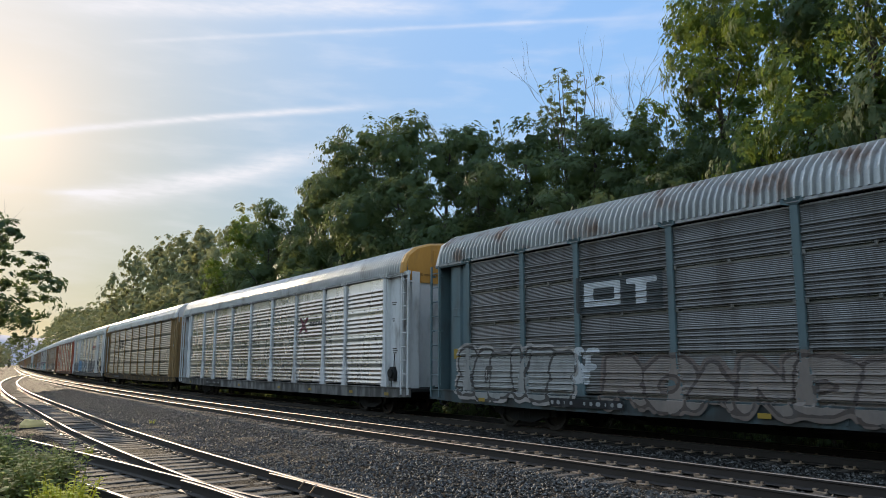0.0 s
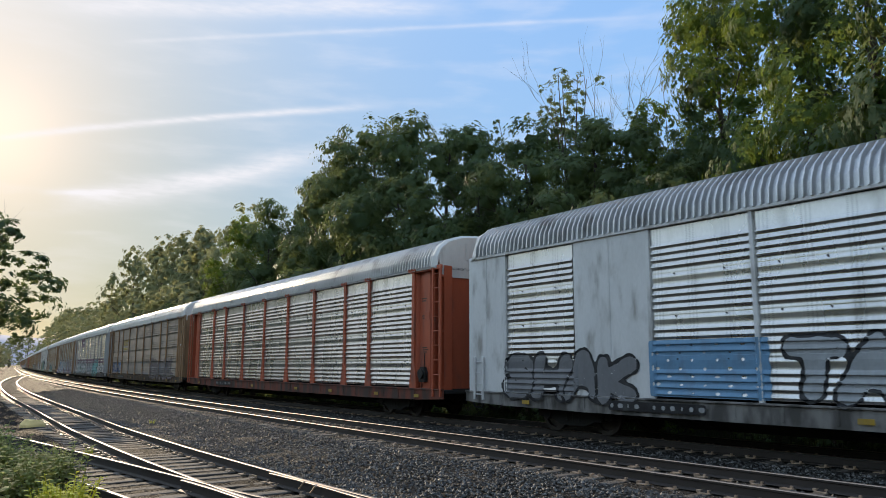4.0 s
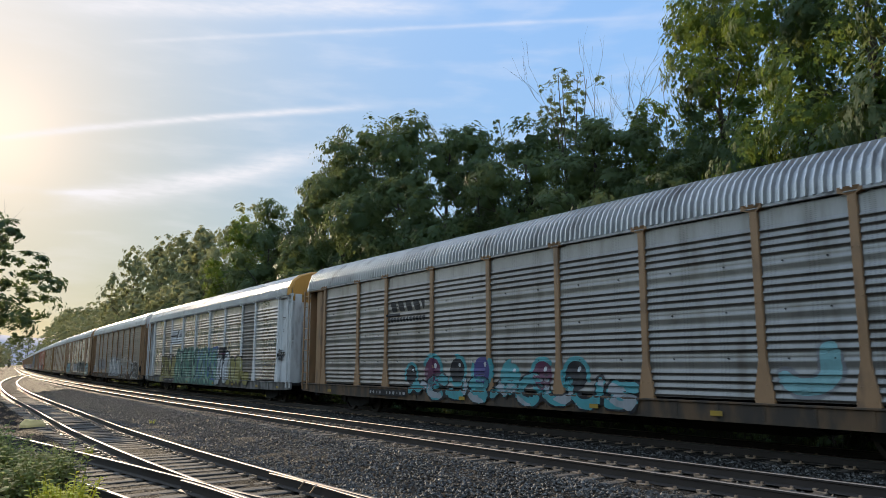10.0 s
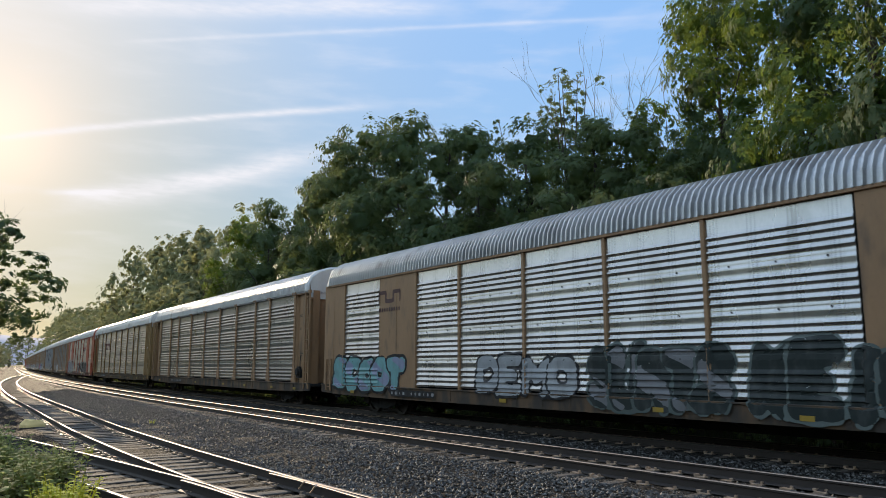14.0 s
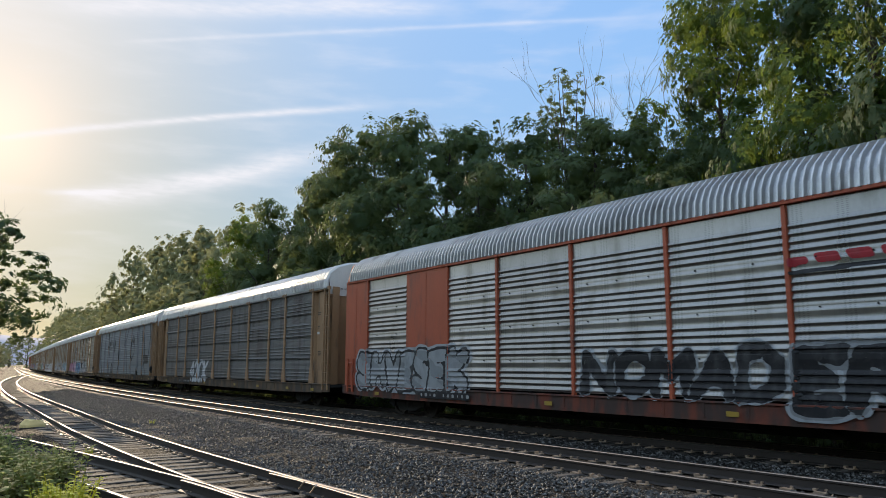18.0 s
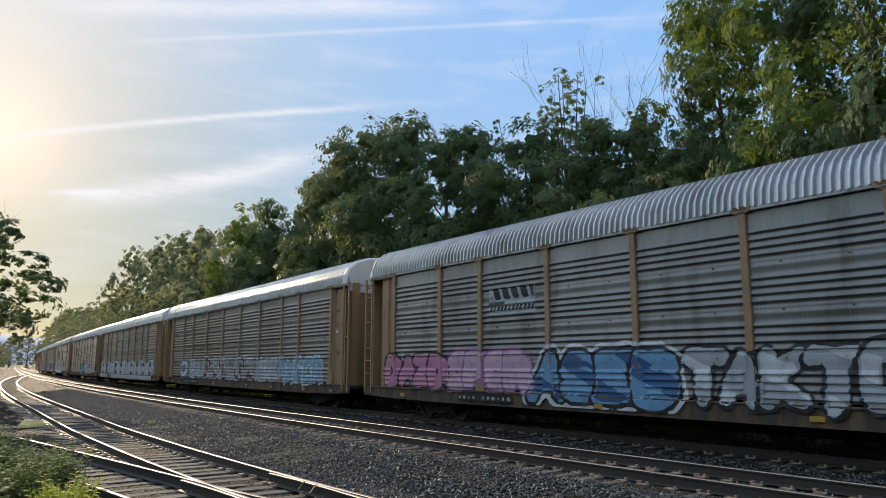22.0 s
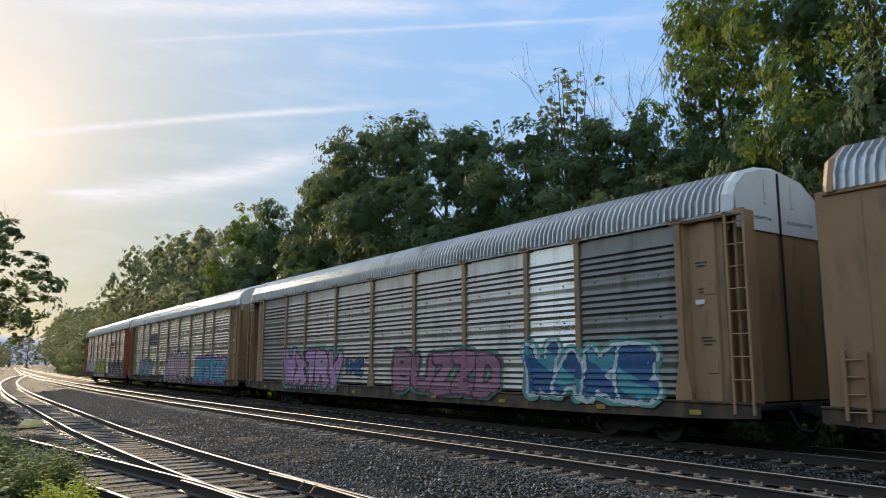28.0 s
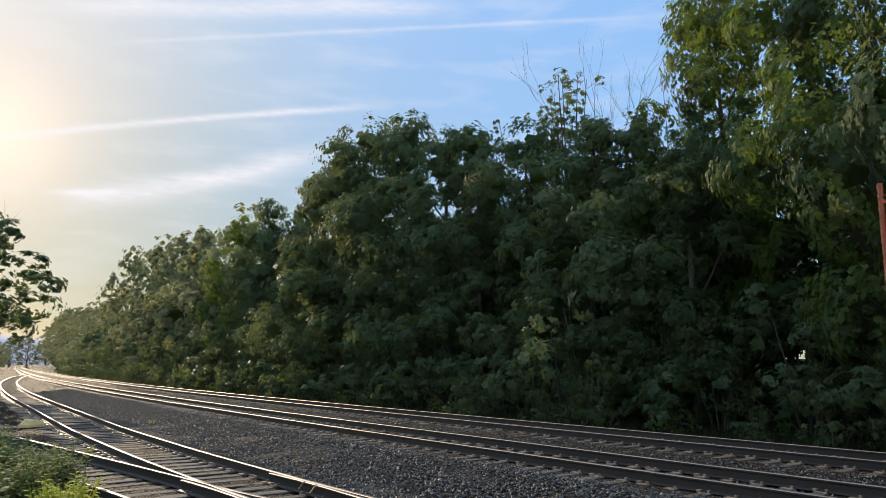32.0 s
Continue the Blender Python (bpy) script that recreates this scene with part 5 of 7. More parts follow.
def paint_wagons():
    g, t = graffiti, tag
    g(0, -10.9, 0.98, -6.1, 1.9, "GNUORZSA", CHALK, BLACK, cell=0.03)
    g(0, -5.3, 0.85, 1.7, 2.05, "OIUSIOEFO", GOLD, BLACK, (0.6, 0.66, 0.58), thick=0.17, glint=LIME)
    patch(0, -5.2, 0.6, 1.9, 0.93, [(0.5, 0.58, 0.48), SCARLET], lambda u, v: np.where(np.sin(u * 37) > -0.6, 1, 2), 0.05, "painted_band", "pale green painted sill")
    g(0, 3.4, 0.7, 11.4, 2.05, "WAXERSWARK", BLACK, CHALK, thick=0.18, edge=0.03, glint=GREY)
    patch(0, 4.6, 3.0, 6.9, 3.75, [SCARLET, BLACK], lead_bar, label="slanted red mark over a black bar")
    g(1, -10.0, 0.85, -5.4, 2.05, "HERBY", AQUA, BLACK, thick=0.14, edge=0.04, glint=PINK)
    g(1, -1.5, 0.7, 3.6, 2.4, "ANAM", (0.50, 0.32, 0.36), WINE, (0.40, 0.38, 0.42), thick=0.2)
    g(1, 5.6, 0.75, 11.4, 2.05, "BESTAC", AQUA, INDIGO, MAUVE, thick=0.15, edge=0.06, glint=SKY_BLUE)
    patch(1, -6.9, 3.05, -4.4, 3.85, [GREY, BLACK], bars_on_plate, label="faded black mark on grey")
    t(1, -3.3, 1.6, -2.4, 2.0, "APOS", BLACK)
    g(2, -9.0, 0.75, -3.8, 2.2, "WXTRV", (0.5, 0.28, 0.45), WINE, GREEN, thick=0.15, edge=0.06)
    g(2, -3.5, 1.3, -2.0, 1.85, "IMK", DEEP_BLUE, BLACK, cell=0.025)
    g(2, 0.2, 0.8, 5.8, 2.0, "BUZZD", (0.36, 0.16, 0.22), WINE, (0.07, 0.2, 0.13), thick=0.15, edge=0.05)
    g(2, 6.9, 0.85, 11.2, 2.05, "WAKE", DEEP_BLUE, CHALK, (0.12, 0.34, 0.28), thick=0.17, edge=0.06, glint=AQUA)
    g(3, -12.2, 0.85, -9.8, 1.95, "CAR", PALE, CHALK, thick=0.2, cell=0.03)
    g(3, -8.2, 0.7, 2.0, 2.15, "EKINESTA", (0.45, 0.40, 0.40), CHALK, (0.12, 0.33, 0.30), thick=0.17, edge=0.06, glint=(0.34, 0.30, 0.36))
    patch(3, -6.95, 3.0, -4.75, 3.8, [GREY, BLACK], bars_on_plate, label="faded black mark on grey")
    g(4, -12.2, 1.1, -6.0, 1.95, "MONEG", (0.5, 0.48, 0.36), BLACK, thick=0.14)
    g(4, -2.1, 0.75, 2.3, 2.0, "ABK", AQUA, BLACK, (0.14, 0.26, 0.36), thick=0.17)
    g(4, 4.1, 0.8, 9.3, 2.05, "SASER", CHALK, SCARLET, None, thick=0.19, edge=0.05, glint=(0.5, 0.42, 0.48))
    patch(4, -7.0, 2.8, -4.9, 3.7, [BLACK], bars_mark, label="dark mark")
    patch(5, -12.2, 0.62, 11.3, 2.05, [(0.55, 0.56, 0.58), (0.12, 0.09, 0.12)], wash, 0.05, "whitewash", "broken band of whitewash and letters")
    patch(5, -6.45, 3.1, -4.85, 3.72, [(0.60, 0.38, 0.03)], lambda u, v: np.where(((v > 0.36) & (np.abs((u * 3 + 0.1) % 1 - 0.5) < 0.42) & ~((np.abs(v - 0.66) < 0.1) & (np.abs((u * 3) % 1 - 0.6) < 0.18))) | (v < 0.2), 1, 0), label="bold yellow mark over a bar")
    g(6, -9.4, 0.98, -8.0, 1.85, "O", CHALK, INDIGO, SKY_BLUE)
    g(6, -7.4, 0.98, -4.7, 1.9, "ERU", PALE, CHALK)
    g(6, -4.6, 0.95, 3.4, 2.0, "COBOYLETZ", (0.30, 0.30, 0.32), CHALK, thick=0.12, edge=0.04, glint=WINE)
    g(6, 3.9, 0.95, 6.4, 1.9, "MERE", PALE, CHALK, thick=0.16)
    g(6, 6.6, 0.9, 11.3, 1.95, "AXSOR", (0.22, 0.36, 0.46), CHALK, thick=0.15)
    g(7, -12.2, 0.95, -8.7, 2.05, "DAZD", PINK, BLACK, thick=0.18, edge=0.06)
    g(7, -8.6, 0.95, -5.0, 2.1, "OFOR", (0.58, 0.36, 0.46), MAUVE, thick=0.22, edge=0.05)
    g(7, -4.9, 0.75, -0.3, 2.05, "ASEB", SKY_BLUE, BLACK, CHALK, thick=0.17, edge=0.06, glint=DEEP_BLUE)
    g(7, -0.2, 0.8, 5.3, 2.05, "TAKTOR", PALE, BLACK, thick=0.15, edge=0.05, glint=CHALK)
    patch(7, -6.6, 3.05, -4.7, 3.75, [PALE, BLACK], bars_on_plate, label="dark mark on a pale panel")
    # huge silver cover with black strokes
    patch(8, -12.0, 0.97, 11.6, 4.66, [(0.24, 0.26, 0.285)], lambda u, v: np.where(v > -1, 1, 0), 0.16, "silver_cover", "silver paint rolled over the whole side")
    for x0, z0, x1, z1, k, th in ((-11.7, 0.75, -10.0, 4.6, "18 04 22 60", 0.06), (-9.5, 2.6, -8.8, 3.9, "46 42", 0.2), (-7.4, 0.8, -5.9, 4.85, "08 45 40", 0.03), (-6.6, 2.9, -5.6, 4.85, "88 32", 0.04), (-4.6, 2.6, -3.5, 4.1, "35 55 53", 0.24), (-5.5, 0.7, -4.3, 1.9, "00 27 76 72", 0.13),
                              (-2.2, 0.7, -1.0, 4.8, "28 62 10", 0.022), (0.4, 0.9, 2.6, 4.8, "88 35 37;45 80", 0.025), (3.8, 2.1, 5.2, 4.0, "26 02 30 82 86 58 26", 0.045), (4.5, 3.0, 5.1, 3.9, "24 66", 0.2), (6.2, 0.7, 7.0, 4.8, "08 60 00", 0.025), (6.3, 0.7, 7.6, 1.4, "04 44", 0.3), (8.0, 0.7, 9.2, 4.9, "08 60", 0.02),
                              (8.9, 1.9, 11.2, 4.75, "68 86 60 20 06", 0.035), (9.0, 1.95, 10.6, 2.6, "14 73", 0.3), (9.0, 0.7, 10.2, 2.0, "08 80", 0.05)):
        X, Z = np.meshgrid(np.arange(x0 - 0.3, x1 + 0.3, 0.024), np.arange(0.6, 4.68, 0.024), indexing="ij")
        d = sdf_lines(X, Z, k, x0, z0, x1 - x0, z1 - z0, 0.0, 0)
        ob = paint_on(8, [BLACK], np.where(d < th * (z1 - z0) + 0.02 * np.sin(Z * 2.2 + X), 1, 0), X, Z, "black_stroke")
        if ob:
            ob.location.y = -0.005
    patch(8, -7.3, 3.0, -5.1, 3.8, [BLACK], bars_mark, label="black bar mark").location.y = -0.006
    t(9, -6.0, 0.75, -2.4, 1.95, "420K", CHALK, 0.085, 0.03, 0, "white sprayed letters")
    for x0, x1, zz in ((-11.8, -9.2, 3.75), (-8.9, -7.2, 2.8), (-4.0, -1.6, 3.72), (-1.2, 1.2, 3.4), (1.6, 4.0, 2.8), (4.4, 6.8, 3.4), (7.2, 8.7, 2.75), (9.1, 11.5, 3.3), (-6.9, -4.4, 1.9), (4.4, 6.8, 1.95), (9.1, 11.5, 2.0)):
        patch(9, x0, zz, x1, zz + 0.08, [(0.19, 0.19, 0.19)], lambda u, v: np.where(u > -1, 1, 0), 0.03, "bare_strip", "bare metal strip")
    g(10, -12.3, 0.85, -5.9, 2.1, "SHVESEK", (0.36, 0.37, 0.38), BLACK, (0.42, 0.43, 0.45), thick=0.16, edge=0.05, glint=(0.27, 0.28, 0.29))
    g(10, -1.3, 0.95, 3.9, 2.0, "NOMAD", BLACK, (0.25, 0.26, 0.27), PALE, thick=0.14, edge=0.02)
    g(10, 4.1, 0.75, 8.0, 2.0, "ERAS", BLACK, (0.25, 0.26, 0.27), PALE, thick=0.15, edge=0.03)
    patch(10, 4.15, 3.2, 6.6, 3.75, [SCARLET, BLACK], lead_bar, label="slanted red mark over a black bar")
    patch(11, -7.0, 3.0, -4.45, 3.75, [CHALK, (0.16, 0.03, 0.04)], lambda u, v: np.where((v > 0.12) & (v < 0.88) & (((v > 0.62) & (np.abs((u * 3.0) % 1 - 0.5) < 0.44)) | (np.abs((u * 3.0) % 1 - 0.5) < 0.14)), 2, 0), label="dark red block mark")
    g(13, -12.4, 0.75, -7.6, 1.95, "SCOOT", (0.20, 0.42, 0.42), BLACK, thick=0.2, edge=0.06, glint=(0.30, 0.33, 0.46))
    g(13, -3.6, 0.85, 0.3, 1.9, "DEMO", (0.40, 0.41, 0.42), BLACK, thick=0.15)
    g(13, 0.8, 0.65, 4.5, 2.1, "SURTS", (0.02, 0.03, 0.028), (0.10, 0.13, 0.12), thick=0.16, edge=0.03, glint=GREY)
    g(13, 5.1, 0.65, 8.3, 2.1, "KEIO", (0.02, 0.03, 0.028), (0.14, 0.17, 0.16), thick=0.17, edge=0.03)
    g(13, 9.2, 0.65, 11.9, 1.85, "CUR", (0.26, 0.40, 0.42), BLACK, thick=0.17, edge=0.06)
    patch(13, -9.1, 3.75, -7.7, 4.2, [(0.11, 0.05, 0.045)], wave_mark, label="dark brown wavy mark")
    patch(13, -9.1, 3.48, -7.7, 3.6, [(0.11, 0.05, 0.045)], lambda u, v: np.where(np.abs((u * 9) % 1 - 0.5) < 0.34, 1, 0), label="small dark bars")
    g(14, -9.4, 1.3, -4.6, 2.2, "ROVERS", (0.24, 0.24, 0.25), GREY, thick=0.18)
    g(14, -2.4, 0.85, 3.0, 2.2, "GMEHTK", CHALK, GREY, PALE, thick=0.18, edge=0.05, glint=PALE)
    t(14, 3.3, 0.6, 7.0, 2.25, "OMRAO", CHALK, 0.018, 0.03)
    for k, word in enumerate(("WON", "CANT", "YOU")):
        t(14, 7.4, 0.95 + 0.42 * k, 8.4, 1.3 + 0.42 * k, word, CHALK, 0.06, 0.025, k)
    g(14, 8.5, 0.7, 11.6, 1.85, "SHERK", BLACK, CHALK, thick=0.15)
    g(14, -11.8, 1.0, -10.8, 1.9, "A8", PALE, CHALK, thick=0.08)
    g(15, -9.2, 0.65, -5.7, 2.15, "ZEVK", (0.29, 0.25, 0.08), (0.06, 0.045, 0.04), thick=0.17, edge=0.05, glint=(0.36, 0.33, 0.15))
    g(15, -5.8, 0.62, 2.9, 2.45, "AKNEVXAKS", (0.12, 0.27, 0.20), (0.05, 0.09, 0.085), (0.13, 0.24, 0.19), thick=0.13, edge=0.045, glint=(0.26, 0.40, 0.30))
    for x0, z0, x1, z1, word, c in ((-9.5, 1.1, -6.4, 2.3, "XKVXZ", (0.06, 0.04, 0.04)), (-5.6, 1.0, -1.0, 2.55, "VZKAX", (0.045, 0.07, 0.07)), (-1.0, 0.9, 3.0, 2.5, "KXVZ", (0.10, 0.16, 0.34))):
        t(15, x0, z0, x1, z1, word, c, 0.028, 0.03).location.y = -0.004
    g(15, 4.9, 0.7, 6.9, 2.0, "CWM", (0.29, 0.25, 0.08), (0.06, 0.045, 0.04), thick=0.2, edge=0.06, glint=(0.36, 0.33, 0.15))
    g(15, 6.8, 0.66, 8.2, 1.35, "PS", (0.29, 0.25, 0.08), (0.06, 0.045, 0.04), thick=0.2, edge=0.06)
    t(15, 11.9, 1.9, 12.6, 2.3, "ROEH", BLACK, 0.05, 0.02)
    g(15, 3.0, 0.7, 4.9, 2.2, "OoO", CHALK, BLACK, thick=0.14, edge=0.06)
    patch(15, 2.95, 2.05, 4.9, 2.6, [BLACK, WINE], lambda u, v: np.where((np.abs(u - 0.5) < 0.32) & (v > 0.3) | (v < 0.3) & (np.abs(u - 0.5) < 0.48), np.where((v > 0.3) & (v < 0.45), 2, 1), 0), name="painted_hat", label="black painted hat shape")
    patch(15, -7.0, 3.0, -4.3, 3.85, [CHALK, BLACK], lambda u, v: np.where(((np.abs(v - 0.62) < 0.05) & (u < 0.45)) | ((np.abs(u - 0.52 - (v - 0.6) * 0.3) < 0.05) & (v > 0.4)) | ((np.abs(v - 0.7) < 0.04) & (u > 0.7)) | ((np.abs(v - 0.58) < 0.04) & (u > 0.68)) | ((np.abs(v - 0.15) < 0.05) & (np.abs((u * 11) % 1 - 0.5) < 0.35)), 2, 1), label="black mark on a white panel")
    patch(16, -6.95, 3.0, -4.6, 3.75, [BLACK], bars_mark, label="black bar mark")
    for k, (cx, cz, rr, c) in enumerate(((-5.4, 1.35, 0.42, BLACK), (-4.2, 1.45, 0.6, WINE), (-2.9, 1.5, 0.5, BLACK), (-1.7, 1.5, 0.55, INDIGO), (-0.4, 1.35, 0.5, AQUA), (0.8, 1.4, 0.5, WINE), (2.0, 1.4, 0.5, BLACK))):
        patch(16, cx - rr, max(0.6, cz - rr), cx + rr, cz + rr, [c, AQUA, CHALK], lambda u, v, k=k: np.where(np.hypot(u - 0.5, v - 0.5) < 0.36, np.where((np.hypot(u - 0.62, v - 0.66) < 0.07), 3, 1), np.where((np.hypot(u - 0.5, v - 0.5) < 0.48) & (np.sin(np.arctan2(v - 0.5, u - 0.5) + k) > -0.6), 2, 0)), 0.03, "painted_ball", "painted dark ball with a teal rim")
    g(16, -5.5, 0.62, 4.0, 1.35, "~CJS~CUJS", AQUA, BLACK, thick=0.16, edge=0.06, glint=PALE)
    g(16, 7.3, 1.1, 8.4, 2.1, "J", (0.20, 0.40, 0.42), GREY, thick=0.16)
    patch(17, -11.8, 0.6, 11.6, 1.25, [INDIGO, WINE, DEEP_BLUE], lambda u, v: np.where(v < 0.75 + 0.2 * np.sin(u * 31), 1 + (np.floor(u * 9) % 3).astype(int), 0), 0.06, "painted_band", "dark purple and blue painted band")
    g(17, -8.8, 0.65, -1.0, 2.25, "OURSE", PALE, CHALK, BLACK, thick=0.14, edge=0.06, glint=SKY_BLUE)
    g(17, 0.3, 1.0, 1.9, 2.0, "OA", PALE, CHALK, DEEP_BLUE, thick=0.12, edge=0.06)
    g(17, 3.0, 0.65, 11.5, 2.4, "HKCSACOES", (0.28, 0.22, 0.20), CHALK, BLACK, thick=0.13, edge=0.03, glint=(0.22, 0.22, 0.30))
    patch(17, -6.9, 3.0, -4.5, 3.8, [BLACK], bars_mark, label="black bar mark")
    for k, word in enumerate(("LOT", "EAST", "REX", "GO", "WANT", "AVE", "SE")):
        t(17, -12.75, 3.75 - 0.42 * k, -12.0, 4.1 - 0.42 * k, word, CHALK, 0.05, 0.02, k)
    patch(18, -11.9, 1.9, 11.6, 2.3, [(0.13, 0.05, 0.09)], lambda u, v: np.where(np.abs(v - 0.5) > 0.12, 1, 0), 0.05, "stripe", "faded purple stripe along the sheets")
    patch(18, -6.95, 3.75, -4.3, 4.6, [(0.16, 0.07, 0.13), CHALK], lambda u, v: np.where(((np.hypot((u - 0.16) * 2.4, v - 0.55) < 0.26) & (np.sin(v * 40) > -0.2)) | ((np.abs(v - 0.55) < 0.12) & (u > 0.32) & (u < 0.92) & (np.abs((u * 14) % 1 - 0.5) < 0.36)), 2, 1), label="dark purple panel with a white emblem")
    g(18, -10.3, 0.75, -2.2, 2.15, "SORPEKS", (0.42, 0.44, 0.45), (0.03, 0.12, 0.10), thick=0.13, edge=0.045, glint=(0.45, 0.47, 0.48))
    g(18, -1.0, 0.7, 3.2, 1.9, "ASEOS", PALE, BLACK, thick=0.16, edge=0.06)
    g(18, 3.6, 0.75, 7.3, 2.1, "HAK", (0.16, 0.46, 0.46), BLACK, AQUA, thick=0.2, edge=0.05)
    g(18, 8.0, 1.0, 11.2, 1.7, "WONTZ", CHALK, BLACK, thick=0.15)
    patch(19, -6.6, 2.95, -4.9, 3.75, [GOLD], lambda u, v: np.where(((v > 0.4) & (np.abs((u * 3) % 1 - 0.5) < 0.4) & ~((np.abs(v - 0.68) < 0.1) & (np.abs((u * 3) % 1 - 0.6) < 0.2))) | (v < 0.2), 1, 0), label="yellow mark over a yellow bar")
    g(19, -11.3, 1.1, -7.1, 1.95, "BOUZE", DEEP_BLUE, PALE, thick=0.1, edge=0.03)
    t(19, -6.0, 1.05, -1.8, 1.9, "ILAVHA", PALE, 0.03)
    t(19, -1.3, 1.05, 4.2, 1.95, "NOZBELT", PALE, 0.03)
    g(19, 4.3, 0.8, 11.0, 2.0, "ESNARBAL", (0.15, 0.14, 0.145), (0.26, 0.23, 0.23), (0.12, 0.07, 0.08), thick=0.12, edge=0.03)
    patch(21, 4.4, 3.15, 6.7, 3.75, [SCARLET, BLACK], lead_bar, label="slanted red mark over a black bar")
    g(21, -11.9, 0.8, -7.4, 1.95, "SHAK", GREY, BLACK, thick=0.16)
    patch(21, -7.0, 1.0, -4.2, 2.15, [SKY_BLUE], lambda u, v: np.where(np.sin(u * 30) * np.sin(v * 22) > -0.75, 1, 0), 0.05, "painted_patch", "faded blue paint patch")
    g(21, -4.0, 1.0, 0.2, 2.2, "TAMM", PALE, BLACK, thick=0.16)
    g(21, 1.7, 0.98, 6.8, 2.15, "SNEIP", GREY, BLACK, thick=0.14, edge=0.06)
    t(21, 8.9, 1.1, 11.3, 2.3, "VST", BLACK, 0.06)
    patch(22, -6.6, 3.1, -4.9, 3.75, [(0.05, 0.05, 0.055)], lambda u, v: np.where((np.abs(u - 0.22) < 0.16) & (np.abs(v - 0.5) > 0.26) | (np.abs(u - 0.12) < 0.05) | ((np.abs(u - 0.52) < 0.05) | (np.abs(u - 0.82) < 0.05) | (np.abs(u - 0.67 + (v - 0.5) * 0.3) < 0.05)) & (v > 0.1), 1, 0), label="black block mark")
    patch(23, 4.5, 3.0, 6.9, 3.6, [(0.18, 0.05, 0.06), BLACK], slash_mark, label="dark crossed mark and bars")
    patch(24, -7.0, 2.9, -4.45, 3.75, [(0.055, 0.06, 0.06), CHALK], ring_and_bar, label="white block mark on a dark panel")
    g(24, -11.8, 0.75, -7.3, 2.0, "SOBVES", (0.36, 0.35, 0.33), (0.08, 0.07, 0.065), (0.42, 0.38, 0.35), thick=0.17, edge=0.05)
    t(24, -7.2, 1.2, -6.5, 2.0, "SF", CHALK, 0.1)
    g(24, -6.2, 0.7, 11.0, 1.75, "ROANDEVSKILROUT", (0.27, 0.22, 0.19), (0.10, 0.075, 0.065), (0.20, 0.155, 0.13), thick=0.18, edge=0.05, cell=0.045)
    for n, z in ((24, 2.0), (5, 3.4), (22, 1.6), (0, 1.5)):
        part("notice_plate", M_PLACARD, spray((0.40, 0.26, 0.04)), CARS[n], "yellow notice plate", at=pose(-12.3, -1.53, z) @ Matrix.Diagonal((1.6, 1, 3.0, 1)))
    # number plates on the sills, yellow reflectors, stencil bars on the end bays
    for n in CARS:
        patch(n, -8.2 if LOOKS[n][1] else -8.0, 0.66, -5.6, 0.84, [BLACK, (0.36, 0.36, 0.36)], lambda u, v: np.where((v > 0.22) & (v < 0.8) & (np.abs((u * 11) % 1 - 0.5) < 0.22 + 0.1 * np.sin(np.floor(u * 11) * 2.1)) & (np.abs(u - 0.41) > 0.06), 2, np.where((u > 0.0), 1, 0)), 0.025, "number_plate", "dark plate with pale bars").location.y = -0.012
        for x in (-11.0, -2.5, 2.7, 6.0, 9.6, 12.2):
            part("reflector", M_REFLECTOR, spray((0.42, 0.27, 0.04)), CARS[n], at=pose(x, -1.662, 0.72))
        for x in ((12.1,) if not LOOKS[n][1] else (11.95,)):
            for k, (z, w) in enumerate(((3.75, 0.3), (3.68, 0.24), (3.2, 0.32), (3.13, 0.22), (2.2, 0.26), (2.13, 0.3), (2.06, 0.2))):
                part("stencil_bar", M_STENCIL, spray((0.07, 0.05, 0.035) if n not in (24, 10) else PALE), CARS[n], at=pose(x + 0.16 + 0.02 * k, -1.515 if not LOOKS[n][1] else -1.62, z) @ Matrix.Diagonal((w, 1, 1, 1)))
        for y in (-0.78, 0.78):
            part("lettering", M_NOTICE, spray(BLACK), CARS[n], "notice reading EXCESS HEIGHT CAR", at=pose(13.25, 0, 0) @ pose(0.05, y, 4.64, 90, 0, 90))
            part("door_hinge", M_HINGE, CREAM if n not in (7, 13, 15, 21, 23) else YELLOW, CARS[n], at=pose(13.295, y * 0.62, 4.98))


M_REFLECTOR = Shape().box((-0.14, -0.006, -0.05), (0.14, 0.0, 0.05), 0.002).mesh("reflector")
M_STENCIL = Shape().box((0.0, -0.004, 0.0), (1.0, 0.0, 0.035), 0.0).mesh("stencil_bar")


def words_mesh(text, size):
    cu = bpy.data.curves.new("lettering", "FONT")
    cu.body, cu.size, cu.align_x, cu.extrude, cu.resolution_u = text, size, "CENTER", 0.0, 2
    ob = bpy.data.objects.new("lettering", cu)
    me = bpy.data.meshes.new_from_object(ob)
    me.materials.clear()
    me.materials.append(None)
    bpy.data.objects.remove(ob)
    return me


M_NOTICE = words_mesh("EXCESS HEIGHT CAR", 0.105)
M_HINGE = Shape().box((0.0, -0.035, 0.0), (0.03, 0.035, 0.55), 0.008).mesh("door_hinge")
paint_wagons()


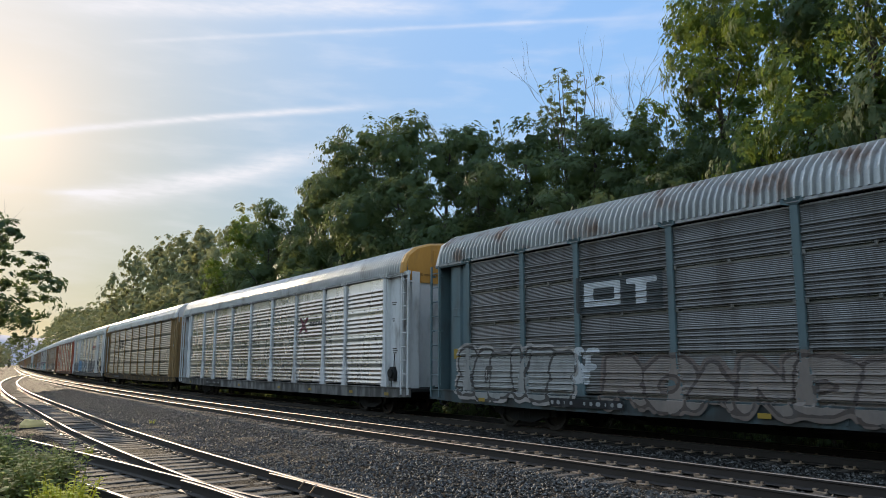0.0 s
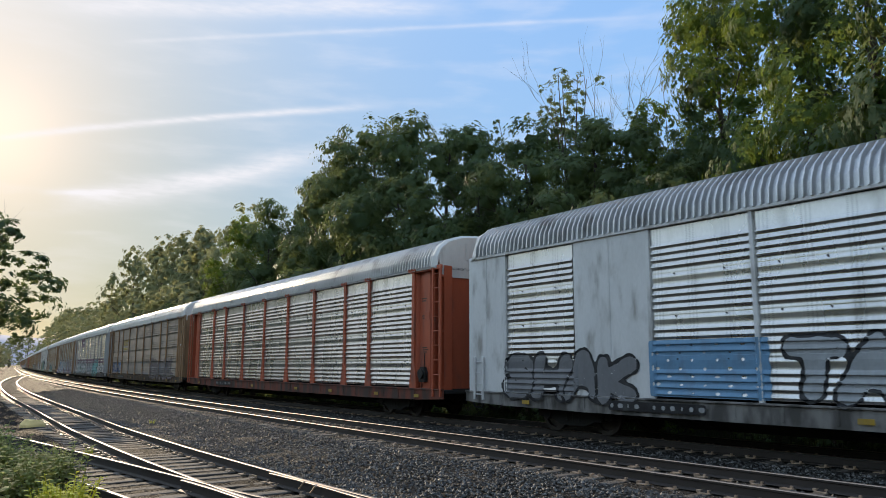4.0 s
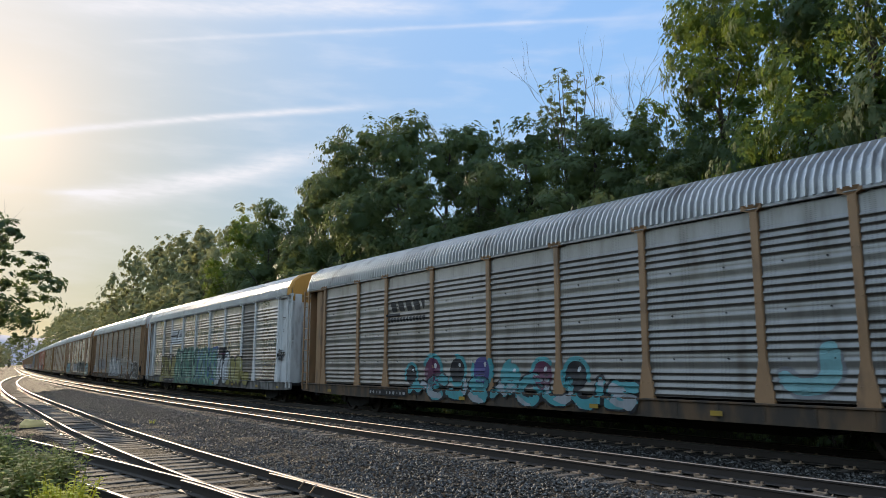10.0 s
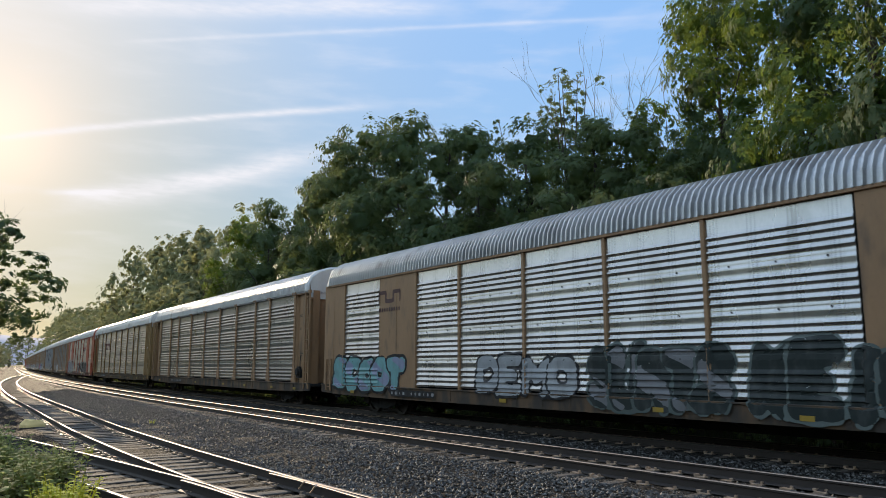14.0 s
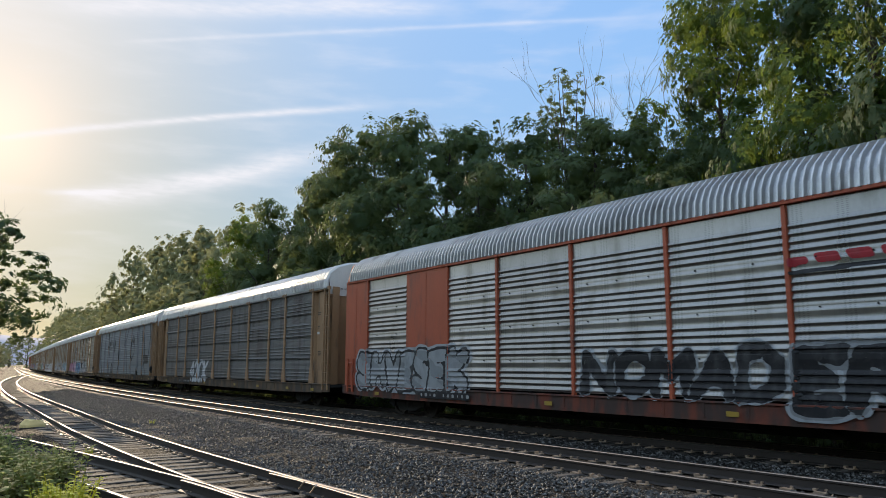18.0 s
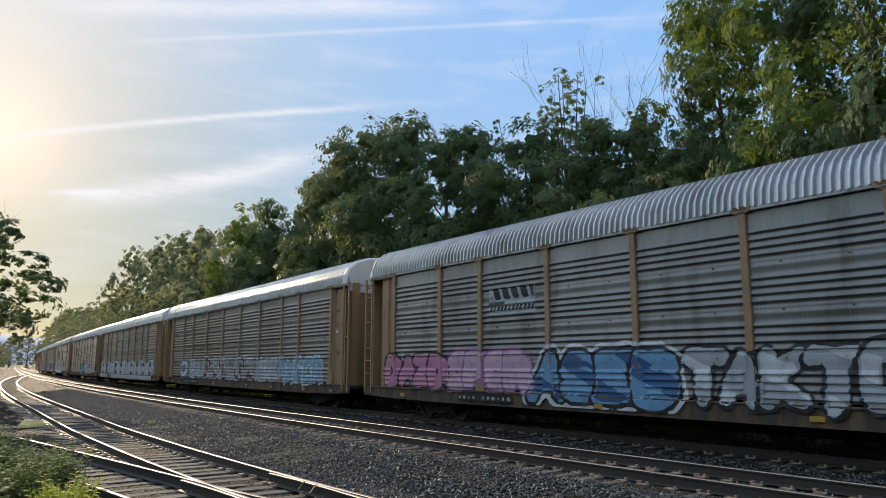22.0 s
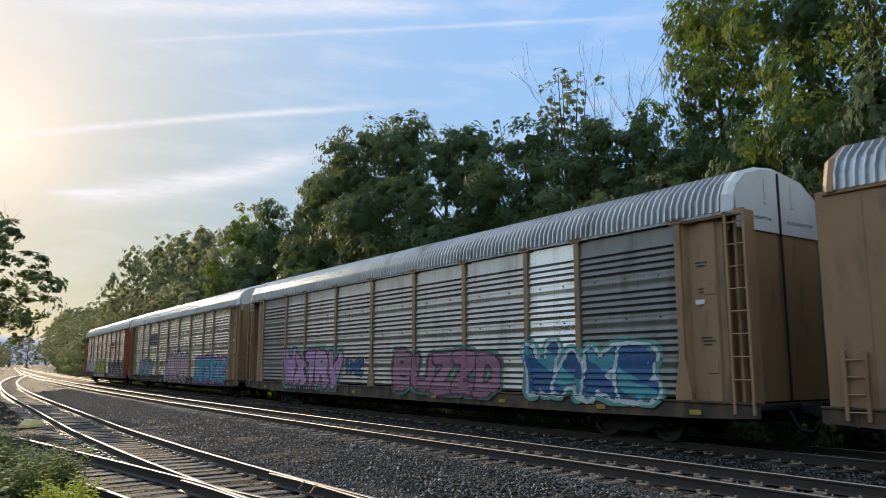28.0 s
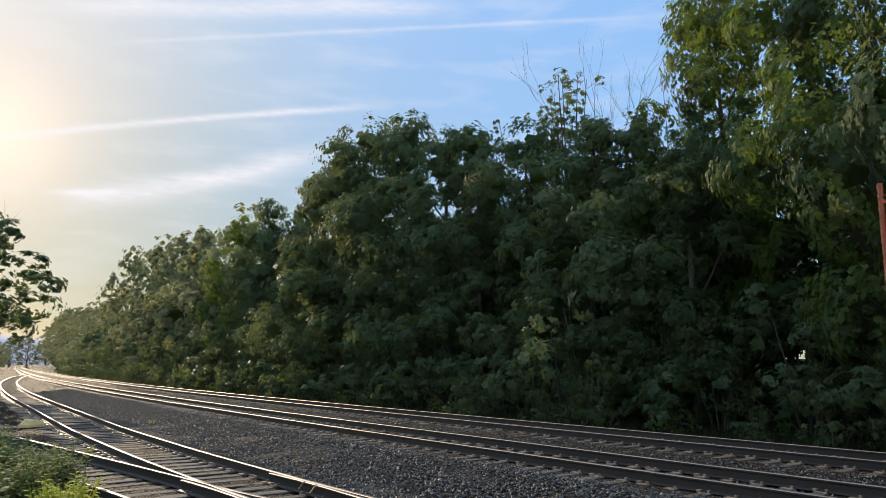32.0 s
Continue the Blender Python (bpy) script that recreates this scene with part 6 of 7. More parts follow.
# ---- trees ----
LEAF = leaf_material("broad green leaves", (0.032, 0.056, 0.034), (0.072, 0.112, 0.056), (0.36, 0.42, 0.14), 0.55, 0.30)
LEAF_PALE = leaf_material("pale green leaves", (0.024, 0.050, 0.018), (0.070, 0.115, 0.034), (0.40, 0.50, 0.08), 0.5, 0.34)
# leaves of the far trees: distance haze is put into their lighter colour
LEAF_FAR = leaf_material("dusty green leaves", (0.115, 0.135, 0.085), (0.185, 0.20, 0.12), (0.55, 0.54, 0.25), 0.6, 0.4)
WEED_LEAF = leaf_material("weed leaves", (0.11, 0.14, 0.055), (0.20, 0.245, 0.09), (0.46, 0.50, 0.16), 0.75, 0.42)
BARK = material("grey-brown bark", (0.085, 0.07, 0.055), 0.9, spread=0.4, scale=3, fine=30, bump=0.6, streak=4.0)


def crown_mesh(lobes, tufts, per, size, seed, aspect=0.55, flat=0.8, core=2, loose=1.0):
    """Leaves in tufts over the outside of rounded lobes (centre, radius), with larger inner leaves that close the crown."""
    r = np.random.RandomState(seed)
    C0, R0 = np.array([c for c, _ in lobes], float), np.array([q for _, q in lobes], float)

    def ball(n):
        d = r.normal(size=(n, 3))
        return d / np.linalg.norm(d, axis=1)[:, None]

    # tufts sit mostly on the outer and upper side of each lobe
    C, R = np.repeat(C0, tufts, axis=0), np.repeat(R0, tufts)
    out = np.concatenate([C[:, :2], np.zeros((len(C), 1))], 1)
    out /= np.linalg.norm(out, axis=1)[:, None] + 0.3
    D = ball(len(C)) + out * 0.4 + np.array([0, 0, 0.3])
    D /= np.linalg.norm(D, axis=1)[:, None]
    T = C + D * (R * (0.74 + 0.32 * r.rand(len(C))))[:, None] * np.array([1, 1, flat])
    Q = R * (0.2 + 0.16 * r.rand(len(C))) * loose
    T, Q, D = np.repeat(T, per, axis=0), np.repeat(Q, per), np.repeat(D, per, axis=0)
    n = len(T)
    d = ball(n)
    P = T + d * (Q * r.rand(n) ** 0.45)[:, None] * np.array([1, 1, 0.75])
    up = D * 1.5 + d * 0.55 + np.array([0, 0, 0.3]) + r.normal(size=(n, 3)) * 0.2
    S = np.full(n, size) * (0.6 + 0.8 * r.rand(n))
    a = d * 0.8 + r.normal(size=(n, 3)) * 0.7 + np.array([0, 0, -0.05])
    up /= np.linalg.norm(up, axis=1)[:, None]
    a -= up * np.sum(a * up, axis=1)[:, None]
    a /= np.linalg.norm(a, axis=1)[:, None] + 1e-6
    b = np.cross(a, up)
    L = S[:, None]
    P = P - a * L * 0.5
    # each leaf spray is a fan of three pointed leaflets
    rows = []
    for turn, long_ in ((-0.75, 0.8), (0.0, 1.0), (0.75, 0.8)):
        way = a * math.cos(turn) + b * math.sin(turn)
        side = b * math.cos(turn) - a * math.sin(turn)
        rows += [P + way * L * 0.12 - side * L * aspect * 0.3, P + way * L * 0.12 + side * L * aspect * 0.3, P + way * L * long_ - up * L * 0.12]
    v = np.stack(rows, 1).reshape(-1, 3)
    v, f = v.tolist(), np.arange(len(P) * 9).reshape(-1, 3).tolist()
    # the close-set inner foliage of each lobe: one lumpy mass
    for k, (c, q) in enumerate(lobes if core else ()):
        base, tri, fill = LUMPS[core]
        b0 = len(v)
        for d in base:
            w = q * (fill + 0.22 * noise.noise(d * 1.9 + Vector((k * 3.1, seed, 0))) + 0.12 * noise.noise(d * 5.0 + Vector((seed, k * 1.7, 4))))
            v.append((c[0] + d.x * w, c[1] + d.y * w, c[2] + d.z * w * flat))
        f += [[b0 + i for i in t] for t in tri]
    me = bpy.data.meshes.new("crown")
    me.from_pydata(v, [], f)
    me.materials.append(None)
    me.shade_smooth()
    return me


def lump(level):
    bm = bmesh.new()
    bmesh.ops.create_icosphere(bm, subdivisions=level, radius=1.0)
    bm.verts.index_update()
    out = [p.co.copy() for p in bm.verts], [[p.index for p in q.verts] for q in bm.faces]
    bm.free()
    return out


# level of detail and size of the inner masses: light shrubs and far trees, near trees, the hidden rows behind
LUMPS = {1: (*lump(1), 0.18), 2: (*lump(2), 0.32), 3: (*lump(1), 0.62)}


def make_tree(seed, height, spread, leaf, lobes=30, tufts=28, per=20, size=0.215, bare=0.06, aspect=0.85, core=2, name="tree", label="tall broad-leaved tree with a dense green crown"):
    """A tree with tapered trunk, limbs and twigs, and a crown of rounded leafy lobes round its limbs."""
    r = random.Random(seed)
    wood = Shape()
    top = height * 0.9
    lean = r.uniform(-0.6, 0.6)
    trunk = [(0, 0, -0.4)] + [(lean * (k / 6) ** 2 + r.uniform(-0.12, 0.12), r.uniform(-0.15, 0.15), top * k / 6) for k in range(1, 7)]
    r0 = height * 0.014 + 0.06
    wood.tube(trunk, [r0 * 1.35] + [r0 * (1 - 0.86 * k / 6) for k in range(1, 7)], 8)
    balls = []
    for i in range(lobes):
        q = (i + 0.5) / lobes
        h = height * (bare + (0.95 - bare) * q)
        env = spread * (0.45 + 0.75 * math.sin(math.pi * min(1, 0.12 + 0.86 * q) ** 0.9)) * (1.0 if q < 0.75 else 1.0 - 0.8 * (q - 0.75) / 0.25)
        a = i * 2.399 + r.uniform(-0.5, 0.5)
        rad = env * ((0.6 + 0.34 * r.random()) if i % 4 else 0.25 * r.random())
        c = Vector((rad * math.cos(a) + lean * q, rad * math.sin(a), h + r.uniform(-0.5, 0.5)))
        balls.append((tuple(c), spread * r.uniform(0.26, 0.46)))
        if i % 2 == 0:
            z0 = max(height * 0.18, h - rad * r.uniform(0.5, 1.0) - 0.8)
            k = min(1.0, z0 / top)
            base = Vector((lean * k * k, 0, z0))
            mid = base.lerp(c, 0.5) + Vector((r.uniform(-0.3, 0.3), r.uniform(-0.3, 0.3), r.uniform(-0.2, 0.5)))
            w = r0 * 0.42 * (1 - 0.6 * k)
            wood.tube([base, mid, c], [w, w * 0.6, w * 0.2], 5)
            for t in range(3):
                e = c + Vector((r.uniform(-1, 1), r.uniform(-1, 1), r.uniform(-0.3, 1))) * 0.9
                wood.tube([mid.lerp(c, 0.6), e], [w * 0.25, w * 0.08], 4)
    tree = tagged(new(name), label, "tree")
    part("trunk", wood.mesh("trunk", fix=False), BARK, tree)
    part("crown", crown_mesh(balls, tufts, per, size, seed, aspect, core=core), leaf, tree)
    return tree


def make_shrub(seed, height, spread, leaf, tufts=8, per=8, size=0.25, clumps=14, name="shrub", label="low leafy shrub at the edge of the wood", aspect=0.5):
    r = random.Random(seed)
    wood, balls = Shape(), []
    for i in range(clumps):
        a, q = r.uniform(0, 6.28), r.random()
        rad = spread * math.sqrt(r.random()) * (1 - 0.5 * q)
        c = Vector((rad * math.cos(a), rad * math.sin(a), height * (0.12 + 0.72 * q)))
        balls.append((tuple(c), spread * r.uniform(0.28, 0.46)))
        wood.tube([(c.x * 0.15, c.y * 0.15, -0.2), (c.x * 0.6, c.y * 0.6, c.z * 0.6), c], [0.035, 0.022, 0.008], 4)
    sh = tagged(new(name), label, "shrub")
    part("branch", wood.mesh("branch", fix=False), BARK, sh)
    part("foliage", crown_mesh(balls, tufts, per, size, seed, aspect, core=1), leaf, sh)
    return sh


def place(ob, x, y, turn, k, kz=None, z=None):
    o = y - line_y(x)
    ob.matrix_basis = pose(x, y, ground_height(x, o) - 0.05 if z is None else z, 0, 0, turn)
    ob.scale = (k, k, kz or k)
    return ob


def make_thin_tree(seed, height, label):
    """A slender tree: steep forking limbs with small open tufts of leaves."""
    r = random.Random(seed)
    wood, centres = Shape(), []
    fork = height * 0.55
    wood.tube([(0, 0, -0.4), (0.1, 0.05, fork * 0.5), (0.0, 0.1, fork)], [0.2, 0.14, 0.1], 7)
    for i in range(9):
        a = i * 2.4 + r.uniform(-0.3, 0.3)
        z0 = fork * r.uniform(0.72, 1.0)
        reach, rise = r.uniform(0.5, 2.1), (height - z0) * r.uniform(0.6, 1.0)
        if i == 0:
            reach, rise = 0.2, height - z0
        tip = Vector((math.cos(a) * reach, math.sin(a) * reach, z0 + rise))
        mid = Vector((tip.x * 0.62, tip.y * 0.62, z0 + rise * 0.5))
        wood.tube([(0, 0.06, z0), mid, tip], [0.06, 0.035, 0.012], 5)
        for j in range(10):
            q = 0.35 + 0.65 * (j + r.random() * 0.5) / 10
            p = mid.lerp(tip, q * 2 - 1) if q > 0.5 else Vector((0, 0.06, z0)).lerp(mid, q * 2)
            e = p + Vector((r.uniform(-0.5, 0.5), r.uniform(-0.5, 0.5), r.uniform(0.1, 0.5)))
            wood.tube([p, e], [0.012, 0.005], 4)
            centres.append((tuple(e), r.uniform(0.2, 0.42)))
    tree = tagged(new("tree"), label, "tree")
    part("trunk", wood.mesh("trunk", fix=False), BARK, tree)
    part("crown", crown_mesh(centres, 3, 9, 0.19, seed, core=0, loose=1.9), LEAF, tree)
    return tree


NEAR_TREES = [make_tree(11, 16, 4.4, LEAF, 30), make_tree(23, 16, 3.8, LEAF, 28), make_tree(37, 16, 4.8, LEAF, 32), make_tree(51, 16, 4.3, LEAF_PALE, 46, 28, 24, 0.165, 0.1, 0.95, core=0, label="tall tree with paler leaves"),
              make_thin_tree(64, 16, "thin tree with an open sparse crown")]
FAR_TREES = [make_tree(71, 16, 4.4, LEAF_FAR, 28, 13, 9, 0.48, core=1), make_tree(83, 16, 4.8, LEAF_FAR, 30, 13, 9, 0.5, core=1), make_tree(97, 16, 4.2, LEAF_FAR, 28, 13, 9, 0.48, core=1, label="tall tree with paler leaves")]
BACK_TREES = [make_tree(113, 16, 4.6, LEAF, 26, 8, 6, 0.62, core=3), make_tree(127, 16, 4.8, LEAF, 26, 8, 6, 0.62, core=3)]
# front of the wood: along the line, beyond the far track, height, which tree, width
WOOD_NEAR = [(6, 9, 18, 0, 1.0), (-1, 9, 19, 2, 1.0), (-6.5, 9.5, 20.5, 2, 0.95), (-10.5, 9.5, 20.5, 3, 0.9), (-13.8, 11.5, 20, 0, 0.85), (-17.6, 11.5, 18.4, 3, 0.8), (-16.5, 7.6, 10.6, 0, 0.62), (-19.5, 8.5, 12.0, 0, 0.75), (-22.5, 9, 13.0, 1, 0.8), (-25.6, 10.5, 16.4, 4, 1.1), (-27.6, 10.0, 14.6, 4, 0.9), (-27, 9, 13.8, 0, 0.85),
             (-31, 9, 15.4, 1, 0.9), (-34.5, 9, 16.2, 1, 0.85), (-38.5, 9, 17.6, 2, 0.95), (-43, 9, 18.2, 0, 1.05), (-47.5, 9, 18.4, 2, 0.95), (-50.2, 8.5, 17.4, 1, 0.66), (-57.5, 10.5, 15.0, 1, 0.7), (-64, 9.5, 17.3, 1, 0.75), (-63, 12, 15.6, 0, 0.8), (-70, 9.5, 16.2, 3, 0.85)]
WOOD_FAR = [(-78, 11, 18.5, 0, 1.0), (-87, 10, 17.5, 2, 1.0), (-96, 11, 19.3, 2, 1.0), (-106, 11, 20, 1, 1.0), (-118, 11, 21, 0, 1.1), (-131, 12, 22, 2, 1.0), (-146, 11, 23, 0, 1.1), (-163, 12, 18, 0, 1.1), (-182, 12, 17, 2, 1.1), (-205, 13, 18, 1, 1.2),
            (-232, 13, 19, 0, 1.3), (-262, 13, 20, 2, 1.3), (-298, 14, 22, 1, 1.4), (-340, 14, 24, 0, 1.5), (-390, 15, 28, 2, 1.6), (-450, 16, 30, 1, 1.8), (-520, 18, 33, 0, 2.0), (-600, 20, 36, 1, 2.2), (16, 10, 17, 0, 1.1), (26, 10, 17, 1, 1.1)]
_placed = set()


def put(protos, kind, x, y, turn, k, kz, group):
    """Set out a tree: the first of its kind is moved, the others are copies."""
    ob = protos[kind]
    if ob.name in _placed:
        ob = copy_thing(ob, Matrix())
    _placed.add(ob.name)
    place(ob, x, y, turn, k, kz)
    ob["group"] = group
    return ob


def build_wood():
    r = random.Random(5)
    for s, o, h, kind, k in WOOD_NEAR:
        x, y, a = on_line(s, MAIN_FAR + o)
        put(NEAR_TREES, kind, x, y, r.uniform(0, 360), k, h / 16.4, "trees of the wood")
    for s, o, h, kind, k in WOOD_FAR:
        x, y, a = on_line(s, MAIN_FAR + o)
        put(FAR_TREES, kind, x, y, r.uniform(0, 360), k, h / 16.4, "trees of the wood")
    for o, h in ((13.5, 12.0), (19.5, 13.0)):
        s = 22.0
        while s > -230:
            x, y, a = on_line(s, MAIN_FAR + o + r.uniform(-1.2, 1.2))
            hh = h * r.uniform(0.85, 1.0) * (1.0 if s > -60 else 1.15)
            put(BACK_TREES, r.choice((0, 1)), x, y, r.uniform(0, 360), r.uniform(0.9, 1.15), hh / 16, "trees of the wood")
            s -= r.uniform(4.5, 6.0) * (1.0 if s > -60 else 1.0 + (-60 - s) / 90)
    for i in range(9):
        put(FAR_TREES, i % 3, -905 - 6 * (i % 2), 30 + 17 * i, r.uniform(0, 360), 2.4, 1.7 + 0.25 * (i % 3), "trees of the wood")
    # an unseen near-side wood added behind the viewpoint, to darken the sheets' reflections
    for i in range(52):
        # the middle trees are raised to hold back light on the right
        put(BACK_TREES, i % 2, 62 - 5.2 * i + r.uniform(-1, 1), -25 - 4 * (i % 2) + 0.05 * i, r.uniform(0, 360), 1.1, r.uniform(0.6, 0.75) * (1.45 if 8 <= i <= 17 else 1.0), "trees beside the line")
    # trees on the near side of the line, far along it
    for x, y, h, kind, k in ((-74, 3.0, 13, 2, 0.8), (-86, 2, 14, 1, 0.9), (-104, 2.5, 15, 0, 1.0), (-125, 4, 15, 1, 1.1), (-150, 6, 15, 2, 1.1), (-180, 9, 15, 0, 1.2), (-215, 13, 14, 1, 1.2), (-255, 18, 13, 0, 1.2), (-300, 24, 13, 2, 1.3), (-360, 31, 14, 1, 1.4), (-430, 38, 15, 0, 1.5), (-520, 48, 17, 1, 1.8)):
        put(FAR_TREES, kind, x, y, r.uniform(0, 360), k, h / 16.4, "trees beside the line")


build_wood()
place(make_tree(105, 15.0, 4.6, LEAF, 34, 14, 16, 0.34, 0.33, core=0, label="broad-leaved tree overhanging the siding"), -61.0, 3.1, 40, 1.1, 0.86)["group"] = "trees beside the line"
DEAD = material("bare grey twigs", (0.16, 0.13, 0.11), 0.9, spread=0.3, bump=0.3)


def bare_tree(seed, height, x, y):
    """A dead tree of forked bare twigs."""
    r = random.Random(seed)
    wood = Shape()

    def grow(p, d, length, w, depth):
        q = p + d * length
        wood.tube([p, p.lerp(q, 0.5) + Vector((r.uniform(-1, 1), r.uniform(-1, 1), 0)) * length * 0.05, q], [w, w * 0.8, w * 0.55], 4 if depth > 1 else 6)
        if depth < 5:
            for _ in range(2 if depth else 4):
                e = (d + Vector((r.uniform(-0.6, 0.6), r.uniform(-0.6, 0.6), r.uniform(0.0, 0.5)))).normalized()
                grow(q if r.random() < 0.7 else p.lerp(q, 0.7), e, length * r.uniform(0.6, 0.8), w * 0.55, depth + 1)

    grow(Vector((0, 0, -0.4)), Vector((0, 0, 1)), height * 0.42, 0.09, 0)
    t = tagged(new("bare_tree"), "dead leafless tree with thin grey twigs", "tree")
    part("trunk", wood.mesh("trunk", fix=False), DEAD, t)
    place(t, x, y, r.uniform(0, 360), 1.0)


for s, o, h, seed in ((-22.0, 11.5, 14.8, 2), (-22.8, 11.2, 14.2, 7), (-29.0, 11.0, 13.2, 5)):
    bare_tree(seed, h, *on_line(s, MAIN_FAR + o)[:2])
bare_tree(9, 10.8, -58.0, 1.5)

SHRUBS = [make_shrub(3, 3.2, 1.9, LEAF), make_shrub(4, 2.4, 1.6, LEAF_PALE, size=0.14), make_shrub(5, 4.6, 2.2, LEAF, 9, 9, clumps=15)]


def build_edge():
    r = random.Random(8)
    s = 14.0
    while s > -260:
        for o in (4.6, 6.6):
            x, y, a = on_line(s + r.uniform(-1, 1), MAIN_FAR + o + r.uniform(-0.4, 0.7))
            kind = r.choice((0, 0, 1, 2)) if o < 6 else r.choice((0, 2, 2))
            k = r.uniform(0.35, 0.6) if o < 6 else r.uniform(1.0, 1.5)
            put(SHRUBS, kind, x, y, r.uniform(0, 360), k, k * r.uniform(0.8, 1.1), "shrubs along the wood")
        s -= r.uniform(1.9, 2.6) * (1.0 if s > -50 else 1.0 + (-50 - s) / 50)


build_edge()


# ---- weeds beside the spur ----
def make_weed(seed, height, leaf, stems=7, leaves=16, size=0.13, label="leafy green weeds beside the spur"):
    """A clump of upright stems with lance-shaped leaves up them."""
    r = random.Random(seed)
    wood, v, f = Shape(), [], []
    for i in range(stems):
        a = r.uniform(0, 6.28)
        base = Vector((0.18 * math.cos(a) * r.random(), 0.18 * math.sin(a) * r.random(), -0.1))
        tip = base + Vector((math.cos(a) * r.uniform(0.1, 0.35), math.sin(a) * r.uniform(0.1, 0.35), 1.0)) * height * r.uniform(0.65, 1.0)
        mid = base.lerp(tip, 0.5) + Vector((0, 0, height * 0.05))
        wood.tube([base, mid, tip], [0.009, 0.007, 0.003], 4)
        for j in range(leaves):
            q = 0.15 + 0.85 * j / leaves
            p = base.lerp(mid, q * 2) if q < 0.5 else mid.lerp(tip, q * 2 - 1)
            b = j * 2.4 + r.uniform(-0.4, 0.4)
            d = Vector((math.cos(b), math.sin(b), r.uniform(0.0, 0.7))).normalized()
            n = d.cross(Vector((0, 0, 1))).normalized()
            L = size * r.uniform(0.7, 1.3) * (1.15 - 0.5 * q)
            w = L * 0.2
            k = len(v)
            sag = Vector((0, 0, -0.25 * L))
            v += [p, p + d * L * 0.4 + n * w, p + d * L * 0.4 - n * w, p + d * L * 0.75 + n * w * 0.8 + sag * 0.4, p + d * L * 0.75 - n * w * 0.8 + sag * 0.4, p + d * L + sag]
            f += [(k, k + 1, k + 2), (k + 1, k + 3, k + 4, k + 2), (k + 3, k + 5, k + 4)]
    k = len(v)
    v += [Vector(q) for q in wood.v]
    f += [tuple(i + k for i in q) for q in wood.f]
    me = bpy.data.meshes.new("weed")
    me.from_pydata([tuple(p) for p in v], [], f)
    me.materials.append(None)
    return tagged(part("weed", me, leaf), label, "weed")


WEED_BRIGHT = leaf_material("bright yellow-green leaves", (0.30, 0.33, 0.04), (0.46, 0.48, 0.06), (0.66, 0.66, 0.09), 0.75)
WEEDS = [make_weed(1, 0.85, WEED_LEAF, 9, 16, 0.2), make_weed(2, 1.1, WEED_LEAF, 9, 18, 0.22), make_weed(3, 0.7, WEED_LEAF, 10, 14, 0.17), make_weed(4, 0.6, WEED_BRIGHT, 14, 20, 0.12, "bright yellow-green weed clump")]


def build_weeds():
    r = random.Random(12)
    for i in range(150):
        q = r.random()
        x = -10.5 - 12.0 * q
        y = r.uniform(-0.4, 2.55) - 0.02 * (x + 12) + (0.35 if r.random() < 0.1 else 0)
        y = min(y, 2.15 + 0.13 * (x + 11) + 0.9)
        if x > -12.7 and y > 1.15:
            continue
        put(WEEDS, r.choice((0, 1, 1, 2)), x, y, r.uniform(0, 360), r.uniform(0.85, 1.3) * (0.82 if y > 1.3 else 1.0), None, "weeds by the spur")
    for x, y, k in ((-11.4, 2.05, 1.35), (-11.65, 2.12, 1.4), (-11.25, 1.95, 1.25), (-11.9, 2.15, 1.2), (-11.6, 1.85, 1.2), (-12.2, 2.25, 0.9), (-12.9, 2.3, 0.7), (-19.5, 3.9, 0.5), (-28, 7.6, 0.4)):
        put(WEEDS, 3, x, y, r.uniform(0, 360), k, None, "weeds by the spur")


build_weeds()


def pale_rock():
    """A flat pale stone lying at the edge of the spur."""
    r = random.Random(4)
    s = Shape()
    o = [(x * 0.48, y * 0.6) for x, y in ((-0.85, -0.2), (-0.5, -0.34), (0.3, -0.3), (0.8, -0.12), (0.9, 0.16), (0.3, 0.32), (-0.5, 0.3), (-0.88, 0.1))]
    n = len(o)
    v = [(x, y, -0.15) for x, y in o] + [(x * 0.96, y * 0.94, 0.06 + r.uniform(-0.03, 0.03)) for x, y in o] + [(x * 0.6, y * 0.6, 0.20 + r.uniform(-0.05, 0.05)) for x, y in o]
    f = [tuple(range(2 * n, 3 * n))]
    for k in (0, n):
        f += [(k + i, k + (i + 1) % n, k + n + (i + 1) % n, k + n + i) for i in range(n)]
    s.add(v, f)
    ob = tagged(part("rock", s, material("pale yellow stone", (0.72, 0.52, 0.22), 0.85, spread=0.25, scale=4, fine=30, bump=0.4)), "flat pale yellow stone beside the spur", "rock")
    ob.matrix_basis = pose(-29.3, 4.05, ground_height(-29.3, 4.05 - line_y(-29.3)) + 0.05, 0, 0, 100)


pale_rock()


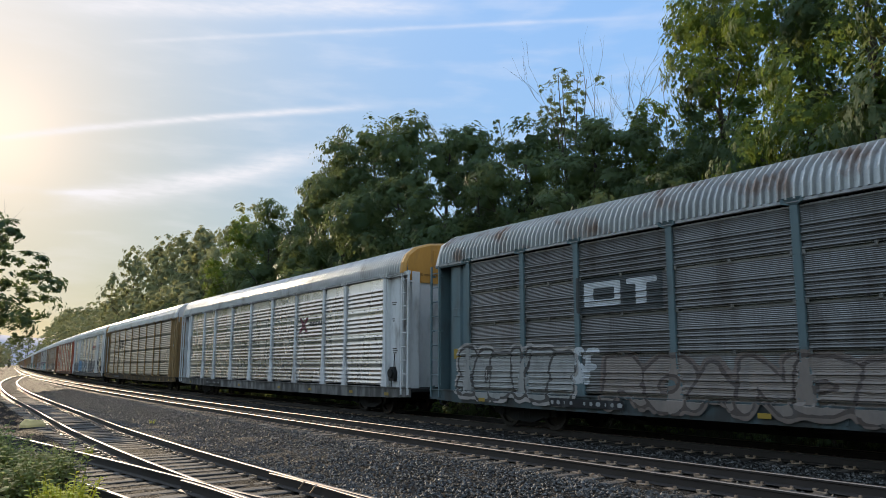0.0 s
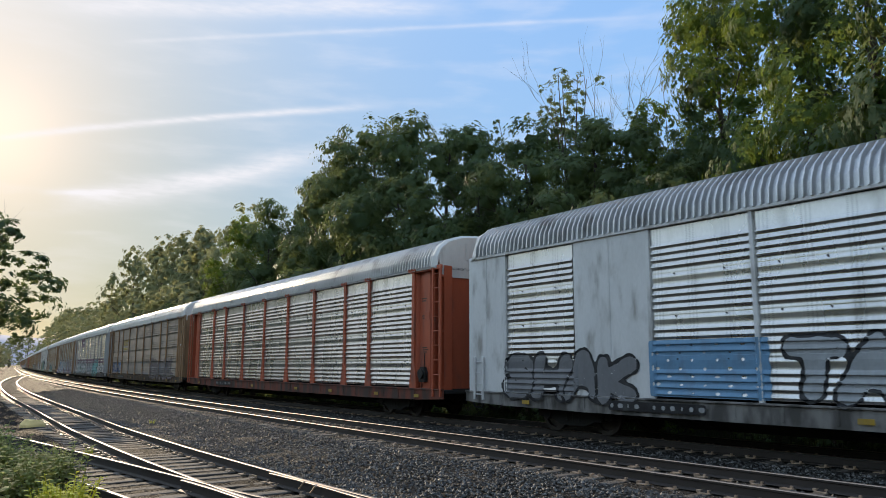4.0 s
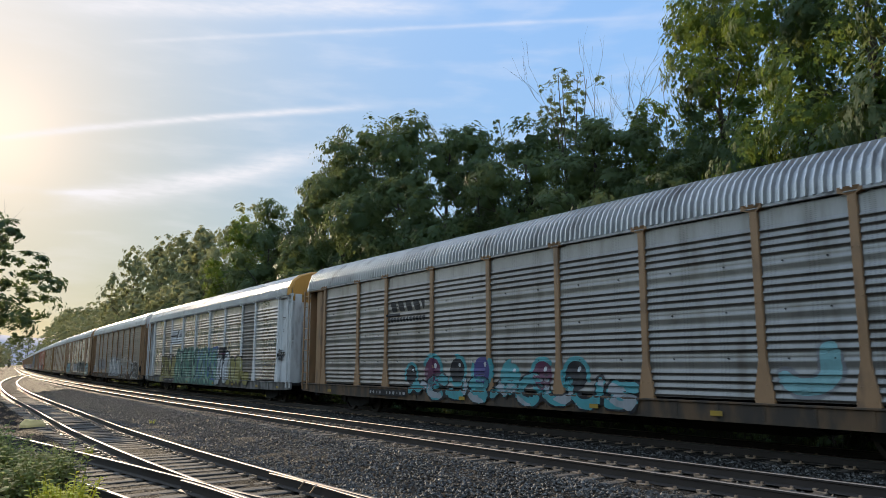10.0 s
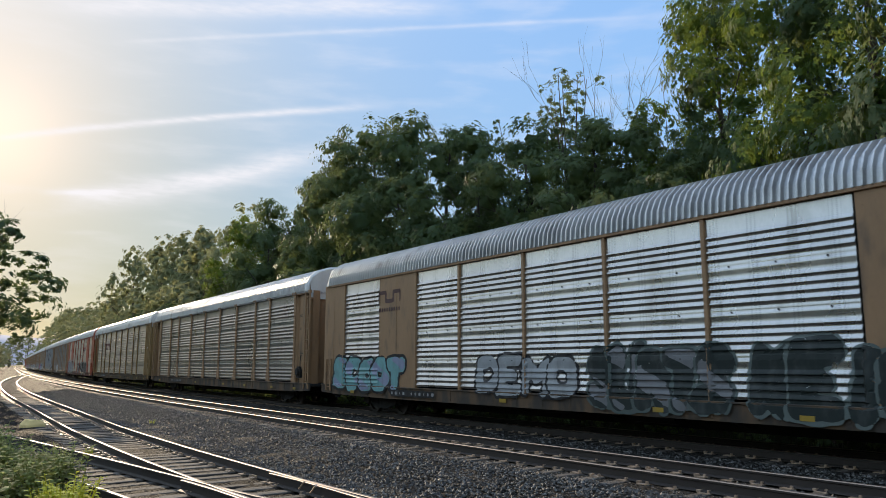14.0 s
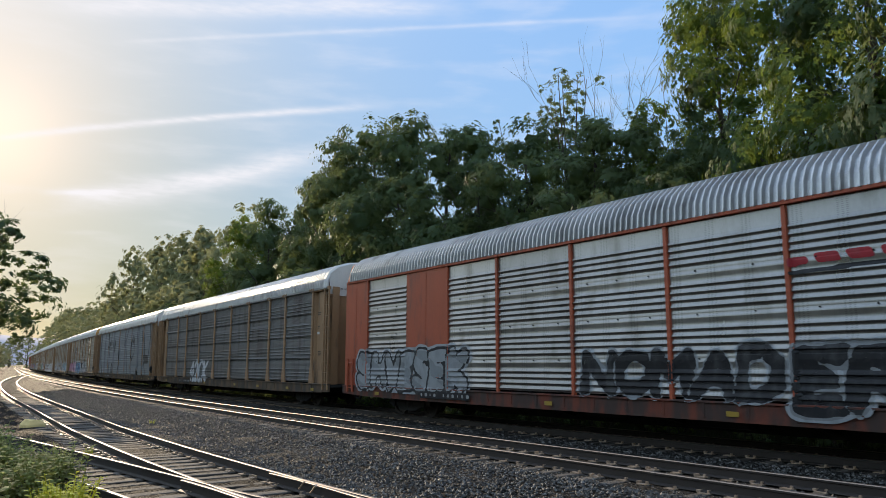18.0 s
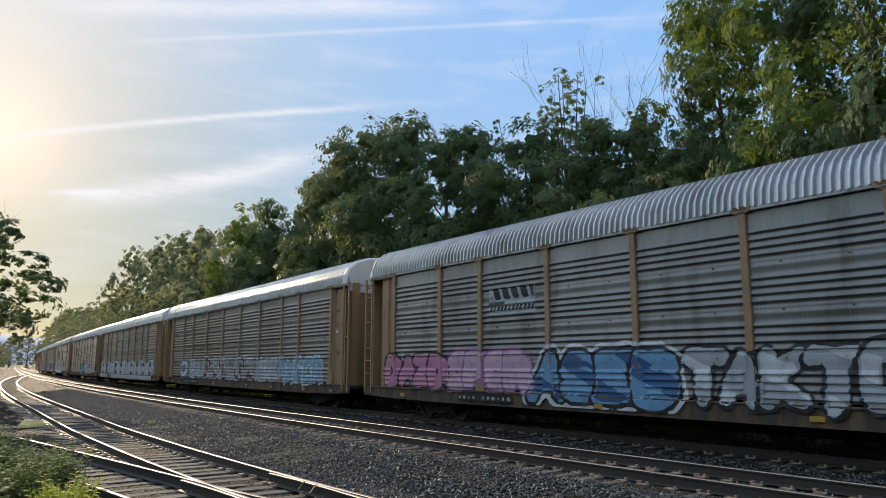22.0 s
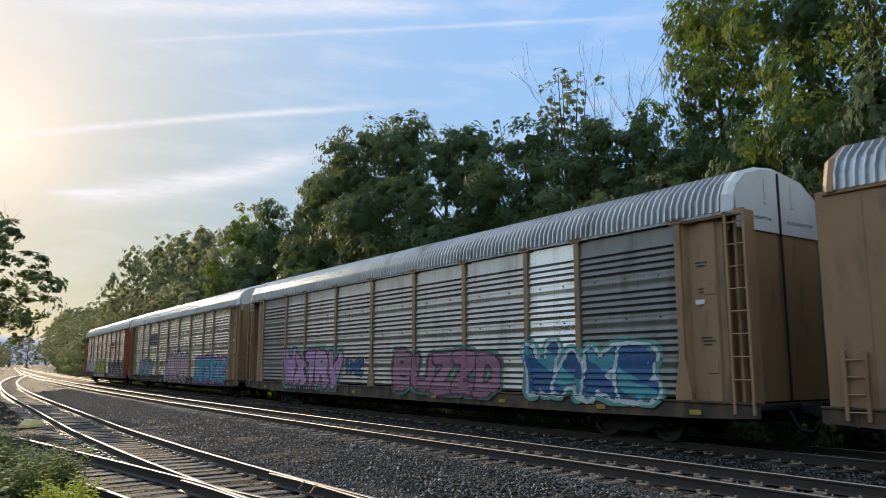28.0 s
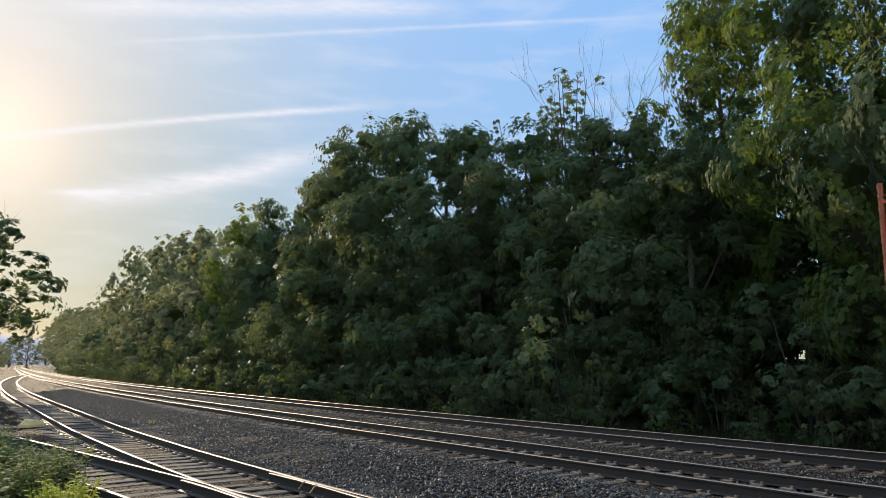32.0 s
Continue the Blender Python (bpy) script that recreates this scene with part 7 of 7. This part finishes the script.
def grass_blades():
    """Rough grass at the foot of the wood."""
    r = np.random.RandomState(3)
    n = 16000
    s = 6 - 86 * r.rand(n) ** 1.3
    o = MAIN_FAR + 3.6 + 3.4 * r.rand(n)
    P = np.array([(*on_line(a, c)[:2], 0) for a, c in zip(s, o)])
    P[:, 2] = [ground_height(a, c) - 0.02 for a, c in zip(P[:, 0], o)]
    a = r.rand(n) * 6.28
    h = 0.15 + 0.45 * r.rand(n) ** 2
    d = np.stack([np.cos(a), np.sin(a), 0 * a], 1)
    v = np.stack([P - d * 0.02, P + d * 0.02, P + np.stack([np.sin(a * 3) * 0.15, np.cos(a * 5) * 0.15, h], 1)], 1).reshape(-1, 3)
    me = bpy.data.meshes.new("grass")
    me.from_pydata(v.tolist(), [], np.arange(3 * n).reshape(-1, 3).tolist())
    me.materials.append(leaf_material("dull grass blades", (0.02, 0.03, 0.014), (0.05, 0.066, 0.026), (0.1, 0.12, 0.025), 0.8, 0.15))
    tagged(new("grass", me), "rough grass and low weeds at the foot of the wood", "grass", kind="stuff")


grass_blades()


def far_hill():
    """A low wooded ridge where the line disappears, haze put into its pale colour."""
    v, f = [], []
    for i in range(41):
        y = -700 + 45 * i
        h = 88 + 16 * math.sin(i * 0.5) + 6 * noise.noise((i * 0.7, 0, 2))
        for j, (x, k) in enumerate(((-1900, 0.0), (-2000, 0.6), (-2120, 1.0), (-2400, 0.9))):
            v.append((x, y, -2 + h * k + 2 * noise.noise((i * 1.3, j, 4))))
    for i in range(40):
        for j in range(3):
            f.append((i * 4 + j, i * 4 + 4 + j, i * 4 + 5 + j, i * 4 + 1 + j))
    me = bpy.data.meshes.new("backdrop_hill")
    me.from_pydata(v, [], f)
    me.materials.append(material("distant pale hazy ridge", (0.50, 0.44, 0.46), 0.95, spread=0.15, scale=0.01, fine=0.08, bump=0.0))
    me.shade_smooth()
    tagged(new("backdrop_hill", me), "distant low wooded ridge in a pale haze colour", "hill", kind="structure")


far_hill()


# ---- motion ----
def motions():
    for n, car in CARS.items():
        rows = []
        for i in range(65):
            t = i * 0.5
            x, y, a = on_line(tail_run(t) + n * PITCH_OF_CARS + HALF, MAIN_FAR)
            rows.append((t, pose(x, y, 0, 0, 0, -math.degrees(a))))
        walk(car, rows)


motions()
